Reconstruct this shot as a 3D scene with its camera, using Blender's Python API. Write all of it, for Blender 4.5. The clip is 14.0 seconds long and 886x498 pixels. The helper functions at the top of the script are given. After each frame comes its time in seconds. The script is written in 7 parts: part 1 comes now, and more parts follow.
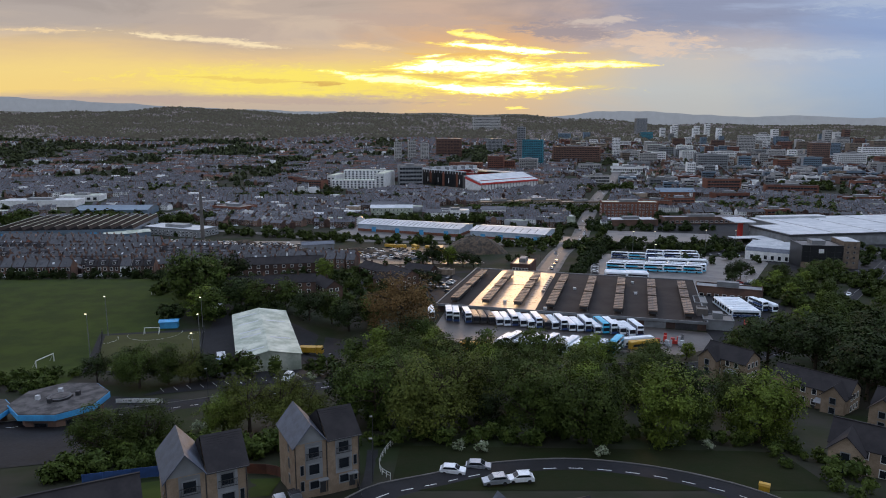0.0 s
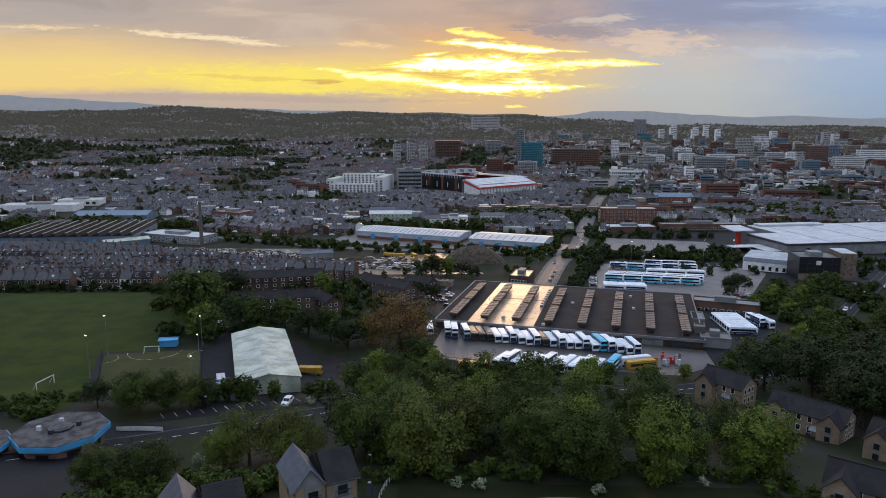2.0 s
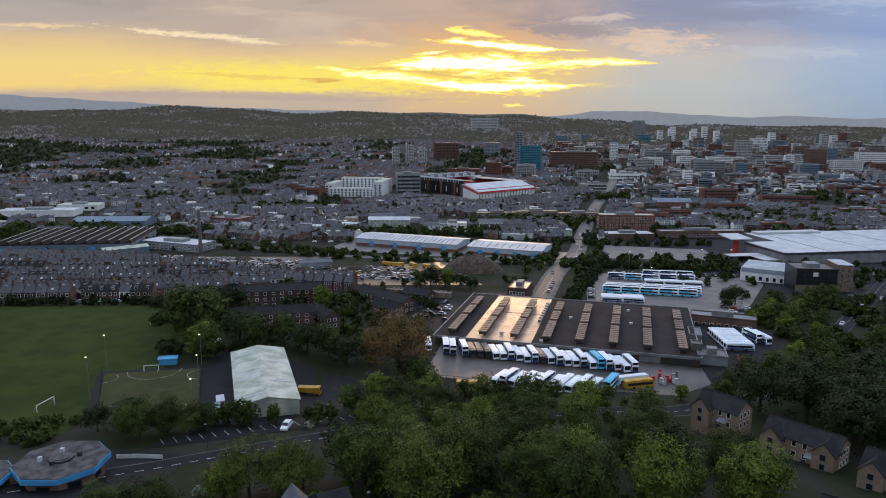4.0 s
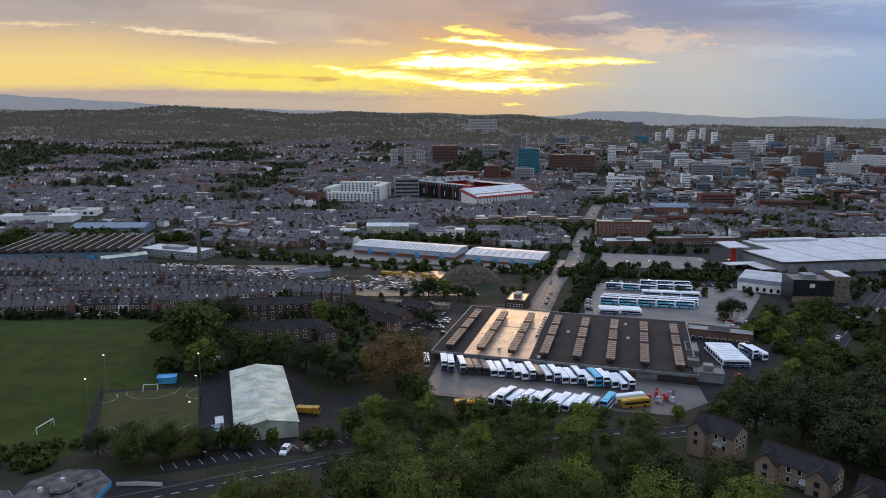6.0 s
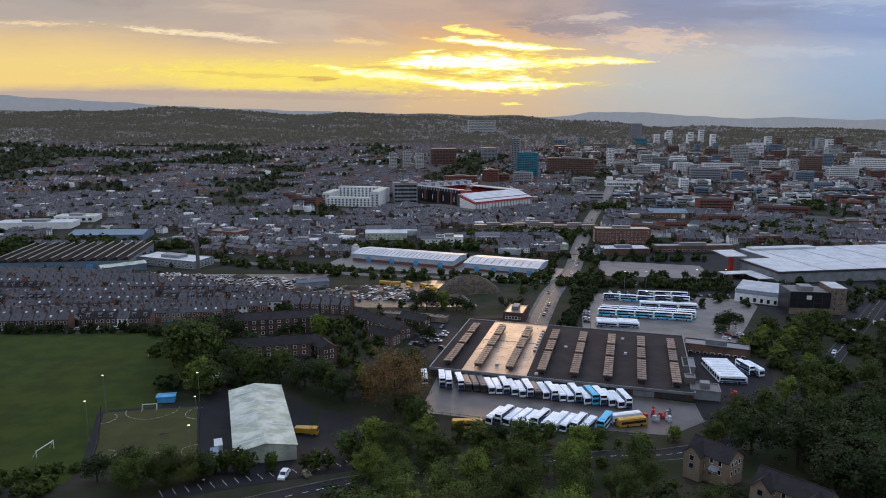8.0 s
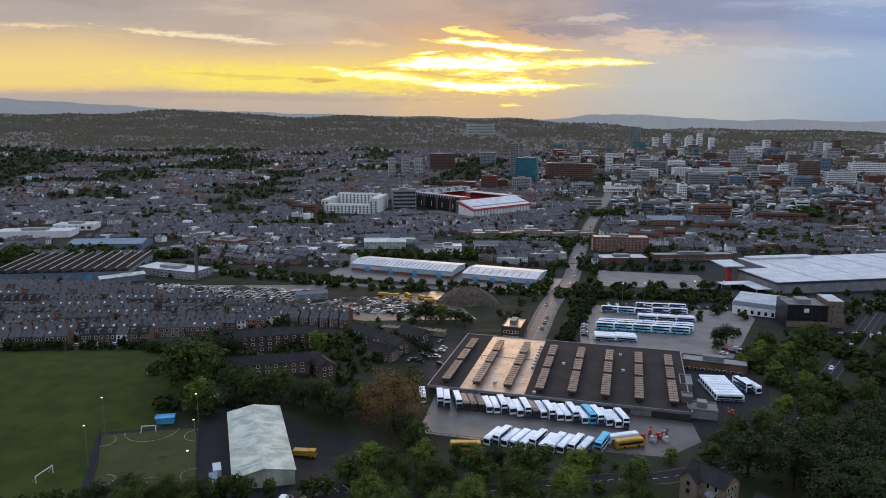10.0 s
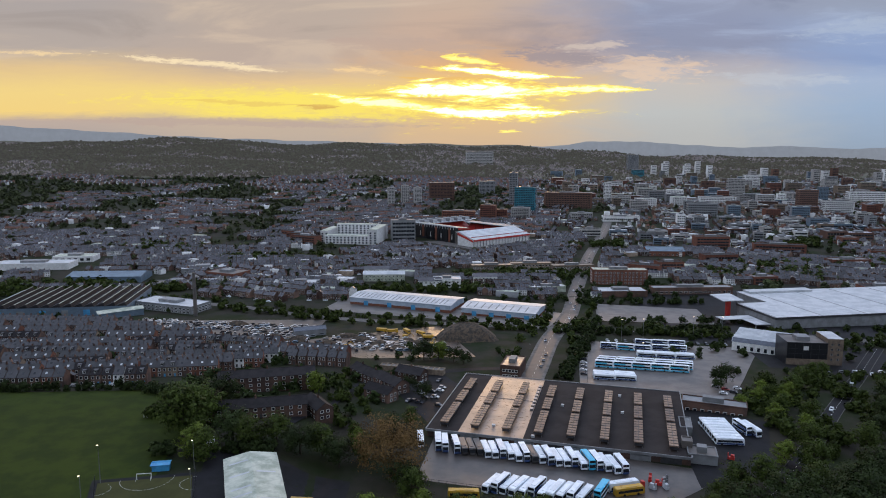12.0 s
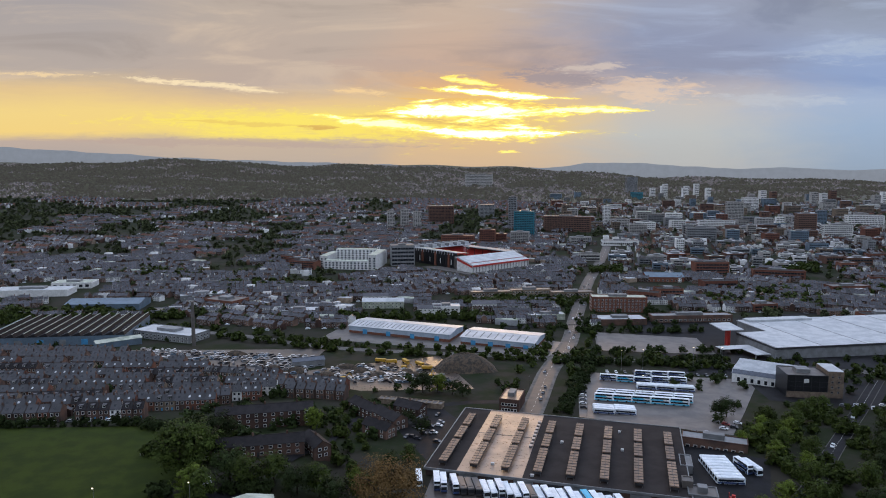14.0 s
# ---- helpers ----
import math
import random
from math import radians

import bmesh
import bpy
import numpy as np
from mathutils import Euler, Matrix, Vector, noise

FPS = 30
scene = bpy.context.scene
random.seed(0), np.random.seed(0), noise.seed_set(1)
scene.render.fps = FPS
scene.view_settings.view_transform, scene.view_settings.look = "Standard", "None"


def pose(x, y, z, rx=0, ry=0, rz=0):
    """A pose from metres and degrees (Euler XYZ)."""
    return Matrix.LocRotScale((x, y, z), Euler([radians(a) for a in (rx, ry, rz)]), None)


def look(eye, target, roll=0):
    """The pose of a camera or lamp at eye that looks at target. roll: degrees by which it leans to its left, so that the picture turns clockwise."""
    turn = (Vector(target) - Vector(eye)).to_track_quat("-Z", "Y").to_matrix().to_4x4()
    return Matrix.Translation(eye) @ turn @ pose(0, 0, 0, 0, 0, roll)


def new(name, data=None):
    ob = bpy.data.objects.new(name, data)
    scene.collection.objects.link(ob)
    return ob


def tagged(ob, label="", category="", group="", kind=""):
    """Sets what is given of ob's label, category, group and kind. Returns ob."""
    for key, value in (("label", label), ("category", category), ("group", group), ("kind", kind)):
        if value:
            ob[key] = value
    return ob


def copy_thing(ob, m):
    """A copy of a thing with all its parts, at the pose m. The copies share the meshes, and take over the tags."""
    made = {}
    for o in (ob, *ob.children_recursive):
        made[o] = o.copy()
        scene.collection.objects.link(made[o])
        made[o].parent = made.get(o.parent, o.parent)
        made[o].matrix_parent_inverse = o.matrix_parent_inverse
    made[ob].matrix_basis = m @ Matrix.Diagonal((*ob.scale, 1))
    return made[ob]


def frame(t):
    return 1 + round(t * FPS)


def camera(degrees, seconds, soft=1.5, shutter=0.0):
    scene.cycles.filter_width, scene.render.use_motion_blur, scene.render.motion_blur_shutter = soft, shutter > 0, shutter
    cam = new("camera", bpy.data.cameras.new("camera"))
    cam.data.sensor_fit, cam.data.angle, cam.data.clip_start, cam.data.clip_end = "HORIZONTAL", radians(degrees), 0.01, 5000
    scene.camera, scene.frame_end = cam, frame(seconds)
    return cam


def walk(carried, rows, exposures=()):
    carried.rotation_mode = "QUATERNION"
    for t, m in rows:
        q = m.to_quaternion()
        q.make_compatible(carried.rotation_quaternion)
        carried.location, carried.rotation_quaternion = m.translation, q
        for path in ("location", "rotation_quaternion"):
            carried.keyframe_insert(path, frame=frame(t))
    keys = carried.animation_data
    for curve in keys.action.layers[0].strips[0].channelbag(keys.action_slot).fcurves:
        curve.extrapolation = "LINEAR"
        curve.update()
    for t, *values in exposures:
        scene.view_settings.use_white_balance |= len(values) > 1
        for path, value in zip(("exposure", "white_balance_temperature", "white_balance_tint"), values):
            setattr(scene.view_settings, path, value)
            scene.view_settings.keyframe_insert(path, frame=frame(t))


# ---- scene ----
cam = camera(65.0, 14.0, 1.0)
ROWS = [
    (0, 0.00, 0.00, 84.00, -10.091, 0.000, 0.000),
    (0.5, -0.01, 0.08, 85.88, -10.117, -0.031, -0.018),
    (1, -0.02, 0.15, 87.76, -10.161, -0.082, -0.027),
    (1.5, -0.01, 0.21, 89.64, -10.194, -0.098, -0.050),
    (2, 0.02, 0.27, 91.52, -10.221, -0.122, -0.077),
    (2.5, 0.05, 0.31, 93.40, -10.258, -0.152, -0.092),
    (3, 0.08, 0.34, 95.26, -10.280, -0.170, -0.115),
    (5.5, 0.25, 0.45, 104.57, -10.385, -0.202, -0.257),
    (6, 0.29, 0.47, 106.43, -10.403, -0.217, -0.289),
    (6.5, 0.35, 0.50, 108.29, -10.415, -0.233, -0.316),
    (7, 0.42, 0.52, 110.14, -10.425, -0.233, -0.340),
    (7.5, 0.52, 0.55, 112.00, -10.433, -0.239, -0.367),
    (10, 1.13, 0.86, 121.27, -10.319, -0.165, -0.462),
    (10.5, 1.28, 0.98, 123.12, -9.936, -0.152, -0.472),
    (11, 1.43, 1.15, 124.95, -9.373, -0.166, -0.486),
    (11.5, 1.59, 1.35, 126.78, -8.799, -0.175, -0.486),
    (12, 1.74, 1.56, 128.62, -8.240, -0.142, -0.500),
    (12.5, 1.86, 1.78, 130.45, -7.677, -0.136, -0.514),
    (13, 1.97, 1.99, 132.27, -7.154, -0.140, -0.520),
    (13.5, 2.07, 2.19, 134.08, -6.730, -0.152, -0.533),
    (14, 2.17, 2.39, 135.89, -6.600, -0.146, -0.533),
]
walk(cam, [(t, pose(x, y, z, 90 + pitch, roll, yaw)) for t, x, y, z, pitch, roll, yaw in ROWS])

# ---- world and light ----
SUN_AZ, SUN_EL = radians(5.0), radians(4.0)


class Nodes:
    """Short hand for node trees."""

    def __init__(self, tree):
        self.t = tree

    def n(self, kind, **inputs):
        nd = self.t.nodes.new(kind)
        for k, v in inputs.items():
            self.put(nd, k, v)
        return nd

    def put(self, nd, k, v):
        key = int(k[1:]) if k[0] == "i" and k[1:].isdigit() else k.replace("_", " ")
        if isinstance(v, bpy.types.NodeSocket):
            self.t.links.new(v, nd.inputs[key])
        else:
            nd.inputs[key].default_value = v

    def m(self, op, a, b=0.0, c=0.0, clamp=False):
        nd = self.t.nodes.new("ShaderNodeMath")
        nd.operation, nd.use_clamp = op, clamp
        for i, v in enumerate((a, b, c)):
            self.put(nd, "i%d" % i, v)
        return nd.outputs[0]

    def step(self, v, lo, hi):
        nd = self.t.nodes.new("ShaderNodeMapRange")
        nd.interpolation_type = "SMOOTHSTEP"
        for i, x in enumerate((v, lo, hi, 0.0, 1.0)):
            self.put(nd, "i%d" % i, x)
        return nd.outputs[0]

    def mix(self, f, a, b, blend="MIX"):
        nd = self.t.nodes.new("ShaderNodeMixRGB")
        nd.blend_type = blend
        self.put(nd, "i0", f)
        for i, v in ((1, a), (2, b)):
            self.put(nd, "i%d" % i, v if isinstance(v, bpy.types.NodeSocket) else (*v, 1.0))
        return nd.outputs[0]

    def bell(self, v, mid, width):
        d = self.m("DIVIDE", self.m("SUBTRACT", v, mid), width)
        return self.m("EXPONENT", self.m("MULTIPLY", self.m("MULTIPLY", d, d), -1.0))

    def noise(self, vec, scale, detail=4.0, rough=0.55, dist=0.0):
        nd = self.t.nodes.new("ShaderNodeTexNoise")
        self.put(nd, "Vector", vec)
        for k, v in (("Scale", scale), ("Detail", detail), ("Roughness", rough), ("Distortion", dist)):
            self.put(nd, k, v)
        return nd.outputs[0]


def srgb(r, g, b):
    """Display colour to light."""
    return tuple(((c / 255 + 0.055) / 1.055) ** 2.4 for c in (r, g, b))


def make_world():
    w = bpy.data.worlds.new("evening_sky")
    w.use_nodes = True
    scene.world = w
    w.node_tree.nodes.clear()
    q = Nodes(w.node_tree)
    co = q.n("ShaderNodeTexCoord").outputs["Generated"]
    x, y, z = q.n("ShaderNodeSeparateXYZ", i0=co).outputs
    el = q.m("ARCSINE", z)
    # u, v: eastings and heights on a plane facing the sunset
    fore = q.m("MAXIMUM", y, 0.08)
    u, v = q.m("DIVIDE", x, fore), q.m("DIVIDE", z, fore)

    def clouds(su, sv, seed, scale, detail, rough, dist):
        vec = q.n("ShaderNodeCombineXYZ", i0=q.m("MULTIPLY", u, su), i1=q.m("MULTIPLY", v, sv), i2=seed).outputs[0]
        return q.noise(vec, scale, detail, rough, dist)

    broad = clouds(2.2, 11.0, 0.37, 1.1, 5.0, 0.55, 0.4)
    streak = clouds(3.0, 30.0, 2.4, 1.3, 6.0, 0.6, 0.6)
    puffs = clouds(2.2, 6.5, 5.1, 2.6, 8.0, 0.62, 0.35)
    fine = clouds(6.0, 40.0, 7.7, 2.2, 7.0, 0.68, 0.8)
    rags = clouds(9.0, 34.0, 3.3, 3.4, 6.0, 0.7, 1.2)
    sheet_ = clouds(1.6, 9.0, 9.3, 2.0, 7.0, 0.6, 0.9)

    def off(n, amount):
        return q.m("MULTIPLY", q.m("SUBTRACT", n, 0.5), amount)

    uw = q.m("ADD", u, off(puffs, 0.22))
    vw = q.m("ADD", q.m("ADD", v, off(broad, 0.030)), off(fine, 0.016))

    def column(*stops):
        """Colour of the cloud sheet from the skyline up."""
        nd = q.n("ShaderNodeValToRGB", Fac=q.m("MULTIPLY", vw, 4.0, clamp=True))
        while len(nd.color_ramp.elements) < len(stops):
            nd.color_ramp.elements.new(0.5)
        for e, (h, c) in zip(nd.color_ramp.elements, stops):
            e.position = h * 4.0
        for e, (h, c) in zip(nd.color_ramp.elements, stops):
            e.color = (*(g * k for g, k in zip((0.93, 0.955, 1.02), srgb(*c))), 1.0)
        return nd.outputs[0]

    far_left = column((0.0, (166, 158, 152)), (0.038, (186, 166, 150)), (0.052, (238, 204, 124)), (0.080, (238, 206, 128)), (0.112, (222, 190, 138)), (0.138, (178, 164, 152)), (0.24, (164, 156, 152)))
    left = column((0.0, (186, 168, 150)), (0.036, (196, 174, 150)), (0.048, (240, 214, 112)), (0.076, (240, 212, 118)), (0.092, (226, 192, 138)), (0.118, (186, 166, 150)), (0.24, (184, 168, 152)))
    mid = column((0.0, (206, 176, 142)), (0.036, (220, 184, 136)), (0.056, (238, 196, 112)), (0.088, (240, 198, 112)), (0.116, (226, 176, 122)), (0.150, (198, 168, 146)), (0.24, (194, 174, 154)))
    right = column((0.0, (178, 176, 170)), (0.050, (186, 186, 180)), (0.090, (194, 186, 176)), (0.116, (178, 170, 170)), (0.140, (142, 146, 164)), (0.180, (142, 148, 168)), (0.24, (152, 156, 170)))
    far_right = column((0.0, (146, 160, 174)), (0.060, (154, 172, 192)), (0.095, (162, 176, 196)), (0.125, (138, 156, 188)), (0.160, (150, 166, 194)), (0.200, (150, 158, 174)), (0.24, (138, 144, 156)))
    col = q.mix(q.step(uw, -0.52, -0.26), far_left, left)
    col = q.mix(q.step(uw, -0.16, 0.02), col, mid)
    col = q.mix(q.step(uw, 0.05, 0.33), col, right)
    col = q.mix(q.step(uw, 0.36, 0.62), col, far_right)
    # soft heaps and hollows in the sheet
    col = q.mix(q.m("MULTIPLY", q.step(sheet_, 0.50, 0.30), q.m("MULTIPLY", q.step(v, 0.09, 0.15), 0.34)), col, q.mix(q.step(u, -0.1, 0.3), srgb(136, 126, 122), srgb(104, 112, 136)))
    col = q.mix(q.m("MULTIPLY", q.step(sheet_, 0.52, 0.72), q.m("MULTIPLY", q.step(v, 0.07, 0.13), 0.40)), col, q.mix(q.step(u, -0.1, 0.3), srgb(214, 192, 168), srgb(172, 186, 212)))

    def lens(u0, half, v0, slope, thick, torn=1.0):
        """A drawn-out streak of cloud or clear sky: above 0 inside."""
        du = q.m("DIVIDE", q.m("SUBTRACT", q.m("ADD", u, off(streak, 0.05)), u0), half)
        line = q.m("ADD", q.m("MULTIPLY", q.m("SUBTRACT", u, u0), slope), v0)
        dv = q.m("DIVIDE", q.m("ABSOLUTE", q.m("SUBTRACT", q.m("ADD", v, q.m("ADD", off(streak, 0.022), off(puffs, 0.016))), line)), thick)
        body = q.m("SUBTRACT", q.m("SUBTRACT", 1.0, q.m("MULTIPLY", du, du)), dv)
        return q.m("ADD", body, q.m("ADD", q.m("ADD", off(fine, 2.6 * torn), off(rags, 3.4 * torn)), off(puffs, 1.2 * torn)))

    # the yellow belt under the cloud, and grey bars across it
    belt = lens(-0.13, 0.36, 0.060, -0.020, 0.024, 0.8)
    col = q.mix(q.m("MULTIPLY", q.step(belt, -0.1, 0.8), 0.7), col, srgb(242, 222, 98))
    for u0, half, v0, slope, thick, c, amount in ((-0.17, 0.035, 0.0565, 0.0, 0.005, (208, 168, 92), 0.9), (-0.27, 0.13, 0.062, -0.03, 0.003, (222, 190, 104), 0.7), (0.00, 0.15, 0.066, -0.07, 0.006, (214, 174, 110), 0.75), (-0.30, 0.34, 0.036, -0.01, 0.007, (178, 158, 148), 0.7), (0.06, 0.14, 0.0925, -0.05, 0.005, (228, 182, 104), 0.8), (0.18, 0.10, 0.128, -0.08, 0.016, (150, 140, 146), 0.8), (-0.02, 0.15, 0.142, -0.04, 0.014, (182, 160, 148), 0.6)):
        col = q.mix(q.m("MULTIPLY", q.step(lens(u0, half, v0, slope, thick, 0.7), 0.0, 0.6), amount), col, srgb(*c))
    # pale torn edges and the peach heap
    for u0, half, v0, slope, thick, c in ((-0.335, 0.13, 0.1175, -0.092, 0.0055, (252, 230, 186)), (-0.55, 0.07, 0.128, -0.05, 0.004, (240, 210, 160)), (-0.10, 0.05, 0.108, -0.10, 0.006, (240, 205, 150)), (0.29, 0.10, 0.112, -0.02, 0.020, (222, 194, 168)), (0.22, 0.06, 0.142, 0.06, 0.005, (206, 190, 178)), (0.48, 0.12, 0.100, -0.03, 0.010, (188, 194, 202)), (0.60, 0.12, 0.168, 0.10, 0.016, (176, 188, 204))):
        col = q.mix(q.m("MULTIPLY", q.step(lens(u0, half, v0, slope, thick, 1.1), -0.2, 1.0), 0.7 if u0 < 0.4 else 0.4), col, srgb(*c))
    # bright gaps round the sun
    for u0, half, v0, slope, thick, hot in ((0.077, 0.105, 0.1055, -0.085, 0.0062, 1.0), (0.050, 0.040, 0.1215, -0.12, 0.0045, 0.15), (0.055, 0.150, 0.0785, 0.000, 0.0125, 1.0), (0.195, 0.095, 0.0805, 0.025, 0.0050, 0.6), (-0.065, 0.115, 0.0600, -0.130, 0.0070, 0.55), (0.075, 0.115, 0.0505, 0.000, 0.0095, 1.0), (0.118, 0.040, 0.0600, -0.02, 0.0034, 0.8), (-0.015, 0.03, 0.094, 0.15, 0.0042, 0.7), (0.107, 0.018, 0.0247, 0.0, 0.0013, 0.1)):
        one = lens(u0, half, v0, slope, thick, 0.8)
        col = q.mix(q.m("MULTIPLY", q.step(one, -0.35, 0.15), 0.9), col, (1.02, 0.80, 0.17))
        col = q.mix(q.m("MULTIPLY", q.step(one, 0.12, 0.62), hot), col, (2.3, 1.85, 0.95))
    # above the view: the overcast goes on, with the clear sky's light behind it
    sky = q.t.nodes.new("ShaderNodeTexSky")
    sky.sky_type, sky.sun_disc, sky.sun_elevation, sky.sun_rotation = "NISHITA", False, SUN_EL, SUN_AZ
    high = q.mix(0.12, (1.06, 1.22, 1.66), sky.outputs[0])
    col = q.mix(q.step(el, 0.26, 0.6), col, high)
    # away from the sunset the cloud is plain grey blue
    back = q.step(y, 0.55, -0.2)
    col = q.mix(q.m("MULTIPLY", back, 0.9), col, (0.50, 0.57, 0.71))
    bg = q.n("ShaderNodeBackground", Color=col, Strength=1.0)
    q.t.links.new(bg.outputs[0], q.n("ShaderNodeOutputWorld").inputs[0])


make_world()
sun = new("sun", bpy.data.lights.new("sun", "SUN"))
sun.data.energy, sun.data.angle, sun.data.color = 0.4, radians(10), (1.0, 0.62, 0.32)
sun.matrix_world = look((0, 0, 0), (-math.sin(SUN_AZ), -math.cos(SUN_AZ), -math.tan(radians(7))))
scene.view_settings.exposure = 0.18

# ---- materials ----


def mat(name, a, b=None, rough=0.8, scale=2.0, fine=14.0, bump=0.3, metal=0.0, spread=0.0, island=0.0, coat=0.0, lo=0.35, hi=0.65):
    """A surface of two colours in broad stains and fine grain, world-sized; spread and island vary it from piece to piece."""
    m = bpy.data.materials.new(name)
    m.use_nodes = True
    q = Nodes(m.node_tree)
    bsdf = m.node_tree.nodes["Principled BSDF"]
    b = b or tuple(0.7 * c for c in a)
    geo = q.n("ShaderNodeNewGeometry")
    pos = geo.outputs["Position"]
    col = q.mix(q.step(q.noise(pos, 1.0 / scale, 4.0, 0.6), lo, hi), a, b)
    grain = q.noise(pos, fine, 3.0, 0.6)
    col = q.mix(0.55, col, q.mix(grain, (0.55, 0.55, 0.55), (1.35, 1.35, 1.35)), "MULTIPLY")
    for amount, value in ((spread, None), (island, geo.outputs["Random Per Island"])):
        if amount:
            value = value or q.n("ShaderNodeObjectInfo").outputs["Random"]
            hsv = q.n("ShaderNodeHueSaturation", Color=col)
            q.put(hsv, "Value", q.m("MULTIPLY_ADD", value, 2 * amount, 1 - amount))
            q.put(hsv, "Hue", q.m("MULTIPLY_ADD", value, 0.02 * amount, 0.5 - 0.01 * amount))
            col = hsv.outputs[0]
    q.put(bsdf, "Base_Color", col)
    q.put(bsdf, "Roughness", q.m("MULTIPLY_ADD", grain, 0.25, rough - 0.12, clamp=True))
    q.put(bsdf, "Metallic", metal)
    q.put(bsdf, "Specular_IOR_Level", 0.12 if rough > 0.7 else 0.5)
    if coat:
        q.put(bsdf, "Coat_Weight", coat)
    if bump:
        bm_ = q.n("ShaderNodeBump", Strength=bump, Distance=0.05, Height=grain)
        q.put(bsdf, "Normal", bm_.outputs[0])
    return m


def glow_mat(name, color, strength):
    m = bpy.data.materials.new(name)
    m.use_nodes = True
    b = m.node_tree.nodes["Principled BSDF"]
    b.inputs["Base Color"].default_value = (*color, 1)
    b.inputs["Emission Color"].default_value = (*color, 1)
    b.inputs["Emission Strength"].default_value = strength
    return m


GRASS = mat("mown_grass", (0.033, 0.048, 0.005), (0.021, 0.033, 0.004), 0.9, 9.0, 1.5, 0.4)
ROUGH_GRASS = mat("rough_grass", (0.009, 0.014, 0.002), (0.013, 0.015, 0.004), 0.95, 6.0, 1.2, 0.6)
EARTH = mat("ground_cover", (0.015, 0.023, 0.007), (0.034, 0.031, 0.024), 0.95, 22.0, 0.6, 0.5)
ASPHALT = mat("asphalt", (0.016, 0.016, 0.019), (0.011, 0.011, 0.012), 0.72, 7.0, 1.5, 0.2)
CONCRETE = mat("yard_concrete", (0.136, 0.120, 0.108), (0.080, 0.072, 0.068), 0.5, 9.0, 0.8, 0.15)
YARD = mat("wet_yard", (0.074, 0.061, 0.053), (0.040, 0.035, 0.033), 0.40, 8.0, 0.9, 0.1)
PAVING = mat("paving", (0.16, 0.15, 0.14), (0.10, 0.095, 0.09), 0.85, 4.0, 2.0, 0.2)
ASTRO = mat("artificial_turf", (0.060, 0.060, 0.022), (0.046, 0.048, 0.018), 0.95, 9.0, 1.5, 0.2)
PAINT = mat("road_paint", (0.75, 0.75, 0.72), (0.55, 0.55, 0.52), 0.7, 1.0, 6.0, 0.1)
DIRT = mat("bare_dirt", (0.144, 0.099, 0.069), (0.051, 0.040, 0.032), 0.30, 11.0, 0.5, 0.6)
ROOF_FELT = mat("dark_roof_felt", (0.026, 0.022, 0.022), (0.037, 0.032, 0.031), 0.85, 9.0, 0.8, 0.25)
# wet gloss, with the sunset's reflection also put into the base colour
ROOF_WET_SUNSET = mat("wet_roof_sunset_tint", (0.38, 0.25, 0.17), (0.24, 0.165, 0.12), 0.30, 8.0, 0.6, 0.03)
# the rust-orange tone is reflected evening light put into the glazing's colour
GLAZE_REFLECT = mat("rooflight_reflected_light", (0.30, 0.185, 0.11), (0.16, 0.105, 0.07), 0.50, 2.5, 1.2, 0.1, spread=0.25)
SLATE = mat("slate_roof", (0.046, 0.046, 0.055), (0.025, 0.024, 0.030), 0.5, 7.0, 2.2, 0.3, spread=0.3, island=0.65)
SLATE_DARK = mat("sooty_slate", (0.034, 0.034, 0.039), (0.020, 0.020, 0.023), 0.55, 5.0, 2.2, 0.3, spread=0.35)
SLATE_NEAR = mat("grey_slate", (0.070, 0.084, 0.112), (0.046, 0.054, 0.072), 0.55, 1.5, 5.0, 0.3, spread=0.15)
TILE_DARK = mat("dark_tile_roof", (0.033, 0.030, 0.031), (0.023, 0.021, 0.023), 0.8, 3.0, 2.5, 0.3, spread=0.15)
TILE_RED = mat("red_brown_tiles", (0.16, 0.07, 0.045), (0.10, 0.05, 0.038), 0.85, 3.0, 2.0, 0.3, spread=0.2)
BRICK = mat("dark_brick", (0.135, 0.080, 0.062), (0.075, 0.052, 0.045), 0.9, 6.0, 3.0, 0.3, spread=0.3, island=0.65)
BRICK_RED = mat("red_brick", (0.20, 0.085, 0.058), (0.14, 0.065, 0.048), 0.9, 3.0, 3.0, 0.3, spread=0.2)
STONE = mat("buff_stone", (0.307, 0.234, 0.167), (0.244, 0.181, 0.126), 0.9, 1.6, 4.5, 0.35, spread=0.1)
SANDSTONE = mat("sooty_sandstone", (0.23, 0.18, 0.135), (0.15, 0.115, 0.09), 0.9, 2.2, 3.0, 0.35, spread=0.25, island=0.35)
RENDER_W = mat("white_render", (0.74, 0.74, 0.73), (0.58, 0.58, 0.57), 0.85, 3.0, 3.0, 0.1, spread=0.15, island=0.3)
WHITE_METAL = mat("white_sheet_roof", (0.544, 0.560, 0.576), (0.400, 0.424, 0.448), 0.5, 9.0, 0.7, 0.08)
OLD_SHEET = mat("weathered_pale_sheet", (0.52, 0.54, 0.45), (0.28, 0.32, 0.25), 0.6, 5.0, 0.9, 0.15)
GREY_PANEL = mat("grey_cladding", (0.22, 0.23, 0.24), (0.16, 0.165, 0.17), 0.6, 4.0, 2.0, 0.1, spread=0.2)
PALE_BLUE = mat("pale_blue_cladding", (0.42, 0.50, 0.58), (0.33, 0.40, 0.48), 0.6, 6.0, 1.5, 0.1)
# warm light on the main road is put into this tarmac's colour
MAIN_TAR = mat("warm_lit_tarmac", (0.086, 0.070, 0.059), (0.057, 0.048, 0.043), 0.62, 8.0, 1.5, 0.1)
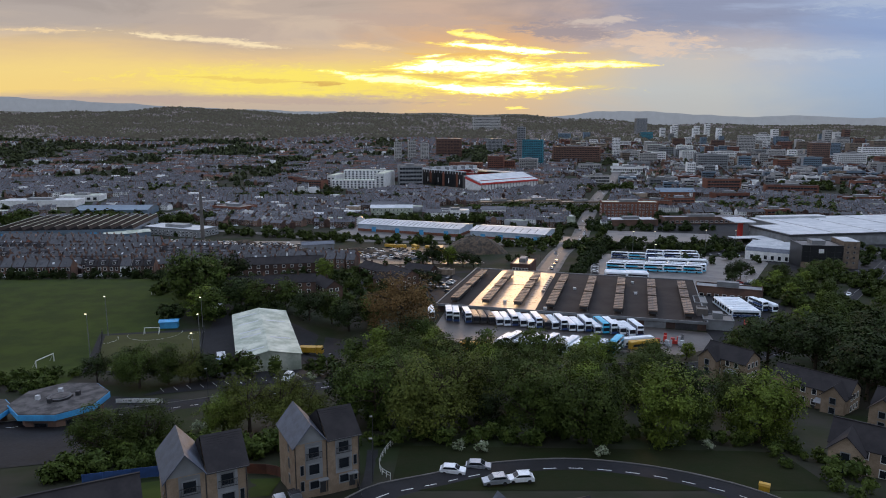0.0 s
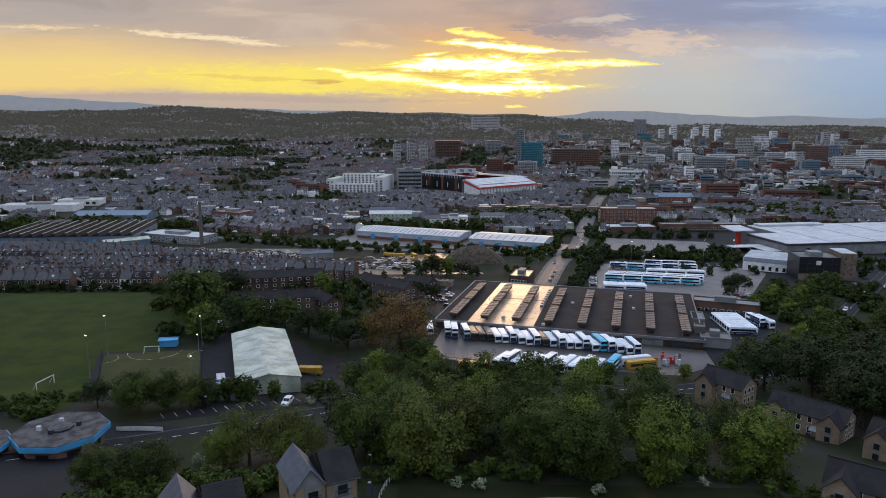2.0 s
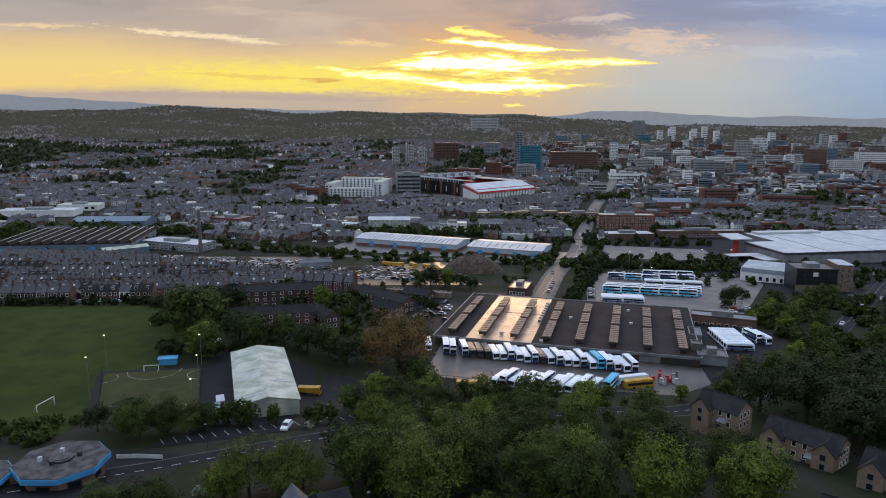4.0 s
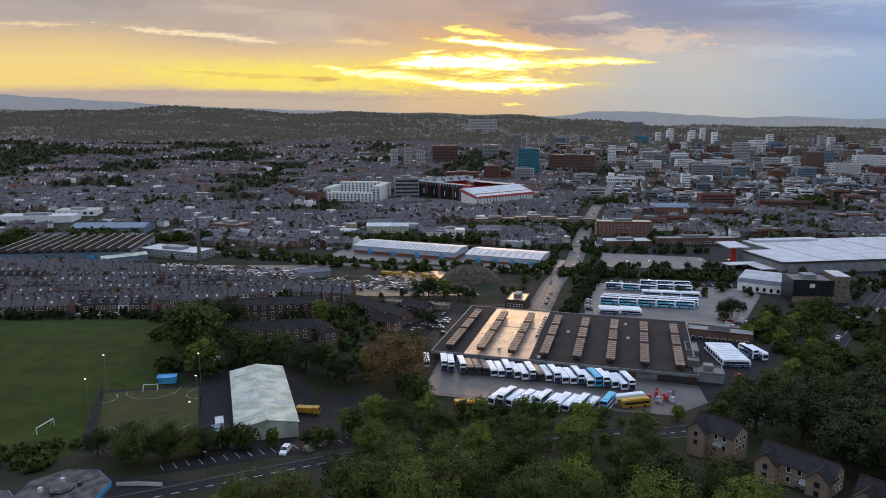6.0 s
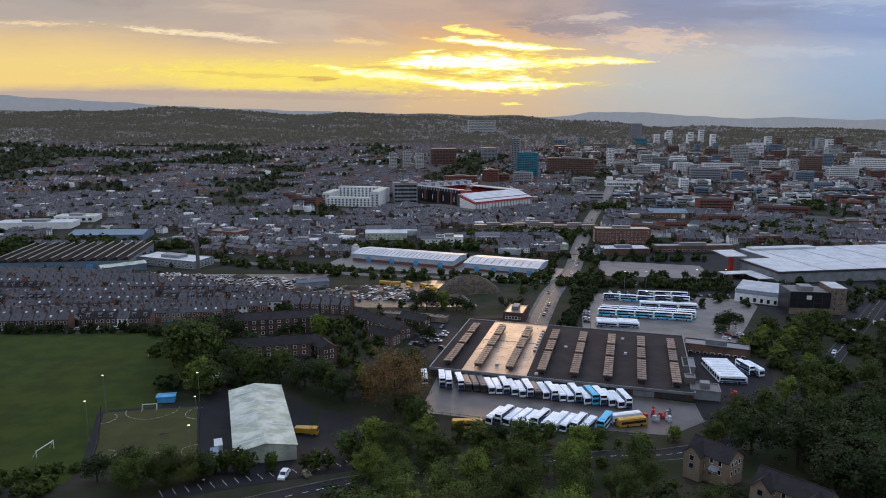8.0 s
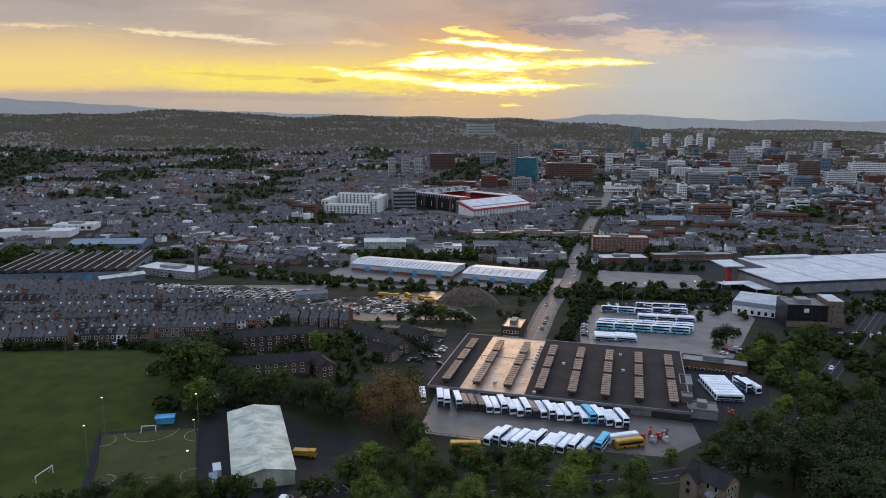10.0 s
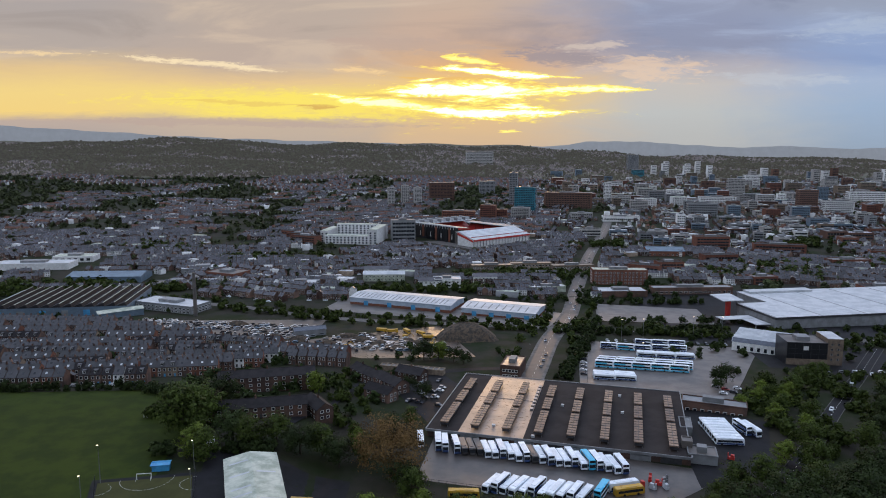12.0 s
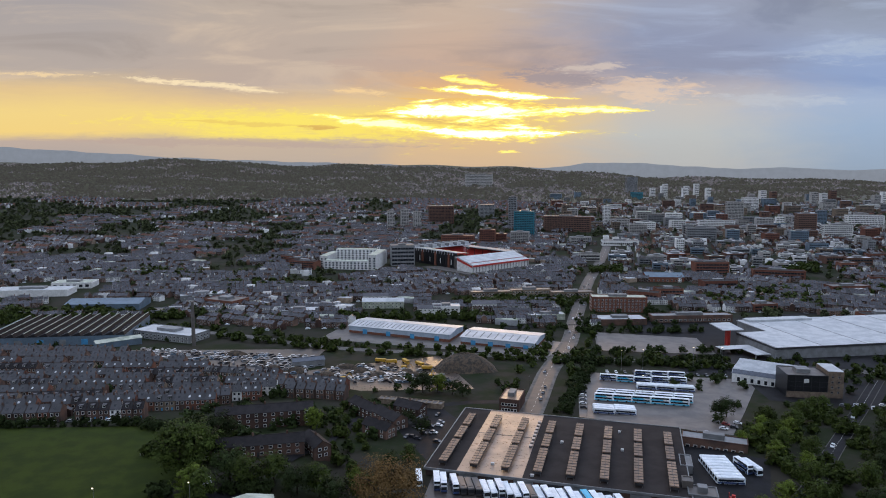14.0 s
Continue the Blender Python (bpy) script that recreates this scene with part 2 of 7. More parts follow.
BLUE_PANEL = mat("blue_grey_cladding", (0.13, 0.19, 0.25), (0.10, 0.145, 0.19), 0.6, 5.0, 1.5, 0.1)
BLUE_PAINT = mat("bright_blue_paint", (0.06, 0.34, 0.62), (0.05, 0.25, 0.48), 0.5, 3.0, 3.0, 0.08)
FENCE_BLUE = mat("dark_blue_boards", (0.025, 0.075, 0.22), (0.018, 0.05, 0.15), 0.7, 2.0, 3.0, 0.1)
PUB_FELT = mat("stained_felt", (0.115, 0.108, 0.106), (0.050, 0.047, 0.048), 0.85, 2.6, 1.6, 0.2)
CYAN_PAINT = mat("cyan_paint", (0.05, 0.48, 0.72), (0.05, 0.42, 0.66), 0.35, 3.0, 3.0, 0.0)
RED_PAINT = mat("red_paint", (0.55, 0.04, 0.03), (0.42, 0.035, 0.03), 0.5, 3.0, 3.0, 0.05)
YELLOW_PAINT = mat("yellow_paint", (0.504, 0.294, 0.021), (0.406, 0.231, 0.021), 0.45, 2.0, 3.0, 0.05)
BUS_WHITE = mat("bus_white", (0.82, 0.87, 0.92), (0.70, 0.76, 0.82), 0.35, 3.0, 2.0, 0.03, spread=0.1)
BUS_BLUE = mat("bus_dark_blue", (0.03, 0.07, 0.20), (0.025, 0.05, 0.15), 0.3, 3.0, 2.0, 0.0)
BUS_GREY = mat("bus_dark_grey", (0.06, 0.055, 0.055), (0.045, 0.042, 0.042), 0.35, 3.0, 2.0, 0.0)
DARK_GLASS = mat("dark_glass", (0.018, 0.022, 0.028), (0.012, 0.015, 0.02), 0.10, 3.0, 3.0, 0.0)
RUBBER = mat("tyre_rubber", (0.02, 0.02, 0.02), (0.03, 0.03, 0.03), 0.9, 1.0, 6.0, 0.1)
METAL = mat("grey_metal", (0.30, 0.31, 0.32), (0.22, 0.22, 0.23), 0.45, 2.0, 5.0, 0.05, metal=0.6)
DARK_METAL = mat("dark_metal", (0.06, 0.06, 0.065), (0.04, 0.04, 0.045), 0.5, 2.0, 5.0, 0.05, metal=0.4)
FRAME_W = mat("white_frame", (0.72, 0.72, 0.70), (0.6, 0.6, 0.58), 0.6, 1.0, 6.0, 0.0)
BARK = mat("bark", (0.075, 0.058, 0.042), (0.045, 0.037, 0.03), 0.95, 0.8, 5.0, 0.6)
TWIG = mat("bare_twigs", (0.19, 0.125, 0.055), (0.12, 0.085, 0.045), 0.95, 2.0, 3.0, 0.3, island=0.35)
LEAF = [
    mat("oak_leaves", (0.057, 0.079, 0.014), (0.033, 0.050, 0.010), 0.75, 3.0, 2.5, 0.0, spread=0.25, island=0.32),
    mat("lime_leaves", (0.120, 0.159, 0.022), (0.077, 0.109, 0.017), 0.75, 3.0, 2.5, 0.0, spread=0.25, island=0.32),
    mat("dark_leaves", (0.027, 0.040, 0.010), (0.017, 0.027, 0.007), 0.75, 3.0, 2.5, 0.0, spread=0.25, island=0.32),
    mat("olive_leaves", (0.082, 0.094, 0.018), (0.054, 0.066, 0.014), 0.8, 3.0, 2.5, 0.0, spread=0.2, island=0.3),
    mat("copper_leaves", (0.175, 0.105, 0.038), (0.119, 0.073, 0.029), 0.85, 3.0, 2.0, 0.0, spread=0.1, island=0.25),
]
BLOSSOM = mat("white_blossom", (0.34, 0.37, 0.27), (0.16, 0.20, 0.10), 0.8, 1.0, 3.0, 0.0, island=0.3)
FAR_LEAF = mat("far_woodland", (0.066, 0.078, 0.034), (0.044, 0.054, 0.026), 0.9, 30.0, 0.5, 0.0, island=0.6)


def add_haze_glow(m, color, strength):
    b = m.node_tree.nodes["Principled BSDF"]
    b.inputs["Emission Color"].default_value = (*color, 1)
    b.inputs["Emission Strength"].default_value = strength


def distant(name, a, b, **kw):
    """Backdrop materials for the hills beyond the town; the haze is added as grey emission."""
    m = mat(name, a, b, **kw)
    add_haze_glow(m, (0.31, 0.29, 0.30), 0.13)
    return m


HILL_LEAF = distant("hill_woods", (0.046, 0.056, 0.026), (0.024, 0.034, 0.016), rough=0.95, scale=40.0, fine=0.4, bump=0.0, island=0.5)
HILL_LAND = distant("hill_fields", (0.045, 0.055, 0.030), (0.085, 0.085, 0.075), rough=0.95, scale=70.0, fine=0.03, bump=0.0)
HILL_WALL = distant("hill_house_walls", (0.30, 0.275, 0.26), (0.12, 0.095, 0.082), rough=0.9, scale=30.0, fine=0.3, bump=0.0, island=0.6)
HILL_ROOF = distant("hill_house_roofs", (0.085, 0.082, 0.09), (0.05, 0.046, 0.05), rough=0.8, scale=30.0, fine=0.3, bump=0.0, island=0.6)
LAMP_GLOW = glow_mat("lit_lamp", (1.0, 0.82, 0.55), 2.0)
WARM_GLOW = glow_mat("lit_window", (1.0, 0.62, 0.25), 1.2)

# ---- mesh helpers ----


class Mesh:
    """Collects vertices, faces and material slots, then becomes one mesh."""

    def __init__(self):
        self.v, self.f, self.s = [], [], []

    def quad(self, a, b, c, d, slot=0):
        k = len(self.v)
        self.v += [a, b, c, d]
        self.f.append((k, k + 1, k + 2, k + 3))
        self.s.append(slot)
        return self

    def poly(self, pts, slot=0):
        k = len(self.v)
        self.v += list(pts)
        self.f.append(tuple(range(k, k + len(pts))))
        self.s.append(slot)
        return self

    def box(self, x0, y0, z0, x1, y1, z1, slot=0, top=None, bottom=True):
        k = len(self.v)
        self.v += [(x0, y0, z0), (x1, y0, z0), (x1, y1, z0), (x0, y1, z0), (x0, y0, z1), (x1, y0, z1), (x1, y1, z1), (x0, y1, z1)]
        fs = [(0, 1, 5, 4), (1, 2, 6, 5), (2, 3, 7, 6), (3, 0, 4, 7), (4, 5, 6, 7)] + ([(3, 2, 1, 0)] if bottom else [])
        self.f += [tuple(k + i for i in q) for q in fs]
        self.s += [slot] * 4 + [slot if top is None else top] + ([slot] if bottom else [])
        return self

    def prism(self, prof, x0, x1, slot=0):
        """Outline in (y, z), drawn along x."""
        k, n = len(self.v), len(prof)
        self.v += [(x0, y, z) for y, z in prof] + [(x1, y, z) for y, z in prof]
        self.f += [(k + i, k + (i + 1) % n, k + n + (i + 1) % n, k + n + i) for i in range(n)]
        self.f += [tuple(k + i for i in reversed(range(n))), tuple(k + n + i for i in range(n))]
        self.s += [slot] * (n + 2)
        return self

    def tube(self, pts, radii, sides=6, slot=0):
        rings = []
        for i, (p, r) in enumerate(zip(pts, radii)):
            p = Vector(p)
            d = (Vector(pts[min(i + 1, len(pts) - 1)]) - Vector(pts[max(i - 1, 0)])).normalized()
            u = d.orthogonal().normalized()
            w = d.cross(u)
            k = len(self.v)
            self.v += [tuple(p + r * (math.cos(6.2832 * j / sides) * u + math.sin(6.2832 * j / sides) * w)) for j in range(sides)]
            rings.append(k)
        for a, b in zip(rings, rings[1:]):
            for j in range(sides):
                self.f.append((a + j, a + (j + 1) % sides, b + (j + 1) % sides, b + j))
                self.s.append(slot)
        self.f.append(tuple(rings[-1] + j for j in range(sides)))
        self.s.append(slot)
        return self

    def data(self, name, *mats):
        me = bpy.data.meshes.new(name)
        me.from_pydata(self.v, [], self.f)
        for m in mats:
            me.materials.append(m)
        if any(self.s):
            me.polygons.foreach_set("material_index", self.s)
        me.update()
        return me


def quick(name, verts, quads, slots=None, *mats):
    """A mesh from arrays: verts N x 3, quads M x 4."""
    me = bpy.data.meshes.new(name)
    verts, quads = np.asarray(verts, np.float32), np.asarray(quads, np.int32)
    me.vertices.add(len(verts))
    me.vertices.foreach_set("co", verts.ravel())
    me.loops.add(quads.size)
    me.loops.foreach_set("vertex_index", quads.ravel())
    me.polygons.add(len(quads))
    me.polygons.foreach_set("loop_start", np.arange(0, quads.size, 4, dtype=np.int32))
    for m in mats:
        me.materials.append(m)
    if slots is not None:
        me.polygons.foreach_set("material_index", np.asarray(slots, np.int32))
    me.update(calc_edges=True)
    return me


def part(name, mesh, material, parent, label="", at=None):
    """Links a Mesh (or mesh data) as one object under a thing or a part."""
    mats = material if isinstance(material, (list, tuple)) else [material]
    data = mesh.data(name, *mats) if isinstance(mesh, Mesh) else mesh
    ob = new(name, data)
    ob.parent = parent
    if at is not None:
        ob.matrix_basis = at
    return tagged(ob, label)


def thing(name, m, label, category, group="", kind=""):
    ob = new(name)
    ob.empty_display_size = 0.5
    ob.matrix_basis = m
    return tagged(ob, label, category, group, kind)


def solid(name, mesh, material, label, category, kind="", group="", at=None):
    ob = part(name, mesh, material, None, label, at)
    return tagged(ob, "", category, group, kind)


# ---- terrain ----
PY = [-400, -100, 0, 60, 105, 150, 180, 205, 225, 238, 300, 350, 372, 400, 480, 560, 700, 900, 1400, 2000, 3000, 4000, 4300, 4900]
PZ = [75, 52, 42, 35, 28, 19.5, 15.5, 11.5, 8, 6.4, 6.2, 3.5, 1.5, 1, -2, -6, -5, 0, 12, 35, 85, 150, 172, 90]


def ramp(v, lo, hi):
    k = np.clip((v - lo) / (hi - lo), 0, 1)
    return k * k * (3 - 2 * k)


def height(x, y):
    """Height of the land."""
    x, y = np.asarray(x, float), np.asarray(y, float)
    z = np.interp(y, PY, PZ)
    k = ramp(-x, 42, 62) * ramp(y, 185, 215) * ramp(-y, -430, -300)
    z = z * (1 - k) + k * np.interp(y, [190, 215, 330, 500], [13.5, 12.2, 11.2, 0])
    z = z - 2.6 * ramp(x, 55, 78) * ramp(y, 88, 118) * ramp(-y, -225, -185) - 1.7 * ramp(-x, 8, 16) * ramp(y, 80, 90) * ramp(-y, -124, -112) * ramp(x, -40, -30)
    far = ramp(y, 1300, 4200)
    z = z - far * x * 0.017 * np.where(x > 0, 1.5, 1.0)
    z = z + far * (9 * np.sin(x / 310 + 1) + 7 * np.sin(x / 170 + y / 400) + 5 * np.sin(x / 83 + 2) + 16 * np.sin(x / 700 + y / 600 + 0.5) + 13 * np.sin(y / 230 + x / 520))
    bearing = x / np.maximum(y, 100)
    z = z + ramp(y, 2300, 4300) * np.interp(bearing, [-0.614, -0.456, -0.297, -0.139, 0.021, 0.141, 0.221, 0.342, 0.504, 0.64], [-53, -36, -4, -17, -35, -52, -45, -52, -50, -28])
    mid = ramp(y, 600, 1500) * (1 - far)
    return z + mid * 4 * np.sin(x / 190 + y / 240)


def H(x, y):
    return float(height(x, y))


def make_ground():
    ys = np.r_[np.arange(-400, 60, 20), np.arange(60, 420, 4), np.arange(420, 700, 10), np.geomspace(700, 4900, 90)]
    ss = np.linspace(-1, 1, 181)
    half = 330 + 0.85 * np.maximum(ys, 0)
    X = half[:, None] * ss[None, :]
    Y = np.repeat(ys[:, None], len(ss), 1)
    V = np.stack([X, Y, height(X, Y)], -1).reshape(-1, 3)
    i = np.arange(len(ys) - 1)[:, None] * len(ss) + np.arange(len(ss) - 1)[None, :]
    Q = np.stack([i, i + 1, i + len(ss) + 1, i + len(ss)], -1).reshape(-1, 4)
    ob = new("ground", quick("ground", V, Q, None, EARTH))
    tagged(ob, "hillside and valley floor of rough grass and earth", "ground", "", "structure")


make_ground()


def sheet(name, corners, material, label, category, lift=0.06, step=5.0, kind="structure"):
    """A thin layer on the land between four corners."""
    a, b, c, d = [np.array(p, float) for p in corners]
    nu = max(2, int(max(np.linalg.norm(b - a), np.linalg.norm(c - d)) / step) + 1)
    nv = max(2, int(max(np.linalg.norm(d - a), np.linalg.norm(c - b)) / step) + 1)
    u, v = np.meshgrid(np.linspace(0, 1, nu), np.linspace(0, 1, nv))
    P = (a[None, None] * ((1 - u) * (1 - v))[..., None] + b * (u * (1 - v))[..., None] + c * (u * v)[..., None] + d * ((1 - u) * v)[..., None])
    V = np.concatenate([P, (height(P[..., 0], P[..., 1]) + lift)[..., None]], -1).reshape(-1, 3)
    i = np.arange(nv - 1)[:, None] * nu + np.arange(nu - 1)[None, :]
    Q = np.stack([i, i + 1, i + nu + 1, i + nu], -1).reshape(-1, 4)
    return tagged(new(name, quick(name, V, Q, None, material)), label, category, "", kind)


def curve_pts(pts, step=3.0):
    """A smooth line through points."""
    out = []
    p = [pts[0], *pts, pts[-1]]
    for i in range(1, len(p) - 2):
        a, b, c, d = [np.array(q, float) for q in p[i - 1 : i + 3]]
        n = max(2, int(np.linalg.norm(c - b) / step))
        for t in np.arange(n) / n:
            out.append(0.5 * (2 * b + (c - a) * t + (2 * a - 5 * b + 4 * c - d) * t * t + (3 * b - a - 3 * c + d) * t ** 3))
    out.append(np.array(pts[-1], float))
    return np.array(out)


def ribbon(name, pts, width, material, label, category, lift=0.12, side=0.0, thick=0.0, step=3.0, parent=None, dash=None):
    """A strip along a line on the land: a road, a kerb, a painted line. side shifts it across."""
    P = curve_pts(pts, step)
    T = np.gradient(P, axis=0)
    T /= np.linalg.norm(T, axis=1)[:, None]
    N = np.stack([T[:, 1], -T[:, 0]], -1)
    L, R = P + N * (side - width / 2), P + N * (side + width / 2)
    mb = Mesh()
    zs = height(P[:, 0], P[:, 1]) + lift
    for i in range(len(P) - 1):
        if dash and (i // dash[0]) % dash[1]:
            continue
        q = [(*L[i], zs[i]), (*R[i], zs[i]), (*R[i + 1], zs[i + 1]), (*L[i + 1], zs[i + 1])]
        mb.quad(*q)
        if thick:
            lo = [(x, y, z - thick) for x, y, z in q]
            mb.quad(lo[0], q[0], q[3], lo[3])
            mb.quad(q[1], lo[1], lo[2], q[2])
    if parent:
        return part(name, mb, material, parent, label)
    return solid(name, mb, material, label, category, "structure")

# ---- open ground, roads and yards ----
sheet("playing_field", [(-300, 172), (-101, 176), (-134, 333), (-300, 322)], GRASS, "mown green football field with worn goalmouths", "grass", 0.08)
sheet("field_corner", [(-119, 233), (-99, 237), (-107, 300), (-135, 334)], GRASS, "mown grass corner of the field beside the trees", "grass", 0.09)
# dark sheet laid as the fence's shadow along the pitch edge
sheet("pitch_surround", [(-104.5, 191), (-70, 193), (-83.5, 241), (-120, 234)], ASPHALT, "dark strip put in as fence shadow round the artificial pitch", "yard", 0.11)
sheet("artificial_pitch", [(-102.5, 193), (-72, 195.5), (-86, 238), (-117, 232)], ASTRO, "dull green artificial five-a-side pitch", "pitch", 0.14)
sheet("club_yard", [(-72, 182), (-30, 186), (-30, 244), (-88, 262)], ASPHALT, "dark tarmac yard beside the pale shed", "yard", 0.10)
sheet("car_park", [(-75, 164), (-22, 188), (-24, 197), (-70, 176)], ASPHALT, "tarmac car park with white bay lines", "car park", 0.12, 3.0)
sheet("bus_yard", [(-6, 246), (80, 222), (112, 250), (2, 292)], YARD, "wet concrete bus yard in front of the depot", "yard", 0.10)
sheet("side_yard", [(98, 238), (128, 248), (152, 300), (112, 330)], ASPHALT, "dark tarmac yard beside the depot", "yard", 0.13)
sheet("back_yard", [(80, 366), (150, 334), (212, 440), (98, 462)], CONCRETE, "grey concrete coach park behind the depot", "yard", 0.10)
sheet("estate_car_park", [(-28, 372), (-2, 300), (14, 362), (2, 392)], ASPHALT, "tarmac car park beside the depot", "car park", 0.10)
sheet("scrapyard", [(-112, 452), (-44, 416), (26, 420), (4, 510)], DIRT, "wet bare earth of a scrapyard", "yard", 0.12)
sheet("car_lot", [(-236, 530), (-140, 458), (-88, 462), (-84, 534)], YARD, "wet stained ground of a vehicle storage lot", "yard", 0.16)
sheet("warehouse_yard", [(-95, 575), (85, 505), (110, 560), (-75, 640)], CONCRETE, "grey concrete apron round the warehouses", "yard", 0.10)
sheet("lorry_park", [(128, 530), (215, 515), (222, 575), (140, 596)], CONCRETE, "grey concrete car park with hedges", "car park", 0.14)
sheet("store_yard", [(170, 455), (440, 440), (470, 640), (180, 650)], ASPHALT, "tarmac round the big white store", "yard", 0.08)
sheet("showroom_yard", [(198, 396), (270, 372), (290, 440), (205, 455)], ASPHALT, "tarmac forecourt of the showroom", "yard", 0.12)
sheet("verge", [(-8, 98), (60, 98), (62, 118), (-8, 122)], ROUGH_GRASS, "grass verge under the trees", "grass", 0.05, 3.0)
sheet("lawn", [(-14, 80), (52, 80), (46, 94), (-8, 93)], GRASS, "mown lawn beside the road", "grass", 0.05, 3.0)

MAIN_ROAD = [(40, 340), (55, 376), (78, 460), (97, 515), (115, 573), (137, 660), (162, 750), (187, 839), (226, 960), (263, 1076), (300, 1200)]
HILL_ROAD = [(-20, 87), (-10, 95.3), (-1, 100.5), (8, 105.5), (21, 108), (32, 105), (41, 99), (47, 91.5), (52, 79)]
LOWER_ROAD = [(-140, 112), (-95, 132), (-70, 148), (-48, 162), (-26, 175), (0, 186), (40, 196), (75, 205), (110, 222), (158, 275), (193, 319), (246, 385), (290, 440)]


def road(name, pts, width, label, kerb=True, dash=(1, 2)):
    ob = ribbon(name, pts, width, MAIN_TAR if width > 9 else ASPHALT, label, "road", 0.16, step=2.0)
    ribbon("centre_line", pts, 0.15, PAINT, "", "", 0.18, parent=ob, dash=dash, step=2.0)
    if kerb:
        for s in (-1, 1):
            ribbon("kerb", pts, 0.25, PAVING, "", "", 0.28, s * (width / 2 + 0.12), 0.3, parent=ob, step=2.0)
            if width > 7.5:
                ribbon("pavement", pts, 1.7, PAVING, "", "", 0.26, s * (width / 2 + 1.1), 0.3, parent=ob, step=2.0)
    return ob


road("hill_road", HILL_ROAD, 6.4, "dark tarmac residential road with a dashed white line", True)
road("lower_road", LOWER_ROAD, 7.0, "dark tarmac road running below the trees", True)
road("main_road", MAIN_ROAD, 10.0, "long straight tarmac road into the town", True, (2, 2))
ribbon("house_drive", [(-34, 92), (-24, 93), (-14, 91), (-6, 90)], 6.0, ASPHALT, "dark tarmac parking court beside the town houses", "drive", 0.14)
ribbon("footpath", [(-13, 93), (-12, 104), (-13, 120)], 2.0, ASPHALT, "narrow tarmac footpath beside the grass", "path", 0.13)
ribbon("estate_road", [(-62, 288), (-50, 318), (-46, 345), (-30, 372), (20, 392), (55, 392)], 6.0, ASPHALT, "tarmac estate road with a turning head", "road", 0.14)
ribbon("railway", [(-420, 640), (-193, 592), (-73, 536), (6, 518), (90, 500), (160, 490), (420, 430)], 9.0, PAVING, "railway line along a hedged embankment", "railway", 0.5, thick=0.8)
ribbon("cross_road", [(60, 610), (137, 628), (260, 640), (420, 690)], 9.0, ASPHALT, "wide tarmac cross road", "road", 0.15)

# ---- trees ----


def leaf_cloud(rng, n_clumps, per, rx, ry, rz, zc, leaf, clump, gap=0.25):
    """Corner arrays of small leaf quads, gathered in clumps over an uneven crown."""
    d = rng.normal(size=(n_clumps, 3))
    d /= np.linalg.norm(d, axis=1)[:, None]
    # boughs: smaller rounded masses that stand out of the crown
    k = 24
    b = rng.normal(size=(k, 3))
    b /= np.linalg.norm(b, axis=1)[:, None]
    b[:, 2] = np.where(b[:, 2] < -0.8, -b[:, 2], b[:, 2])
    b[0] = (0.1, 0, 0.95)
    bc = b * rng.uniform(0.48, 0.76, (k, 1))
    br = rng.uniform(0.24, 0.44, k)
    bc[:4] *= 0.4
    br[:4] = 0.5
    which = rng.integers(0, k, n_clumps)
    unit = bc[which] + d * (br[which] * rng.uniform(0.75, 1.0, n_clumps))[:, None]
    C = unit * np.array([rx, ry, rz]) * (1 + gap * 0.2) + np.array([0, 0, zc])
    o = rng.normal(size=(n_clumps, per, 3))
    o *= clump / 2.3 * np.array([1, 1, 0.6])
    P = (C[:, None] + o).reshape(-1, 3)
    out = np.repeat(0.7 * d + 0.5 * unit, per, 0) + np.array([0, 0, 0.45]) + 0.42 * rng.normal(size=P.shape)
    out /= np.linalg.norm(out, axis=1)[:, None]
    a = np.cross(out, rng.normal(size=P.shape))
    a /= np.linalg.norm(a, axis=1)[:, None]
    b = np.cross(out, a)
    s = leaf * rng.uniform(0.6, 1.3, (len(P), 1))
    V = np.stack([P - a * s - b * s * 0.7, P + a * s - b * s * 0.7, P + a * s * 0.8 + b * s * 0.7, P - a * s * 0.8 + b * s * 0.7], 1).reshape(-1, 3)
    return V


def quads_of(V):
    return np.arange(len(V)).reshape(-1, 4)


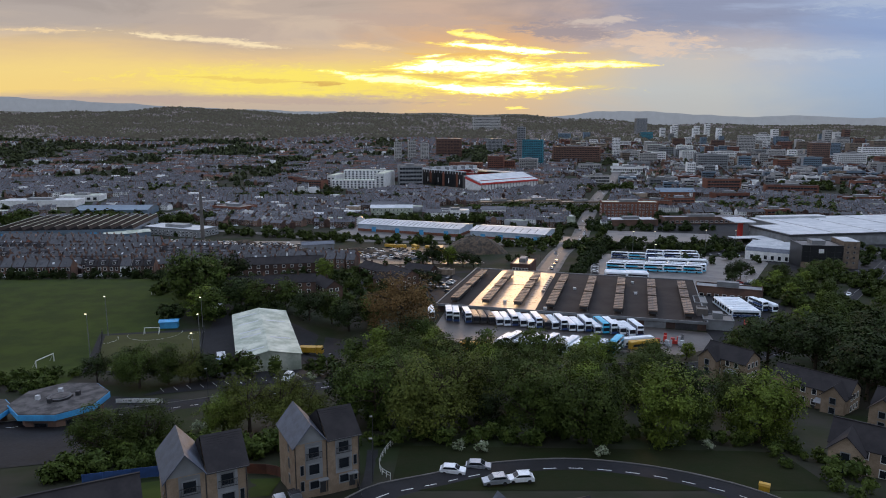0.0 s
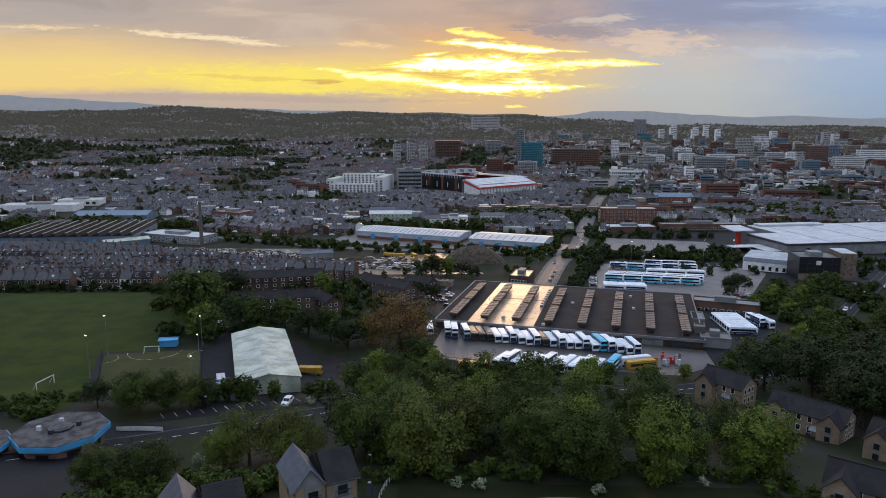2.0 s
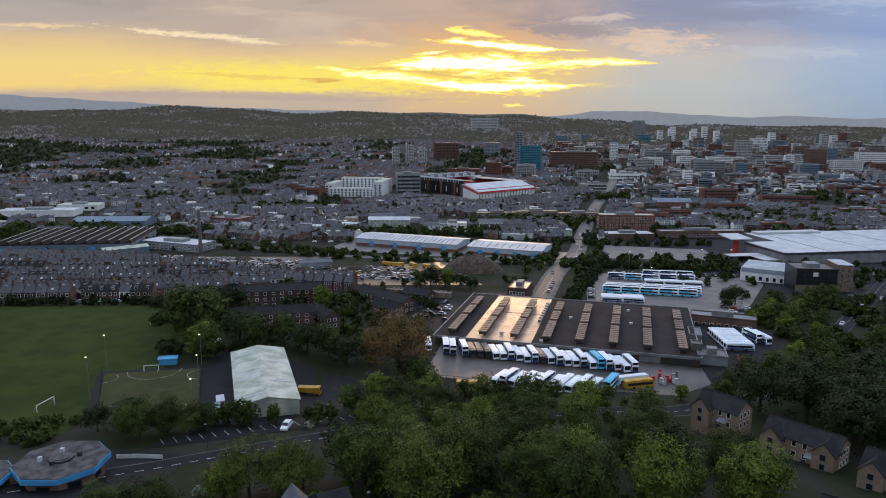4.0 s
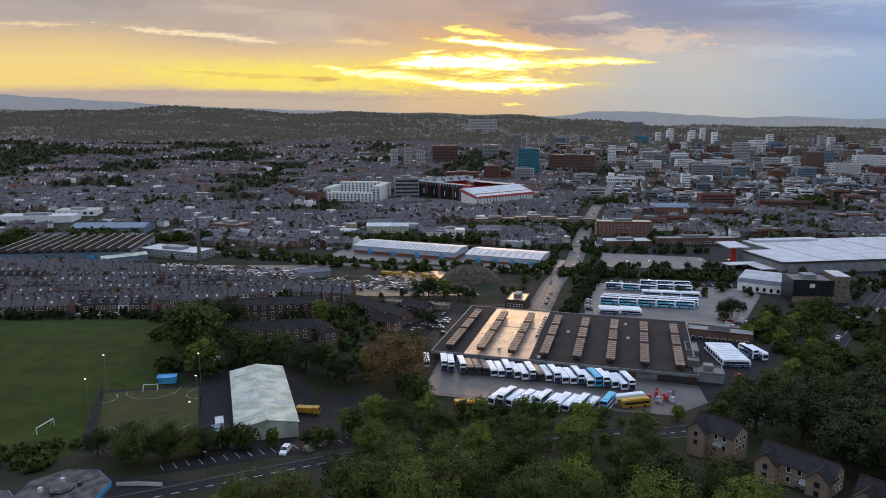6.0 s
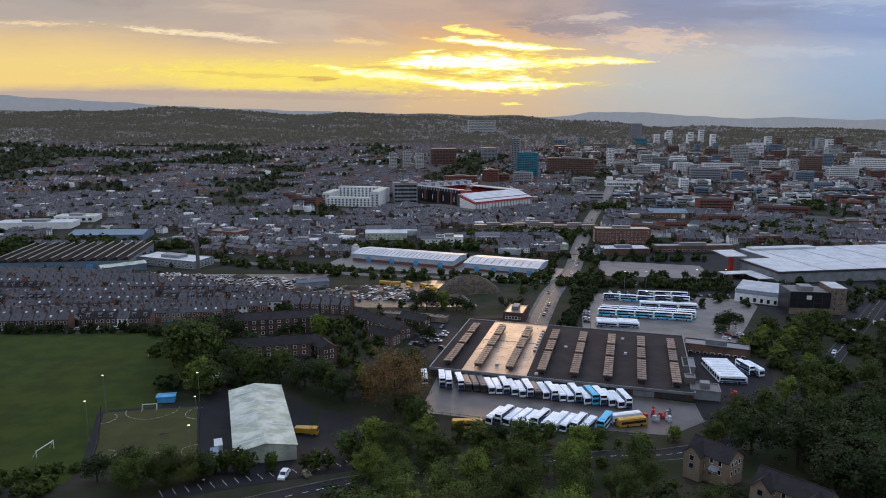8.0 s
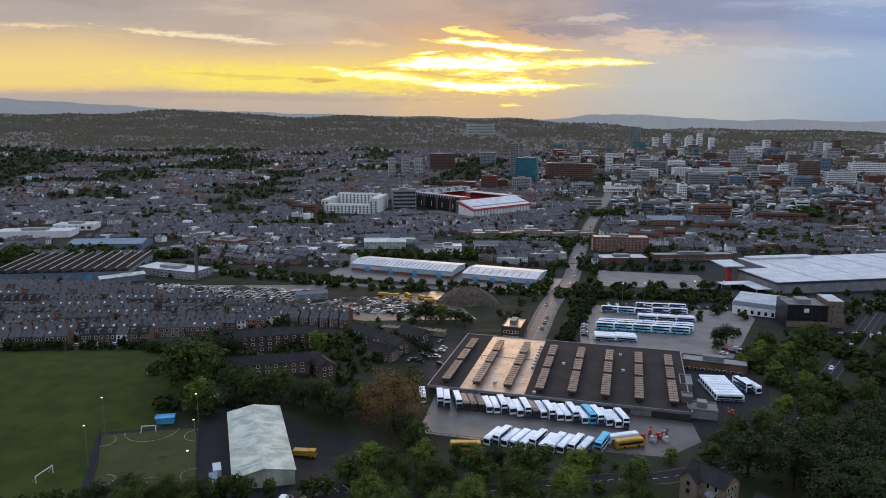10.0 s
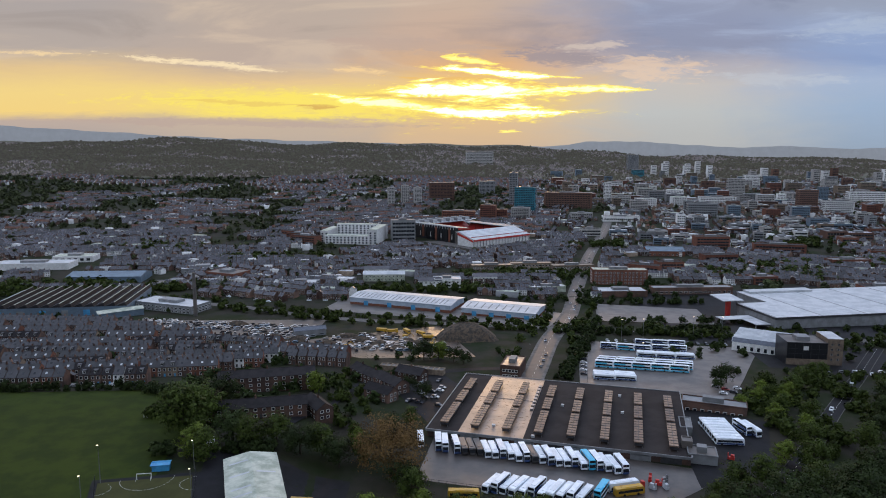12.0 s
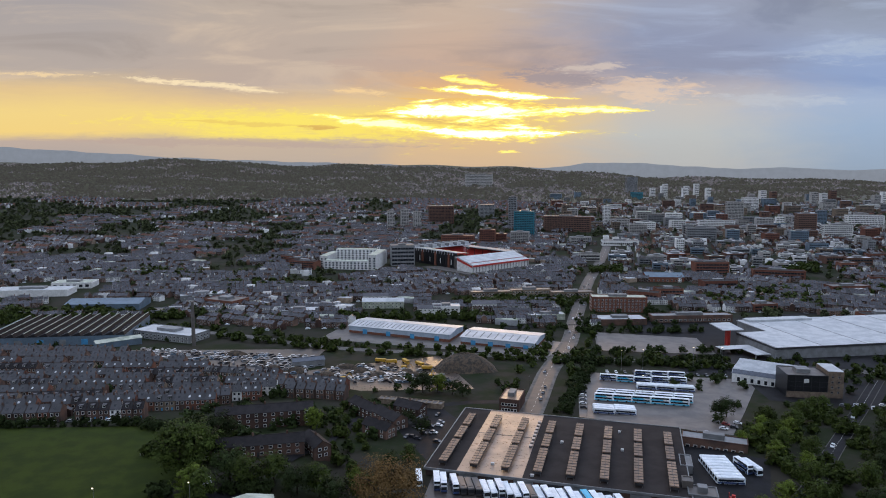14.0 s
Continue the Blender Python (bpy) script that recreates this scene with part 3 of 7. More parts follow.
def tree_kind(seed, height_m, spread, material, label, clumps=330, per=34, leaf=0.14, slim=1.0, trunk=True, bare=0.0):
    """A tree: a tapered trunk with limbs, and a crown of leaf clumps."""
    rng = np.random.default_rng(seed)
    ob = thing("tree", pose(0, -900, -200), label, "tree")
    mb = Mesh()
    top = height_m * 0.55
    mb.tube([(0, 0, -1.2), (0.1, 0, height_m * 0.2), (0.0, 0.15, top), (0.1, 0, height_m * 0.85)], [height_m * 0.032, height_m * 0.024, height_m * 0.014, 0.04], 8)
    for i in range(9):
        a, z0 = i * 2.4 + rng.uniform(-0.4, 0.4), height_m * rng.uniform(0.2, 0.55)
        rr, up = spread * rng.uniform(0.55, 0.95), height_m * rng.uniform(0.15, 0.4)
        e = (math.cos(a) * rr, math.sin(a) * rr, z0 + up)
        mid = (e[0] * 0.45, e[1] * 0.45, z0 + up * 0.35)
        mb.tube([(0, 0, z0), mid, e], [height_m * 0.012, height_m * 0.008, 0.03], 5)
        for j in range(3):
            b = a + rng.uniform(-0.9, 0.9)
            mb.tube([mid, (mid[0] + math.cos(b) * rr * 0.4, mid[1] + math.sin(b) * rr * 0.4, mid[2] + up * rng.uniform(0.3, 0.8))], [height_m * 0.006, 0.02], 4)
    part("trunk", mb, BARK, ob)
    base = -height_m * 0.05
    rz = (height_m - base) / 2
    V = leaf_cloud(rng, clumps, per, spread * slim, spread * slim, rz, base + rz, leaf, spread * 0.22)
    V[:, 2] = np.maximum(V[:, 2], 0.4)
    part("crown", quick("crown", V, quads_of(V), None, material), material, ob)
    return ob


KINDS = {
    "oak": tree_kind(1, 13, 6.6, LEAF[0], "tall broad green tree in full leaf on the slope"),
    "oak2": tree_kind(2, 12, 6.0, LEAF[0], "tall rounded green tree in full leaf on the slope"),
    "lime": tree_kind(3, 12, 5.6, LEAF[1], "bright yellow-green tree in fresh leaf"),
    "dark": tree_kind(4, 13, 6.2, LEAF[2], "dark green dense tree in full leaf", 210, 20, 0.22),
    "olive": tree_kind(5, 14, 6.6, LEAF[3], "olive green tree with thin spring leaf and visible limbs", 330, 30, 0.14),
    "copper": tree_kind(6, 14, 7.0, LEAF[4], "orange-brown tree just coming into leaf", 300, 30, 0.14),
    "far_oak": tree_kind(11, 13, 6.6, LEAF[0], "broad green tree in full leaf", 170, 18, 0.27),
    "far_oak2": tree_kind(12, 12, 6.0, LEAF[0], "rounded green tree in full leaf", 170, 18, 0.26),
    "far_lime": tree_kind(13, 12, 5.6, LEAF[1], "yellow-green young tree in fresh leaf", 160, 18, 0.25),
    "slim": tree_kind(7, 10, 2.9, LEAF[0], "slim upright green tree beside the car park", 120, 22, 0.22),
    "small": tree_kind(8, 6.5, 3.2, LEAF[1], "small light green tree", 110, 22, 0.2),
    "bush": tree_kind(9, 3.2, 2.4, LEAF[0], "low rounded green bush", 70, 20, 0.18),
    "blossom": tree_kind(10, 4.2, 2.6, BLOSSOM, "small bush covered in white blossom", 60, 16, 0.15),
}
rng_t = random.Random(5)


def plant(kind, x, y, s=1.0, sz=None, sink=0.0):
    m = Matrix.LocRotScale((x, y, H(x, y) - sink), Euler((0, 0, rng_t.uniform(0, 6.28))), (s * rng_t.uniform(0.94, 1.06), s * rng_t.uniform(0.94, 1.06), (sz or s)))
    return copy_thing(KINDS[kind], m)


# the wooded slope below the hill road
for k, x, y, s in (
    ("olive", -4, 131, 1.0), ("olive", 2, 136, 0.95), ("oak", -14, 135, 0.92), ("dark", -20, 142, 0.85), ("oak2", 18, 128, 0.9), ("oak", 26.5, 124, 0.92),
    ("oak2", 24, 136, 0.85), ("lime", 42, 125, 1.02), ("oak", 51, 133, 0.5), ("lime", 61, 126, 1.0), ("dark", 33.5, 133, 0.5),
    ("dark", 9.5, 135, 0.55), ("oak", 10, 147, 0.85), ("oak2", -8, 147, 0.85), ("lime", 31, 142, 0.85), ("dark", 52, 142, 0.85), ("oak", 20, 156, 0.85),
    ("oak2", 2, 160, 0.8), ("oak", -10, 166, 0.8), ("lime", -18, 176, 0.75), ("oak", 34, 161, 0.8), ("oak2", 46, 156, 0.8), ("lime", 10, 172, 0.8),
    ("oak", 24, 176, 0.8), ("lime", 38, 182, 0.75), ("oak", 54, 170, 0.75), ("oak2", 0, 186, 0.75), ("oak", -12, 190, 0.8), ("lime", -20, 200, 0.85),
    ("oak2", 14, 198, 0.75), ("oak", 28, 200, 0.72), ("lime", 44, 200, 0.7), ("oak", 60, 192, 0.6), ("oak2", -26, 196, 0.6), ("lime", -3, 205, 0.75),
    ("dark", 20, 210, 0.62), ("oak", 36, 212, 0.6), ("oak2", 52, 208, 0.6), ("lime", 66, 206, 0.55), ("oak2", 8, 214, 0.6), ("lime", 79, 216, 0.5),
    ("copper", -15, 247, 1.05), ("oak", -7, 228, 0.7), ("dark", -10, 236, 0.75), ("oak2", -26, 262, 0.75), ("dark", -36, 256, 0.8), ("oak", -44, 266, 0.8),
    ("dark", -52, 262, 0.8), ("oak2", -62, 266, 0.85), ("oak", -72, 262, 0.8), ("dark", -80, 268, 0.9), ("lime", -30, 272, 0.6), ("oak", -85, 250, 0.75),
    ("oak", -101, 272, 1.35), ("oak2", -96, 282, 1.3), ("dark", -104, 290, 1.2), ("lime", -91, 254, 0.85), ("dark", -95, 300, 1.1), ("oak", -112, 296, 0.9),
    ("lime", -58, 330, 0.75), ("lime", 3, 412, 0.8), ("dark", -6, 412, 0.85), ("dark", 12, 408, 0.6), ("dark", 18, 402, 0.55), ("dark", -13, 352, 0.5),
    ("dark", -5, 335, 0.6), ("dark", -18, 288, 0.6), ("oak2", -10, 300, 0.5), ("dark", 154, 366, 0.55), ("dark", 150, 352, 0.4),
    # right-hand wood
    ("dark", 100, 205, 1.0), ("dark", 110, 196, 1.1), ("dark", 118, 212, 1.1), ("dark", 128, 200, 1.15), ("oak", 98, 222, 0.75), ("dark", 140, 214, 1.1),
    ("dark", 112, 180, 1.1), ("dark", 124, 184, 1.1), ("oak", 134, 230, 0.8), ("dark", 150, 200, 1.2), ("oak2", 110, 236, 0.7), ("oak", 122, 240, 0.7),
    ("dark", 108, 168, 1.05), ("dark", 122, 168, 1.1), ("dark", 136, 186, 1.1), ("dark", 150, 226, 1.0), ("oak", 146, 252, 0.75), ("lime", 138, 258, 0.65),
    ("oak2", 92, 214, 0.7), ("lime", 155, 300, 0.62), ("oak", 162, 310, 0.6), ("lime", 158, 325, 0.6), ("lime", 166, 340, 0.6), ("oak", 172, 348, 0.65),
    ("lime", 176, 332, 0.65), ("oak2", 184, 342, 0.75), ("lime", 164, 290, 0.55), ("oak", 172, 302, 0.6), ("lime", 170, 322, 0.55), ("oak", 196, 356, 0.7),
    ("oak2", 206, 364, 0.75), ("oak", 216, 372, 0.6), ("dark", 160, 366, 0.7), ("lime", 148, 320, 0.5), ("dark", 220, 320, 0.9), ("oak", 232, 340, 0.8),
    ("dark", 205, 300, 0.9), ("dark", 190, 280, 0.8), ("oak", 176, 268, 0.8), ("dark", 240, 310, 1.0), ("oak2", 180, 250, 0.9), ("dark", 195, 240, 1.0),
    ("oak", 248, 352, 0.8), ("dark", 270, 350, 0.9), ("oak2", 265, 330, 0.9), ("dark", 165, 240, 0.95), ("dark", 172, 216, 1.1), ("oak", 155, 272, 0.7),
    ("oak", 66, 150, 0.72), ("oak2", 72, 142, 0.5), ("dark", 74, 160, 0.55), ("oak", 128, 150, 1.0), ("dark", 140, 164, 1.1),
    # beside the pub and the houses
    ("oak", -53, 117, 0.62), ("oak2", -60, 113, 0.62), ("olive", -39, 132, 0.72), ("olive", -33, 134, 0.68), ("lime", -44, 131, 0.6), ("olive", -29, 137, 0.6),
    ("oak2", -73, 176, 0.7), ("oak", -79, 172, 0.72), ("dark", -84, 180, 0.6), ("olive", -68, 178, 0.55), ("dark", -64, 180, 0.5), ("dark", -93, 178, 0.5),
):
    grow = 1.0 if x > 0 and 204 < y < 300 and x < 100 else 1.32
    plant("far_" + k if y > 190 and k in ("oak", "oak2", "lime") else k, x, y, s * (1.75 if k == "copper" else grow))
for x, y, s in ((-63, 184, 0.8), (-60, 186, 0.85), (-56.5, 185, 0.9), (-53, 184, 0.95), (-47, 186.5, 0.75), (-66, 182, 0.7), (-35, 187, 0.8), (-31, 189, 0.7), (-38, 188, 0.6)):
    plant("slim", x, y, s)
def far_trees(name, label, pts, sizes, seed, n, leaf, per=5, material=FAR_LEAF):
    """Many trees far off, as clumped crowns in one mesh."""
    rng = np.random.default_rng(seed)
    base = [leaf_cloud(rng, n, per, 1, 1, 0.95, 0.75, leaf, 0.30, 0.3) for _ in range(6)]
    pts = np.asarray(pts, float)
    zs = height(pts[:, 0], pts[:, 1])
    out = []
    for i, (p, z, s) in enumerate(zip(pts, zs, sizes)):
        a = rng.uniform(0, 6.28)
        V = base[i % 6]
        c, sn = math.cos(a), math.sin(a)
        out.append(np.stack([p[0] + s * (V[:, 0] * c - V[:, 1] * sn), p[1] + s * (V[:, 0] * sn + V[:, 1] * c), z + s * V[:, 2] * 1.05], -1))
    V = np.concatenate(out)
    tagged(new(name, quick(name, V, quads_of(V), None, material)), label, "trees", "", "stuff")


bushes, scrub = [], []
for i in range(90):
    t = i / 89
    bushes.append((-62 + 40 * t + rng_t.uniform(-1.5, 1.5), 105 + 21 * t + rng_t.uniform(-4, 4)))
for i in range(60):
    x = -60 + i * 2.1
    bushes.append((x + rng_t.uniform(-1, 1), 114 + 3 * math.sin(i) + (11 if -14 < x < 66 else 6)))
for i in range(22):
    bushes.append((62 + rng_t.uniform(-5, 6), 95 + rng_t.uniform(0, 40)))
for i in range(110):
    bushes.append((rng_t.uniform(-22, 66), rng_t.uniform(124, 215)))
for i in range(40):
    bushes.append((-118 + rng_t.uniform(-3, 16), 166 + rng_t.uniform(0, 20)))
for i in range(70):
    t = i / 69
    scrub.append((70 + 46 * t + rng_t.uniform(-3, 6), 372 + 130 * t + rng_t.uniform(-4, 4)))
for i in range(60):
    scrub.append((96 + i * 1.9 + rng_t.uniform(-2, 2), 484 + rng_t.uniform(-6, 14)))
for i in range(60):
    scrub.append((-140 + i * 3.0 + rng_t.uniform(-2, 2), 326 + rng_t.uniform(-3, 3) if i < 12 else 258 + rng_t.uniform(-3, 3)))
for i in range(22):
    scrub.append((-240 + i * 5.0, 329 + i * 0.27 + rng_t.uniform(-1.5, 1.5)))
far_trees("bushes", "green bushes and scrub on the slope", bushes, [rng_t.uniform(0.9, 2.2) for _ in bushes], 31, 60, 0.11, 9, LEAF[0])
far_trees("hedgerow_scrub", "hedges and scrub along roads and the field edge", [p for p in scrub if p[0] < -62 or p[1] > 300], [rng_t.uniform(1.6, 3.4) for _ in scrub], 32, 60, 0.14, 8, LEAF[2])
for x, y in ((-49.5, 133), (-12, 134.5), (3, 119), (7, 118), (28, 115), (49, 120), (-36, 181), (43, 122)):
    plant("blossom", x, y, rng_t.uniform(0.35, 0.65))

gardens = []
for x0, y0, x1, y1, n in ((-125, 300, -20, 420, 55), (150, 380, 205, 470, 14), (55, 590, 240, 720, 110), (110, 515, 240, 530, 40), (125, 592, 240, 604, 40), (240, 470, 420, 500, 40), (420, 480, 520, 640, 40), (-430, 500, -190, 700, 60), (250, 330, 330, 470, 40), (-20, 395, 60, 440, 12), (-360, 335, -240, 480, 30), (-230, 350, -90, 470, 40), (-100, 600, 80, 700, 40)):
    for _ in range(n):
        gardens.append((rng_t.uniform(x0, x1), rng_t.uniform(y0, y1)))
far_trees("garden_trees", "small trees and shrubs in gardens and yards", gardens, [rng_t.uniform(1.5, 3.6) for _ in gardens], 33, 44, 0.18, 5, LEAF[2])

wayside = []
for x0, y0, x1, y1, n in ((150, 262, 178, 345, 60), (178, 330, 215, 365, 30), (196, 280, 240, 330, 40), (-125, 285, -25, 380, 50), (205, 345, 300, 380, 30)):
    for _ in range(n):
        wayside.append((rng_t.uniform(x0, x1), rng_t.uniform(y0, y1)))
far_trees("wayside_trees", "dense green shrubs and young trees by roads and flats", wayside, [rng_t.uniform(1.6, 3.6) for _ in wayside], 34, 70, 0.14, 8, LEAF[0])
belts, sizes = [], []
for x0, y0, x1, y1, n in ((30, 702, 170, 735, 70), (-520, 640, -330, 682, 60), (-330, 640, -200, 668, 30), (290, 690, 420, 750, 50), (330, 760, 520, 800, 30), (-260, 800, -120, 830, 40), (-420, 850, -300, 900, 40), (-90, 640, 60, 652, 30), (170, 900, 260, 940, 25), (420, 900, 560, 950, 40)):
    for _ in range(n):
        belts.append((rng_t.uniform(x0, x1), rng_t.uniform(y0, y1)))
        sizes.append(rng_t.uniform(3.0, 5.6))
far_trees("tree_belts", "dark green belts of trees between the streets", belts, sizes, 35, 50, 0.2, 5, LEAF[0])

# ---- bus depot ----
DEPOT = pose(-2.3, 285.7, 0, 0, 0, -15.6)
depot = thing("bus_depot", DEPOT, "low brick bus depot with dark flat roof and rows of rooflights", "depot")
part("wall", Mesh().box(0, 0, -2, 107, 0.4, 9.3).box(0, 75.6, -3, 107, 76, 9.3).box(0, 0.4, -3, 0.4, 75.6, 9.3).box(106.6, 0.4, -3, 107, 75.6, 9.3), BRICK, depot)
for x0, x1 in ((-0.3, 13.5), (41.2, 107.3)):
    part("roof_deck", Mesh().box(x0, -0.3, 9.304, x1, 76.3, 9.7), ROOF_FELT, depot)
part("wet_roof_deck", Mesh().box(13.504, -0.3, 9.304, 41.196, 76.3, 9.72), ROOF_WET_SUNSET, depot, "pale wet flat roof, its colour tinted as the sunset's reflection")
part("parapet", Mesh().box(-0.5, -0.7, 8.9, 107.5, -0.304, 10.0), GREY_PANEL, depot)
for x0, x1 in ((107.304, 107.7), (-0.7, -0.304)):
    part("parapet", Mesh().box(x0, -0.3, 8.9, x1, 76.3, 10.0), GREY_PANEL, depot)
part("parapet", Mesh().box(-0.7, 76.304, 8.9, 107.7, 76.7, 10.0), GREY_PANEL, depot)
part("expansion_joint", Mesh().box(13.6, 44, 9.724, 41.1, 44.5, 9.8), DARK_METAL, depot)
for i in range(9):
    part("roller_door", Mesh().box(3 + i * 11.6, -0.45, 4.5, 11 + i * 11.6, -0.02, 8.6), GREY_PANEL if i % 2 else DARK_METAL, depot)


def rooflight(x, y0, y1):
    """A raised glazed lantern on short legs, with bars across."""
    ob = part("rooflight", Mesh().prism([(y0, 10.5), (y1, 10.5), (y1, 11.9), (y0, 11.9)], x - 1.5, x + 1.5), DARK_METAL, depot)
    part("glazing", Mesh().quad((x - 1.8, y0 - 0.2, 11.95), (x + 1.8, y0 - 0.2, 11.95), (x + 1.8, y1 + 0.2, 11.95), (x - 1.8, y1 + 0.2, 11.95)).quad((x - 1.8, y0 - 0.2, 11.95), (x - 1.8, y0 - 0.2, 11.7), (x + 1.8, y0 - 0.2, 11.7), (x + 1.8, y0 - 0.2, 11.95)), GLAZE_REFLECT, ob)
    bars = Mesh()
    n = int((y1 - y0) / 2.6)
    for i in range(n + 1):
        yy = y0 + (y1 - y0) * i / n
        bars.box(x - 1.8, yy - 0.09, 11.955, x + 1.8, yy + 0.09, 12.1)
    bars.box(x - 0.08, y0, 11.955, x + 0.08, y1, 12.08)
    part("glazing_bar", bars, DARK_METAL, ob)
    for lx in (x - 1.55, x + 1.4):
        for ly in (y0, y1 - 0.2):
            part("leg", Mesh().box(lx, ly, 9.7, lx + 0.15, ly + 0.2, 10.5), METAL, ob)


for k in range(8):
    x = 6.4 + 13.5 * k
    for y0, y1 in ((4.0, 28.5), (31.0, 45.5), (48.0, 63.5)):
        rooflight(x, y0, y1)
for x, y in ((53.5, 42), (80.6, 40), (79, 62), (88, 8), (45, 3), (27, 10)):
    part("roof_vent", Mesh().box(x - 0.7, y - 0.6, 9.72, x + 0.7, y + 0.6, 10.6), WHITE_METAL, depot, "small white roof vent")
for i in range(8):
    part("roof_unit", Mesh().box(39.6, 32 + i * 4.4, 9.75, 41, 34.2 + i * 4.4, 10.7), METAL, depot)

# ---- buses ----


def bus_kind(name, label, length, tall, body_mat, front_mat, stripe_mat, decks=1):
    ob = thing(name, pose(0, -900, -200), label, "bus", "parked buses")
    L, w = length, 1.26
    prof = [(-L / 2, 0.35), (-L / 2 - 0.12, 1.2), (-L / 2 + 0.05, tall - 0.35), (-L / 2 + 0.4, tall), (L / 2 - 0.3, tall), (L / 2, tall - 0.3), (L / 2, 0.35)]
    part("body", Mesh().prism(prof, -w, w), body_mat, ob)
    part("roof_pod", Mesh().box(-0.8, -L / 2 + 2, tall + 0.004, 0.8, L / 2 - 2.5, tall + 0.14), body_mat, ob)
    part("windscreen", Mesh().quad((-1.16, -L / 2 - 0.16, 1.2), (1.16, -L / 2 - 0.16, 1.2), (1.16, -L / 2 - 0.02, 2.65), (-1.16, -L / 2 - 0.02, 2.65)), DARK_GLASS, ob)
    part("front_panel", Mesh().box(-1.2, -L / 2 - 0.17, 0.4, 1.2, -L / 2 - 0.125, 1.2), front_mat, ob)
    for dk in range(decks):
        z0 = 1.35 + 1.85 * dk
        for s in (-1, 1):
            x = s * (w + 0.012)
            part("side_window", Mesh().quad((x, -L / 2 + 0.6, z0), (x, L / 2 - 0.8, z0), (x, L / 2 - 0.8, z0 + 0.95), (x, -L / 2 + 0.6, z0 + 0.95)), DARK_GLASS, ob)
        if dk:
            part("upper_windscreen", Mesh().quad((-1.16, -L / 2 - 0.04, z0), (1.16, -L / 2 - 0.04, z0), (1.16, -L / 2 + 0.02, z0 + 0.9), (-1.16, -L / 2 + 0.02, z0 + 0.9)), DARK_GLASS, ob)
    for s in (-1, 1):
        x = s * (w + 0.01)
        part("side_band", Mesh().quad((x, -L / 2 + 0.3, 0.45), (x, L / 2 - 0.2, 0.45), (x, L / 2 - 0.2, 1.2), (x, -L / 2 + 0.3, 1.2)), stripe_mat, ob)
        if decks > 1:
            part("livery_panel", Mesh().quad((x, -L / 2 + 0.2, 2.35), (x, L * 0.2, 2.35), (x, L * 0.1, 3.15), (x, -L / 2 + 0.2, 3.15)), stripe_mat, ob)
        for y in (-L / 2 + 2.4, L / 2 - 3.2):
            part("wheel", Mesh().tube([(s * 1.0, y, 0.5), (s * 1.3, y, 0.5)], [0.5, 0.5], 12), RUBBER, ob)
    return ob


B_WHITE = bus_kind("bus", "white single-deck bus with a dark windscreen", 11.5, 3.1, BUS_WHITE, BUS_WHITE, BUS_BLUE)
B_BLUE = bus_kind("bus", "white-roofed double-deck bus with dark blue front", 10.8, 4.2, BUS_WHITE, BUS_BLUE, BUS_BLUE, 2)
B_GREY = bus_kind("bus", "dark grey single-deck bus", 11.2, 3.1, BUS_GREY, BUS_GREY, BUS_GREY)
B_CYAN = bus_kind("bus", "bright cyan double-deck bus", 10.8, 4.2, CYAN_PAINT, CYAN_PAINT, BUS_WHITE, 2)
B_LIVERY = bus_kind("bus", "white double-deck bus with cyan side panels", 10.9, 4.3, BUS_WHITE, CYAN_PAINT, CYAN_PAINT, 2)
B_YELLOW = bus_kind("bus", "yellow single-deck school bus", 11.0, 3.1, YELLOW_PAINT, YELLOW_PAINT, YELLOW_PAINT)
B_WIDE = bus_kind("bus", "white double-deck bus with pale blue sides", 10.8, 4.2, BUS_WHITE, BUS_WHITE, CYAN_PAINT, 2)
B_COACH = bus_kind("coach", "white coach with dark blue band", 12.0, 3.6, BUS_WHITE, BUS_WHITE, BUS_BLUE)


def park(kind, x, y, turn):
    """turn: degrees from facing south."""
    return copy_thing(kind, pose(x, y, H(x, y) + 0.1, 0, 0, turn))


rb = random.Random(3)
for i in range(22):
    t = i / 21
    kind = {3: B_GREY, 2: B_GREY, 10: B_GREY, 17: B_CYAN, 1: B_GREY}.get(i, B_WHITE if i % 3 else B_BLUE)
    park(kind, 9.6 + 63.2 * t, 272.6 - 18.6 * t + (i % 4) * 0.35, 7 + rb.uniform(-1, 1))
for x, y in ((2.4, 275.5), (5.2, 274.2)):
    park(B_BLUE, x, y, 2)
park(B_WHITE, -5.0, 279.5, 4)
for i in range(11):
    t = i / 10
    park((B_WHITE, B_BLUE, B_WHITE, B_COACH)[i % 4], 22.0 + 31.5 * t, 239.6 - 11.0 * t + 0.4 * (i % 3), -33 + rb.uniform(-1.5, 1.5))
park(B_CYAN, 60.0, 231.5, -30)
park(B_COACH, 69.0, 237.0, 105)
park(B_YELLOW, 70.0, 232.8, 104)
park(B_YELLOW, 11.2, 230.0, 88)
for i in range(8):
    park(B_WHITE, 125.2 - 0.15 * i, 297.5 - 3.0 * i, -96)
for x, y, k in ((135.2, 290, B_BLUE), (138.6, 289, B_COACH)):
    park(k, x, y, 10)
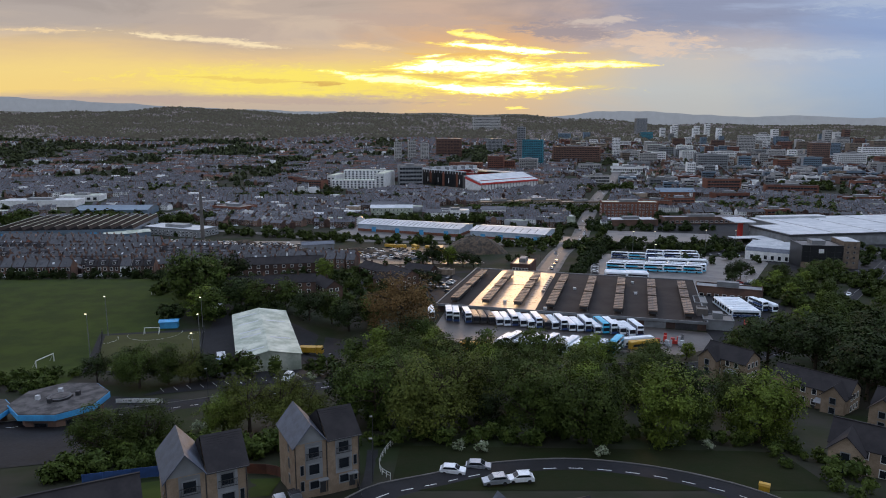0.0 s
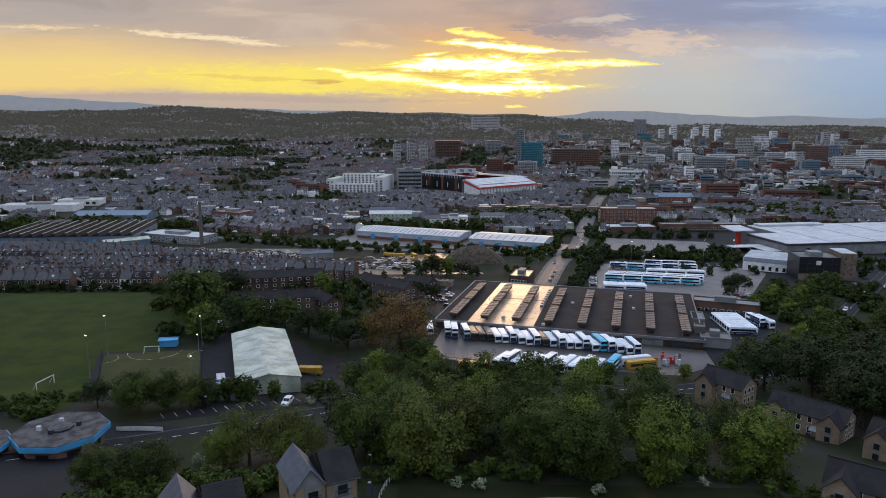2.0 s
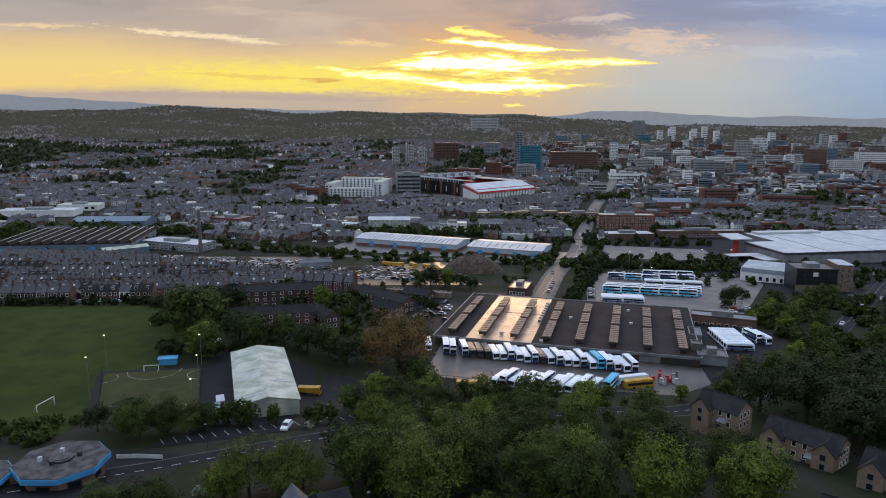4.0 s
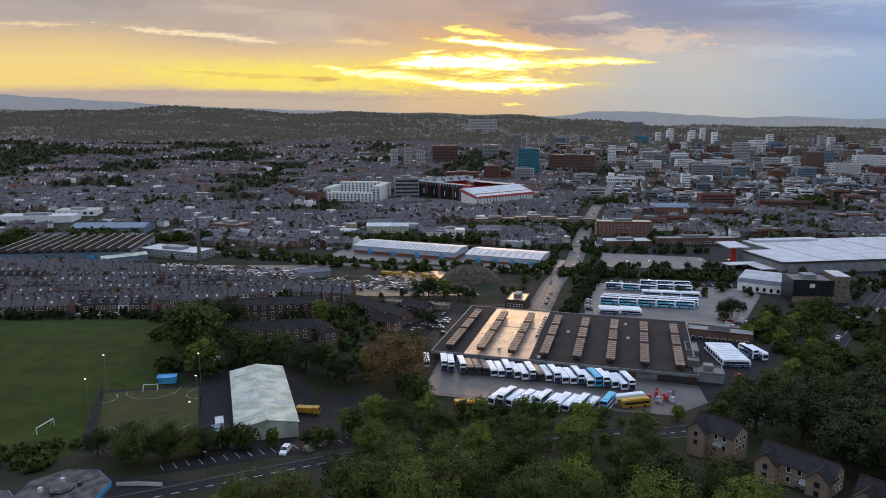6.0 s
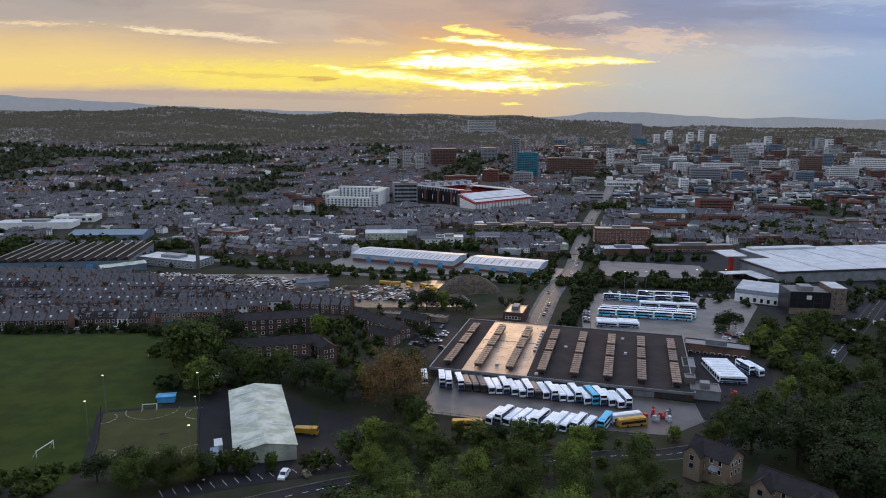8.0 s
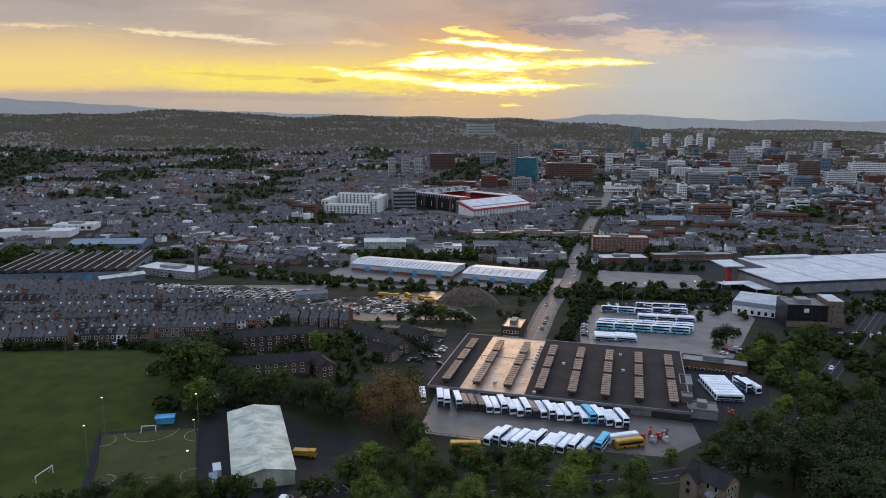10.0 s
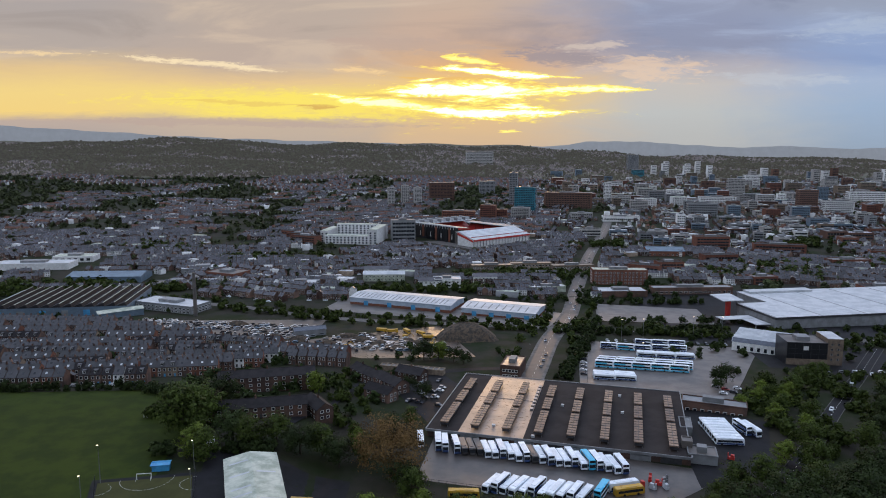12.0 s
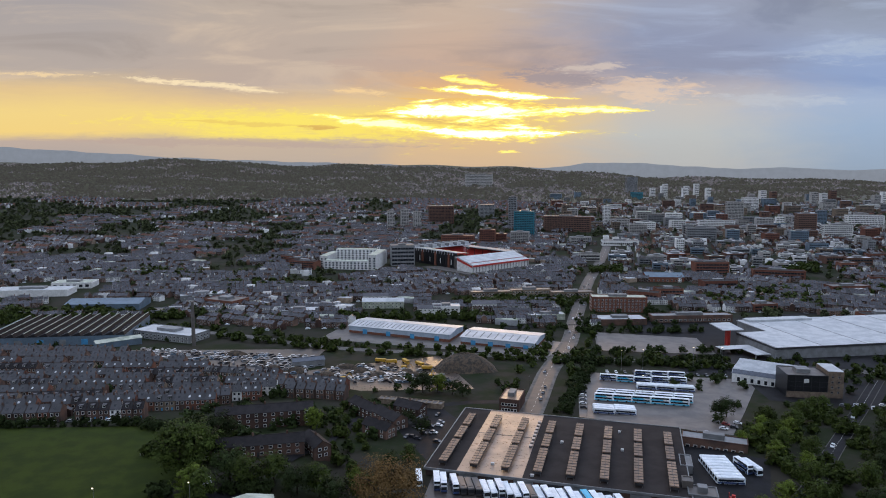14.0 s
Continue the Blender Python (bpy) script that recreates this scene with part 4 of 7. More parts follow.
# coach park, side-on rows: first and last bus of each row
for xa, ya, xb, yb, n, kinds in (
    (95.0, 373.0, 106.5, 371.5, 2, (B_WHITE,)), (95.4, 376.2, 106.9, 374.7, 2, (B_WHITE,)), (95.8, 379.4, 107.3, 377.9, 2, (B_WHITE,)), (100.4, 396.2, 141.5, 386.6, 5, (B_LIVERY,)), (102.6, 401.4, 145.4, 391.4, 5, (B_WIDE, B_WIDE, B_LIVERY)),
    (104.6, 405.4, 147.0, 395.6, 5, (B_WIDE, B_BLUE)), (132.6, 419.6, 154.8, 414.6, 3, (B_WHITE,)), (113.8, 439.8, 133.8, 432.4, 3, (B_BLUE, B_LIVERY, B_BLUE)), (145.6, 434.0, 156.6, 432.6, 2, (B_BLUE,)),
    (133.0, 422.8, 155.2, 417.8, 3, (B_WHITE,)), (139.0, 448.8, 160.0, 445.4, 3, (B_BLUE,)),
):
    for i in range(n):
        u = i / (n - 1)
        park(kinds[i % len(kinds)], xa + (xb - xa) * u, ya + (yb - ya) * u, -103 + rb.uniform(-1.5, 1.5))

# ---- the town beyond: terraces and trees past counting ----


def house_proto(w, d, h, rise, detail):
    """One terraced house as quads: walls, roof, chimney, windows. Slots: wall, slate, chimney, glass, frame."""
    mb = Mesh()
    x, y = w / 2, d / 2
    mb.quad((-x, -y, -2), (x, -y, -2), (x, -y, h), (-x, -y, h)).quad((x, y, -2), (-x, y, -2), (-x, y, h), (x, y, h))
    for s in (-1, 1):
        mb.quad((s * x, -y, -2), (s * x, y, -2), (s * x, y, h), (s * x, -y, h))
        mb.quad((s * x, -y, h), (s * x, y, h), (s * x, 0.01, h + rise), (s * x, -0.01, h + rise))
    o, k = 0.3, 0.3 * rise / y
    mb.quad((-x, -y - o, h - k), (x, -y - o, h - k), (x, 0, h + rise + 0.05), (-x, 0, h + rise + 0.05), 1)
    mb.quad((x, y + o, h - k), (-x, y + o, h - k), (-x, 0, h + rise + 0.05), (x, 0, h + rise + 0.05), 1)
    mb.box(x - 0.8, -0.35, h + rise - 0.5, x, 0.35, h + rise + 1.1, 2, bottom=False)
    if detail:
        for s in (-1, 1):
            yy = s * (y + 0.03)
            for zz, xs in ((0.9, (-0.22, 0.25)), (3.5, (-0.22, 0.25))):
                for fx in xs:
                    cx = fx * w
                    mb.quad((cx - 0.6, yy, zz), (cx + 0.6, yy, zz), (cx + 0.6, yy, zz + 1.5), (cx - 0.6, yy, zz + 1.5), 4)
                    mb.quad((cx - 0.48, yy * 1.004, zz + 0.12), (cx + 0.48, yy * 1.004, zz + 0.12), (cx + 0.48, yy * 1.004, zz + 1.38), (cx - 0.48, yy * 1.004, zz + 1.38), 3)
        mb.quad((-0.9, -y * 0.55, h + rise * 0.52), (0.3, -y * 0.55, h + rise * 0.52), (0.3, -y * 0.3, h + rise * 0.77), (-0.9, -y * 0.3, h + rise * 0.77), 3)
    return np.array(mb.v), np.array(mb.f), np.array(mb.s)


def scatter(name, label, proto, places, mats, category="houses"):
    """places: rows of x, y, turn, size. One mesh of many alike houses."""
    P = np.asarray(places, float)
    V, F, S = proto
    z = height(P[:, 0], P[:, 1])
    c, s = np.cos(P[:, 2])[:, None], np.sin(P[:, 2])[:, None]
    k = P[:, 3][:, None]
    X = P[:, 0][:, None] + k * (V[None, :, 0] * c - V[None, :, 1] * s)
    Y = P[:, 1][:, None] + k * (V[None, :, 0] * s + V[None, :, 1] * c)
    Z = z[:, None] + k * V[None, :, 2]
    allv = np.stack([X, Y, Z], -1).reshape(-1, 3)
    allf = (F[None] + (np.arange(len(P)) * len(V))[:, None, None]).reshape(-1, 4)
    return tagged(new(name, quick(name, allv, allf, np.tile(S, len(P)), *mats)), label, category, "", "stuff")


# ground kept free of scattered houses: centre x, y, half sizes, turn
KEEP = [(20, 560, 110, 75, -18), (-60, 475, 110, 55, -10), (38, 985, 88, 98, 41), (-115, 960, 66, 48, 0), (-46, 976, 24, 30, 0), (-300, 585, 90, 60, 8), (300, 545, 150, 105, 0), (235, 415, 50, 45, 0),
        (125, 400, 75, 75, -20), (-330, 690, 70, 40, 0), (-430, 780, 60, 50, 0), (185, 685, 60, 30, 0), (270, 815, 45, 30, 0), (90, 745, 95, 26, 6), (-5, 660, 60, 24, 0), (-60, 700, 40, 22, 0)]
MAIN = curve_pts(MAIN_ROAD, 12.0)
RAIL = curve_pts([(-420, 640), (-193, 592), (-73, 536), (6, 518), (90, 500), (160, 490), (420, 430)], 12.0)


def is_free(x, y):
    for cx, cy, a, b, r in KEEP:
        c, s = math.cos(radians(r)), math.sin(radians(r))
        dx, dy = x - cx, y - cy
        if abs(dx * c + dy * s) < a and abs(-dx * s + dy * c) < b:
            return False
    return min(np.min(np.hypot(MAIN[:, 0] - x, MAIN[:, 1] - y)), np.min(np.hypot(RAIL[:, 0] - x, RAIL[:, 1] - y)) + 2) > 16


def in_view(x, y, extra=60):
    return abs(x) < 0.66 * y + extra


def wooded(x, y):
    """How leafy a spot is, 0 to 1."""
    a = 0.5 + 1.0 * noise.noise(Vector((x / 210, y / 210, 3.1)))
    b = 0.5 + 0.9 * noise.noise(Vector((x / 80, y / 90, 8.7)))
    far = min(1, max(0, (y - 1300) / 1500))
    left = min(1, max(0, (-x - 80) / 600)) * min(1, max(0, (y - 950) / 600))
    town = min(1, max(0, (x - 150) / 250)) * min(1, max(0, (y - 850) / 200)) * min(1, max(0, (2300 - y) / 500))
    return 0.6 * a + 0.4 * b + 0.11 * far + 0.20 * left - 0.2 * town


rt = random.Random(11)
near_rows, mid_rows, far_rows, hill_rows, trees_mid, trees_far, woods = [], [], [], [], [], [], []
y = 610.0
while y < 4150:
    cell = 70 if y < 1500 else 110 if y < 2050 else 150
    x = -0.66 * y - 60
    while x < 0.66 * y + 60:
        cx, cy = x + cell / 2, y + cell / 2
        w = wooded(cx, cy)
        town = cx > 190 + 0.06 * (cy - 900) and 900 < cy < 2300 and cx > 0.10 * cy
        turn = round(2.6 * noise.noise(Vector((cx / 330, cy / 330, 1.0)))) * 0.45 + 0.06 * noise.noise(Vector((cx / 60, cy / 60, 4)))
        c, s = math.cos(turn), math.sin(turn)
        if w < 0.68:
            gap = 16.5 if cy < 1500 else 30 if cy < 2050 else 33
            for r in np.arange(-cell / 2 + 6, cell / 2, gap):
                u = -cell / 2
                while u < cell / 2 - 4:
                    if rt.random() < (0.25 if town else 0.95) - 0.5 * max(0, w - 0.5) - (0.12 if cy > 2050 else 0):
                        px, py = cx + u * c - r * s, cy + u * s + r * c
                        if is_free(px, py):
                            (near_rows if cy < 1050 else mid_rows if cy < 1700 else far_rows if cy < 2050 else hill_rows).append((px, py, turn + (0 if rt.random() < 0.96 else 1.57), rt.uniform(0.78, 0.92) * (1 if cy < 1700 else 1.2)))
                    u += (4.6 if rt.random() < 0.95 else 9) * (1 if cy < 2050 else 2.0)
        nt = (3.4 + 34 * max(0, w - 0.52)) * (cell / 70) ** 2 * (0.6 if town else 1.0) * (1.5 if cy > 1700 else 1.0)
        for _ in range(int(nt + rt.random())):
            px, py = x + rt.random() * cell, y + rt.random() * cell
            if is_free(px, py):
                (trees_mid if cy < 1400 else trees_far if cy < 2050 else woods).append((px, py))
        x += cell
    y += cell

T_MATS = (BRICK, SLATE, BRICK, DARK_GLASS, FRAME_W)
full, plain = house_proto(5.2, 8.4, 5.9, 2.7, True), house_proto(5.2, 8.4, 5.9, 2.7, False)
scatter("terrace_rows", "dense rows of brick terraced houses with slate roofs", full, [p for i, p in enumerate(near_rows) if i // 5 % 5], T_MATS)
scatter("rendered_terraces", "pale rendered terraced houses with slate roofs", full, [p for i, p in enumerate(near_rows) if i // 5 % 5 == 0], (RENDER_W, SLATE, BRICK, DARK_GLASS, FRAME_W))
for j, mats in enumerate(((BRICK, SLATE, BRICK, DARK_GLASS, FRAME_W), (RENDER_W, SLATE, BRICK, DARK_GLASS, FRAME_W), (SANDSTONE, TILE_RED, BRICK, DARK_GLASS, FRAME_W))):
    pick = [p for i, p in enumerate(mid_rows) if (i // 7 % 5 < 3, i // 7 % 5 == 3, i // 7 % 5 == 4)[j]]
    scatter("terrace_rows", "distant rows of houses with slate and tile roofs", full, pick, mats)
    pick = [p for i, p in enumerate(far_rows) if (i % 4 < 2, i % 4 == 2, i % 4 == 3)[j]]
    scatter("suburb_houses", "far suburban houses scattered among trees", plain, pick, mats)
far_trees("town_trees", "rounded green trees between the houses", trees_mid, [rt.uniform(2.2, 5.0) for _ in trees_mid], 21, 34, 0.26, 4, FAR_LEAF)
trees_far = [p for i, p in enumerate(trees_far) if p[1] < 1700 or i % 5 < 2]
far_trees("suburb_trees", "dark distant trees over the suburbs", trees_far, [rt.uniform(3.0, 6.0) for _ in trees_far], 22, 22, 0.34, 3)
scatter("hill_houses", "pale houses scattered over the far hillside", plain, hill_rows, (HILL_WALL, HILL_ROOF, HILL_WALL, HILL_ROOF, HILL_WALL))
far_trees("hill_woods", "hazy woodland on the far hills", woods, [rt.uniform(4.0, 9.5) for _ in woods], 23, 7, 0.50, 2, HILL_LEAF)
hedge = []
for q in RAIL:
    for _ in range(5):
        hedge.append((q[0] + rt.uniform(-6, 6), q[1] + rt.choice((-1, 1)) * rt.uniform(7, 14)))
for q in MAIN[6:24]:
    for _ in range(2):
        hedge.append((q[0] + rt.choice((-1, 1)) * rt.uniform(12, 20), q[1] + rt.uniform(-5, 5)))
for _ in range(90):
    hedge.append((rt.uniform(20, 150), 715 + rt.uniform(-8, 22)))
for _ in range(70):
    hedge.append((rt.uniform(-260, -30), 648 + rt.uniform(-6, 6)))
for _ in range(130):
    hedge.append((rt.uniform(-520, -230), 655 + rt.uniform(-12, 14)))
far_trees("railway_hedges", "scrub and hedges along the railway and roads", hedge, [rt.uniform(1.8, 3.8) for _ in hedge], 24, 40, 0.22, 4, LEAF[0])

# cars along the town's streets, past counting
street = Mesh()
for i, (px, py, turn, k) in enumerate(near_rows + mid_rows):
    if i % 3 == 0:
        c, s = math.cos(turn), math.sin(turn)
        dx, dy = rt.uniform(-2, 2), -8.6
        x, y = px + dx * c - dy * s, py + dx * s + dy * c
        if is_free(x, y):
            k0 = len(street.v)
            z = H(x, y)
            slot = rt.choice((0, 0, 1, 2))
            street.box(-2.1, -0.9, 0.2, 2.1, 0.9, 0.9, slot, None, False).box(-1.2, -0.8, 0.9, 1.6, 0.8, 1.45, 3, slot, False)
            for j in range(k0, len(street.v)):
                a, b, h = street.v[j]
                street.v[j] = (x + a * c - b * s, y + a * s + b * c, z + h)
solid("street_cars", street, [BUS_WHITE, METAL, BUS_GREY, DARK_GLASS], "cars parked along the terraced streets", "cars", "stuff")
sheds = []
for _ in range(900):
    yy = rt.uniform(620, 1700)
    xx = rt.uniform(-0.64, 0.64) * yy
    if is_free(xx, yy) and wooded(xx, yy) < 0.62:
        sheds.append((xx, yy, rt.uniform(-0.5, 0.5), 1.0))
for j, (m, w_, d_, h_) in enumerate(((WHITE_METAL, 14, 9, 5), (RENDER_W, 9, 7, 7), (OLD_SHEET, 20, 11, 5))):
    bx = Mesh().box(-w_ / 2, -d_ / 2, -2, w_ / 2, d_ / 2, h_, 0, 1, False)
    scatter("small_works", "small pale workshops and shops among the terraces", (np.array(bx.v), np.array(bx.f), np.array(bx.s)), sheds[j::6], ((SANDSTONE, RENDER_W, GREY_PANEL)[j], m), "buildings")

# ---- buildings ----
CACHE = {}


def window_data(w, h, mats, bars=1):
    key = ("win", w, h, tuple(m.name for m in mats), bars)
    if key not in CACHE:
        f = min(0.13, w * 0.09)
        mb = Mesh()
        rings = [(w / 2 + f, f, 0.03), (w / 2 + f, f, -0.09), (w / 2 - f * 0.4, -f * 0.4, -0.09), (w / 2 - f * 0.4, -f * 0.4, -0.03)]
        for hx, e, yy in rings:
            mb.v += [(-hx, yy, -e), (hx, yy, -e), (hx, yy, h + e), (-hx, yy, h + e)]
        for r in range(3):
            for i in range(4):
                j = (i + 1) % 4
                mb.f.append((4 * r + i, 4 * r + j, 4 * r + 4 + j, 4 * r + 4 + i))
                mb.s.append(1)
        mb.f.append((12, 13, 14, 15))
        mb.s.append(0)
        CACHE[key] = mb.data("window", *mats)
    return CACHE[key]


def put_windows(ob, data, w, d, floors, bays, z0, storey, sides="fl", margin=1.2, skip=()):
    """Rows of windows on the front (f), left (l), right (r) and back (b) walls."""
    for side in sides:
        span = w if side in "fb" else d
        n = bays if side in "fb" else max(1, round(bays * d / w))
        for k in range(floors):
            for i in range(n):
                if (side, k, i) in skip:
                    continue
                u = -span / 2 + margin + (span - 2 * margin) * (i + 0.5) / n
                at = {"f": (u, -d / 2 - 0.01, 0), "b": (u, d / 2 + 0.01, 180), "l": (-w / 2 - 0.01, u, -90), "r": (w / 2 + 0.01, u, 90)}[side]
                part("window", data, None, ob, at=pose(at[0], at[1], z0 + storey * k, 0, 0, at[2]))


def flat_block(name, label, category, x, y, turn, w, d, h, wall, roof, floors=0, bays=0, win=None, sides="fl", band=False, base=None, group="", plant_room=True, glow=False):
    """A flat-roofed building with parapet, windows and plant on the roof."""
    z = H(x, y) if base is None else base
    ob = thing(name, pose(x, y, z, 0, 0, turn), label, category, group)
    part("wall", Mesh().box(-w / 2, -d / 2, -5, w / 2, d / 2, h), wall, ob)
    part("roof", Mesh().box(-w / 2 + 0.3, -d / 2 + 0.3, h + 0.004, w / 2 - 0.3, d / 2 - 0.3, h + 0.25), roof, ob)
    par = Mesh()
    for x0, y0, x1, y1 in ((-w / 2 - 0.1, -d / 2 - 0.1, w / 2 + 0.1, -d / 2 + 0.3), (-w / 2 - 0.1, d / 2 - 0.3, w / 2 + 0.1, d / 2 + 0.1), (-w / 2 - 0.1, -d / 2 + 0.3, -w / 2 + 0.3, d / 2 - 0.3), (w / 2 - 0.3, -d / 2 + 0.3, w / 2 + 0.1, d / 2 - 0.3)):
        par.box(x0, y0, h + 0.002, x1, y1, h + 0.7)
    if y < 1300:
        part("parapet", par, wall, ob)
    if plant_room and y < 1450:
        part("plant_room", Mesh().box(-w * 0.18, -d * 0.2, h + 0.25, w * 0.15, d * 0.2, h + 2.6), GREY_PANEL, ob)
    if floors:
        st = h / (floors + 0.3)
        if band:
            for side in sides:
                span = w if side in "fb" else d
                key = ("band", round(span, 1), round(st, 2))
                if key not in CACHE:
                    mb = Mesh().box(-span * 0.46, -0.06, 0, span * 0.46, 0.02, st * 0.5, 0)
                    for i in range(1, max(3, int(span / 4))):
                        c = -span * 0.46 + span * 0.92 * i / max(3, int(span / 4))
                        mb.box(c - 0.15, -0.14, 0, c + 0.15, -0.062, st * 0.5, 1)
                    CACHE[key] = mb.data("window_band", DARK_GLASS, GREY_PANEL)
                if y > 1090:
                    rows = Mesh()
                    for k in range(floors):
                        n = max(4, int(span / 3.2))
                        for i in range(n):
                            c, g2, zz = -span * 0.47 + span * 0.94 * (i + 0.5) / n, span * 0.94 / n * 0.34, st * (k + 0.32)
                            rows.box(c - g2, -0.06, zz, c + g2, 0.02, zz + st * 0.48)
                    at = {"f": (0, -d / 2 - 0.01, 0), "l": (-w / 2 - 0.01, 0, -90), "r": (w / 2 + 0.01, 0, 90)}[side]
                    tagged(part("glazing", rows, DARK_GLASS, ob, at=pose(at[0], at[1], 0, 0, 0, at[2])), "", "", "", "stuff")
                    continue
                for k in range(floors):
                    at = {"f": (0, -d / 2 - 0.01, 0), "l": (-w / 2 - 0.01, 0, -90), "r": (w / 2 + 0.01, 0, 90)}[side]
                    part("window_band", CACHE[key], None, ob, at=pose(at[0], at[1], st * (k + 0.3), 0, 0, at[2]))
        else:
            put_windows(ob, window_data(win[0], win[1], (DARK_GLASS, FRAME_W)), w, d, floors, bays, st * 0.3, st, sides)
    return ob


def gable_block(name, label, category, x, y, turn, w, d, h, rise, wall, roof, floors=0, bays=0, win=(1.1, 1.4), sides="fl", base=None, chimneys=0, over=0.4, door=True, group="", thick=0.15):
    """A pitched-roof building, ridge along its length."""
    z = H(x, y) if base is None else base
    ob = thing(name, pose(x, y, z, 0, 0, turn), label, category, group)
    part("wall", Mesh().prism([(-d / 2, -4), (d / 2, -4), (d / 2, h), (0, h + rise), (-d / 2, h)], -w / 2, w / 2), wall, ob)
    k = rise / (d / 2)
    for s in (-1, 1):
        e, z0 = s * (d / 2 + over), h - over * k
        part("roof", Mesh().prism([(0, h + rise + 0.02), (e, z0 + 0.02), (e, z0 + thick + 0.02), (0, h + rise + thick + 0.02)][:: s], -w / 2 - over, w / 2 + over), roof, ob)
    part("ridge", Mesh().box(-w / 2 - over, -0.15, h + rise + thick, w / 2 + over, 0.15, h + rise + thick + 0.14), roof, ob)
    for i in range(chimneys):
        cx = -w / 2 + w * (i + 0.5) / chimneys
        part("chimney", Mesh().box(cx - 0.4, -0.35, h + rise - 0.4, cx + 0.4, 0.35, h + rise + 1.3).box(cx - 0.15, -0.15, h + rise + 1.3, cx + 0.15, 0.15, h + rise + 1.7), BRICK, ob)
    if floors:
        put_windows(ob, window_data(win[0], win[1], (DARK_GLASS, FRAME_W)), w, d, floors, bays, 0.9, h / floors, sides)
    if door:
        part("door", Mesh().box(w * 0.04, -d / 2 - 0.06, 0, w * 0.04 + 1.0, -d / 2 + 0.02, 2.05), DARK_METAL, ob)
    return ob


def town_house(x, y, turn, base, label):
    """A pair of three-storey town houses: one gable to the front, one roof along it."""
    ob = thing("town_house", pose(x, y, base, 0, 0, turn), label, "house", "town houses")
    w, d, h, r = 10.4, 9.6, 8.6, 3.0
    part("wall", Mesh().box(-w / 2, -d / 2, -4, w / 2, d / 2, h), STONE, ob)
    for yy in (-d / 2, d / 2):
        part("gable_wall", Mesh().poly([(-w / 2, yy, h), (-0.2, yy, h), (-w / 4, yy, h + r)]), GREY_PANEL, ob)
    part("gable_wall", Mesh().poly([(w / 2 - 0.01, -d / 2, h), (w / 2 - 0.01, d / 2, h), (w / 2 - 0.01, 0, h + r)]), STONE, ob)
    part("valley_wall", Mesh().poly([(-0.2, -d / 2, h), (-0.2, 0, h + r), (-0.2, d / 2, h)]), TILE_DARK, ob)
    xl, xr, xm = -w / 2 - 0.35, 0.0, -w / 4
    y0, y1 = -d / 2 - 0.5, d / 2 + 0.4
    part("roof", Mesh().quad((xl, y0, h - 0.4), (xm, y0, h + r + 0.1), (xm, y1, h + r + 0.1), (xl, y1, h - 0.4)).quad((xl, y0, h - 0.55), (xl, y0, h - 0.4), (xl, y1, h - 0.4), (xl, y1, h - 0.55)).quad((xl, y0, h - 0.55), (xm, y0, h + r - 0.08), (xm, y0, h + r + 0.1), (xl, y0, h - 0.4)), SLATE_NEAR, ob, "blue-grey slate roof")
    part("roof", Mesh().quad((xm, y0, h + r + 0.1), (xr, y0, h - 0.1), (xr, y1, h - 0.1), (xm, y1, h + r + 0.1)).quad((xm, y0, h + r - 0.08), (xr, y0, h - 0.28), (xr, y0, h - 0.1), (xm, y0, h + r + 0.1)), SLATE_NEAR, ob)
    a, b = -0.05, w / 2 + 0.35
    part("roof", Mesh().quad((a, -d / 2 - 0.35, h - 0.15), (b, -d / 2 - 0.35, h - 0.15), (b, 0, h + r + 0.05), (a, 0, h + r + 0.05)).quad((b, d / 2 + 0.3, h - 0.15), (a, d / 2 + 0.3, h - 0.15), (a, 0, h + r + 0.05), (b, 0, h + r + 0.05)), TILE_DARK, ob, "dark tiled roof")
    rows = Mesh()
    for i in range(1, 15):
        t = i / 15
        rows.box(a, -d / 2 * (1 - t) - 0.06, h - 0.1 + (r + 0.1) * t, b, -d / 2 * (1 - t), h - 0.04 + (r + 0.1) * t)
    part("tile_course", rows, TILE_DARK, ob)
    for side in (-1, 1):
        part("gutter", Mesh().box(0, side * (d / 2 + 0.42) - 0.07, h - 0.3, w / 2 + 0.3, side * (d / 2 + 0.42) + 0.07, h - 0.16), DARK_METAL, ob)
    for px in (-w / 2 + 0.1, -0.15, w / 2 - 0.12):
        part("drainpipe", Mesh().box(px - 0.06, -d / 2 - 0.14, 0, px + 0.06, -d / 2 - 0.02, h - 0.2), DARK_METAL, ob)
    yf = -d / 2
    dark = (DARK_GLASS, GREY_PANEL)
    for ux in (-2.2, 2.6):
        part("grey_panel", Mesh().box(ux - 1.35, yf - 0.05, 2.6, ux + 1.35, yf - 0.003, h - 0.1), GREY_PANEL, ob, "grey cladding panel round the windows")
        for zz in (3.3, 6.1):
            part("window", window_data(1.7, 1.7, dark, 1), None, ob, at=pose(ux, yf - 0.05, zz))
        bal = part("juliet_balcony", Mesh().box(ux - 1.3, yf - 0.35, 6.9, ux + 1.3, yf - 0.3, 6.98).box(ux - 1.3, yf - 0.35, 5.95, ux + 1.3, yf - 0.3, 6.03), DARK_METAL, ob)
        rails = Mesh()
        for i in range(14):
            rails.box(ux - 1.28 + i * 0.195, yf - 0.34, 6.03, ux - 1.25 + i * 0.195, yf - 0.31, 6.9)
        part("balustrade", rails, DARK_METAL, bal)
        part("window", window_data(1.5, 1.3, dark, 1), None, ob, at=pose(ux, yf, 0.9))
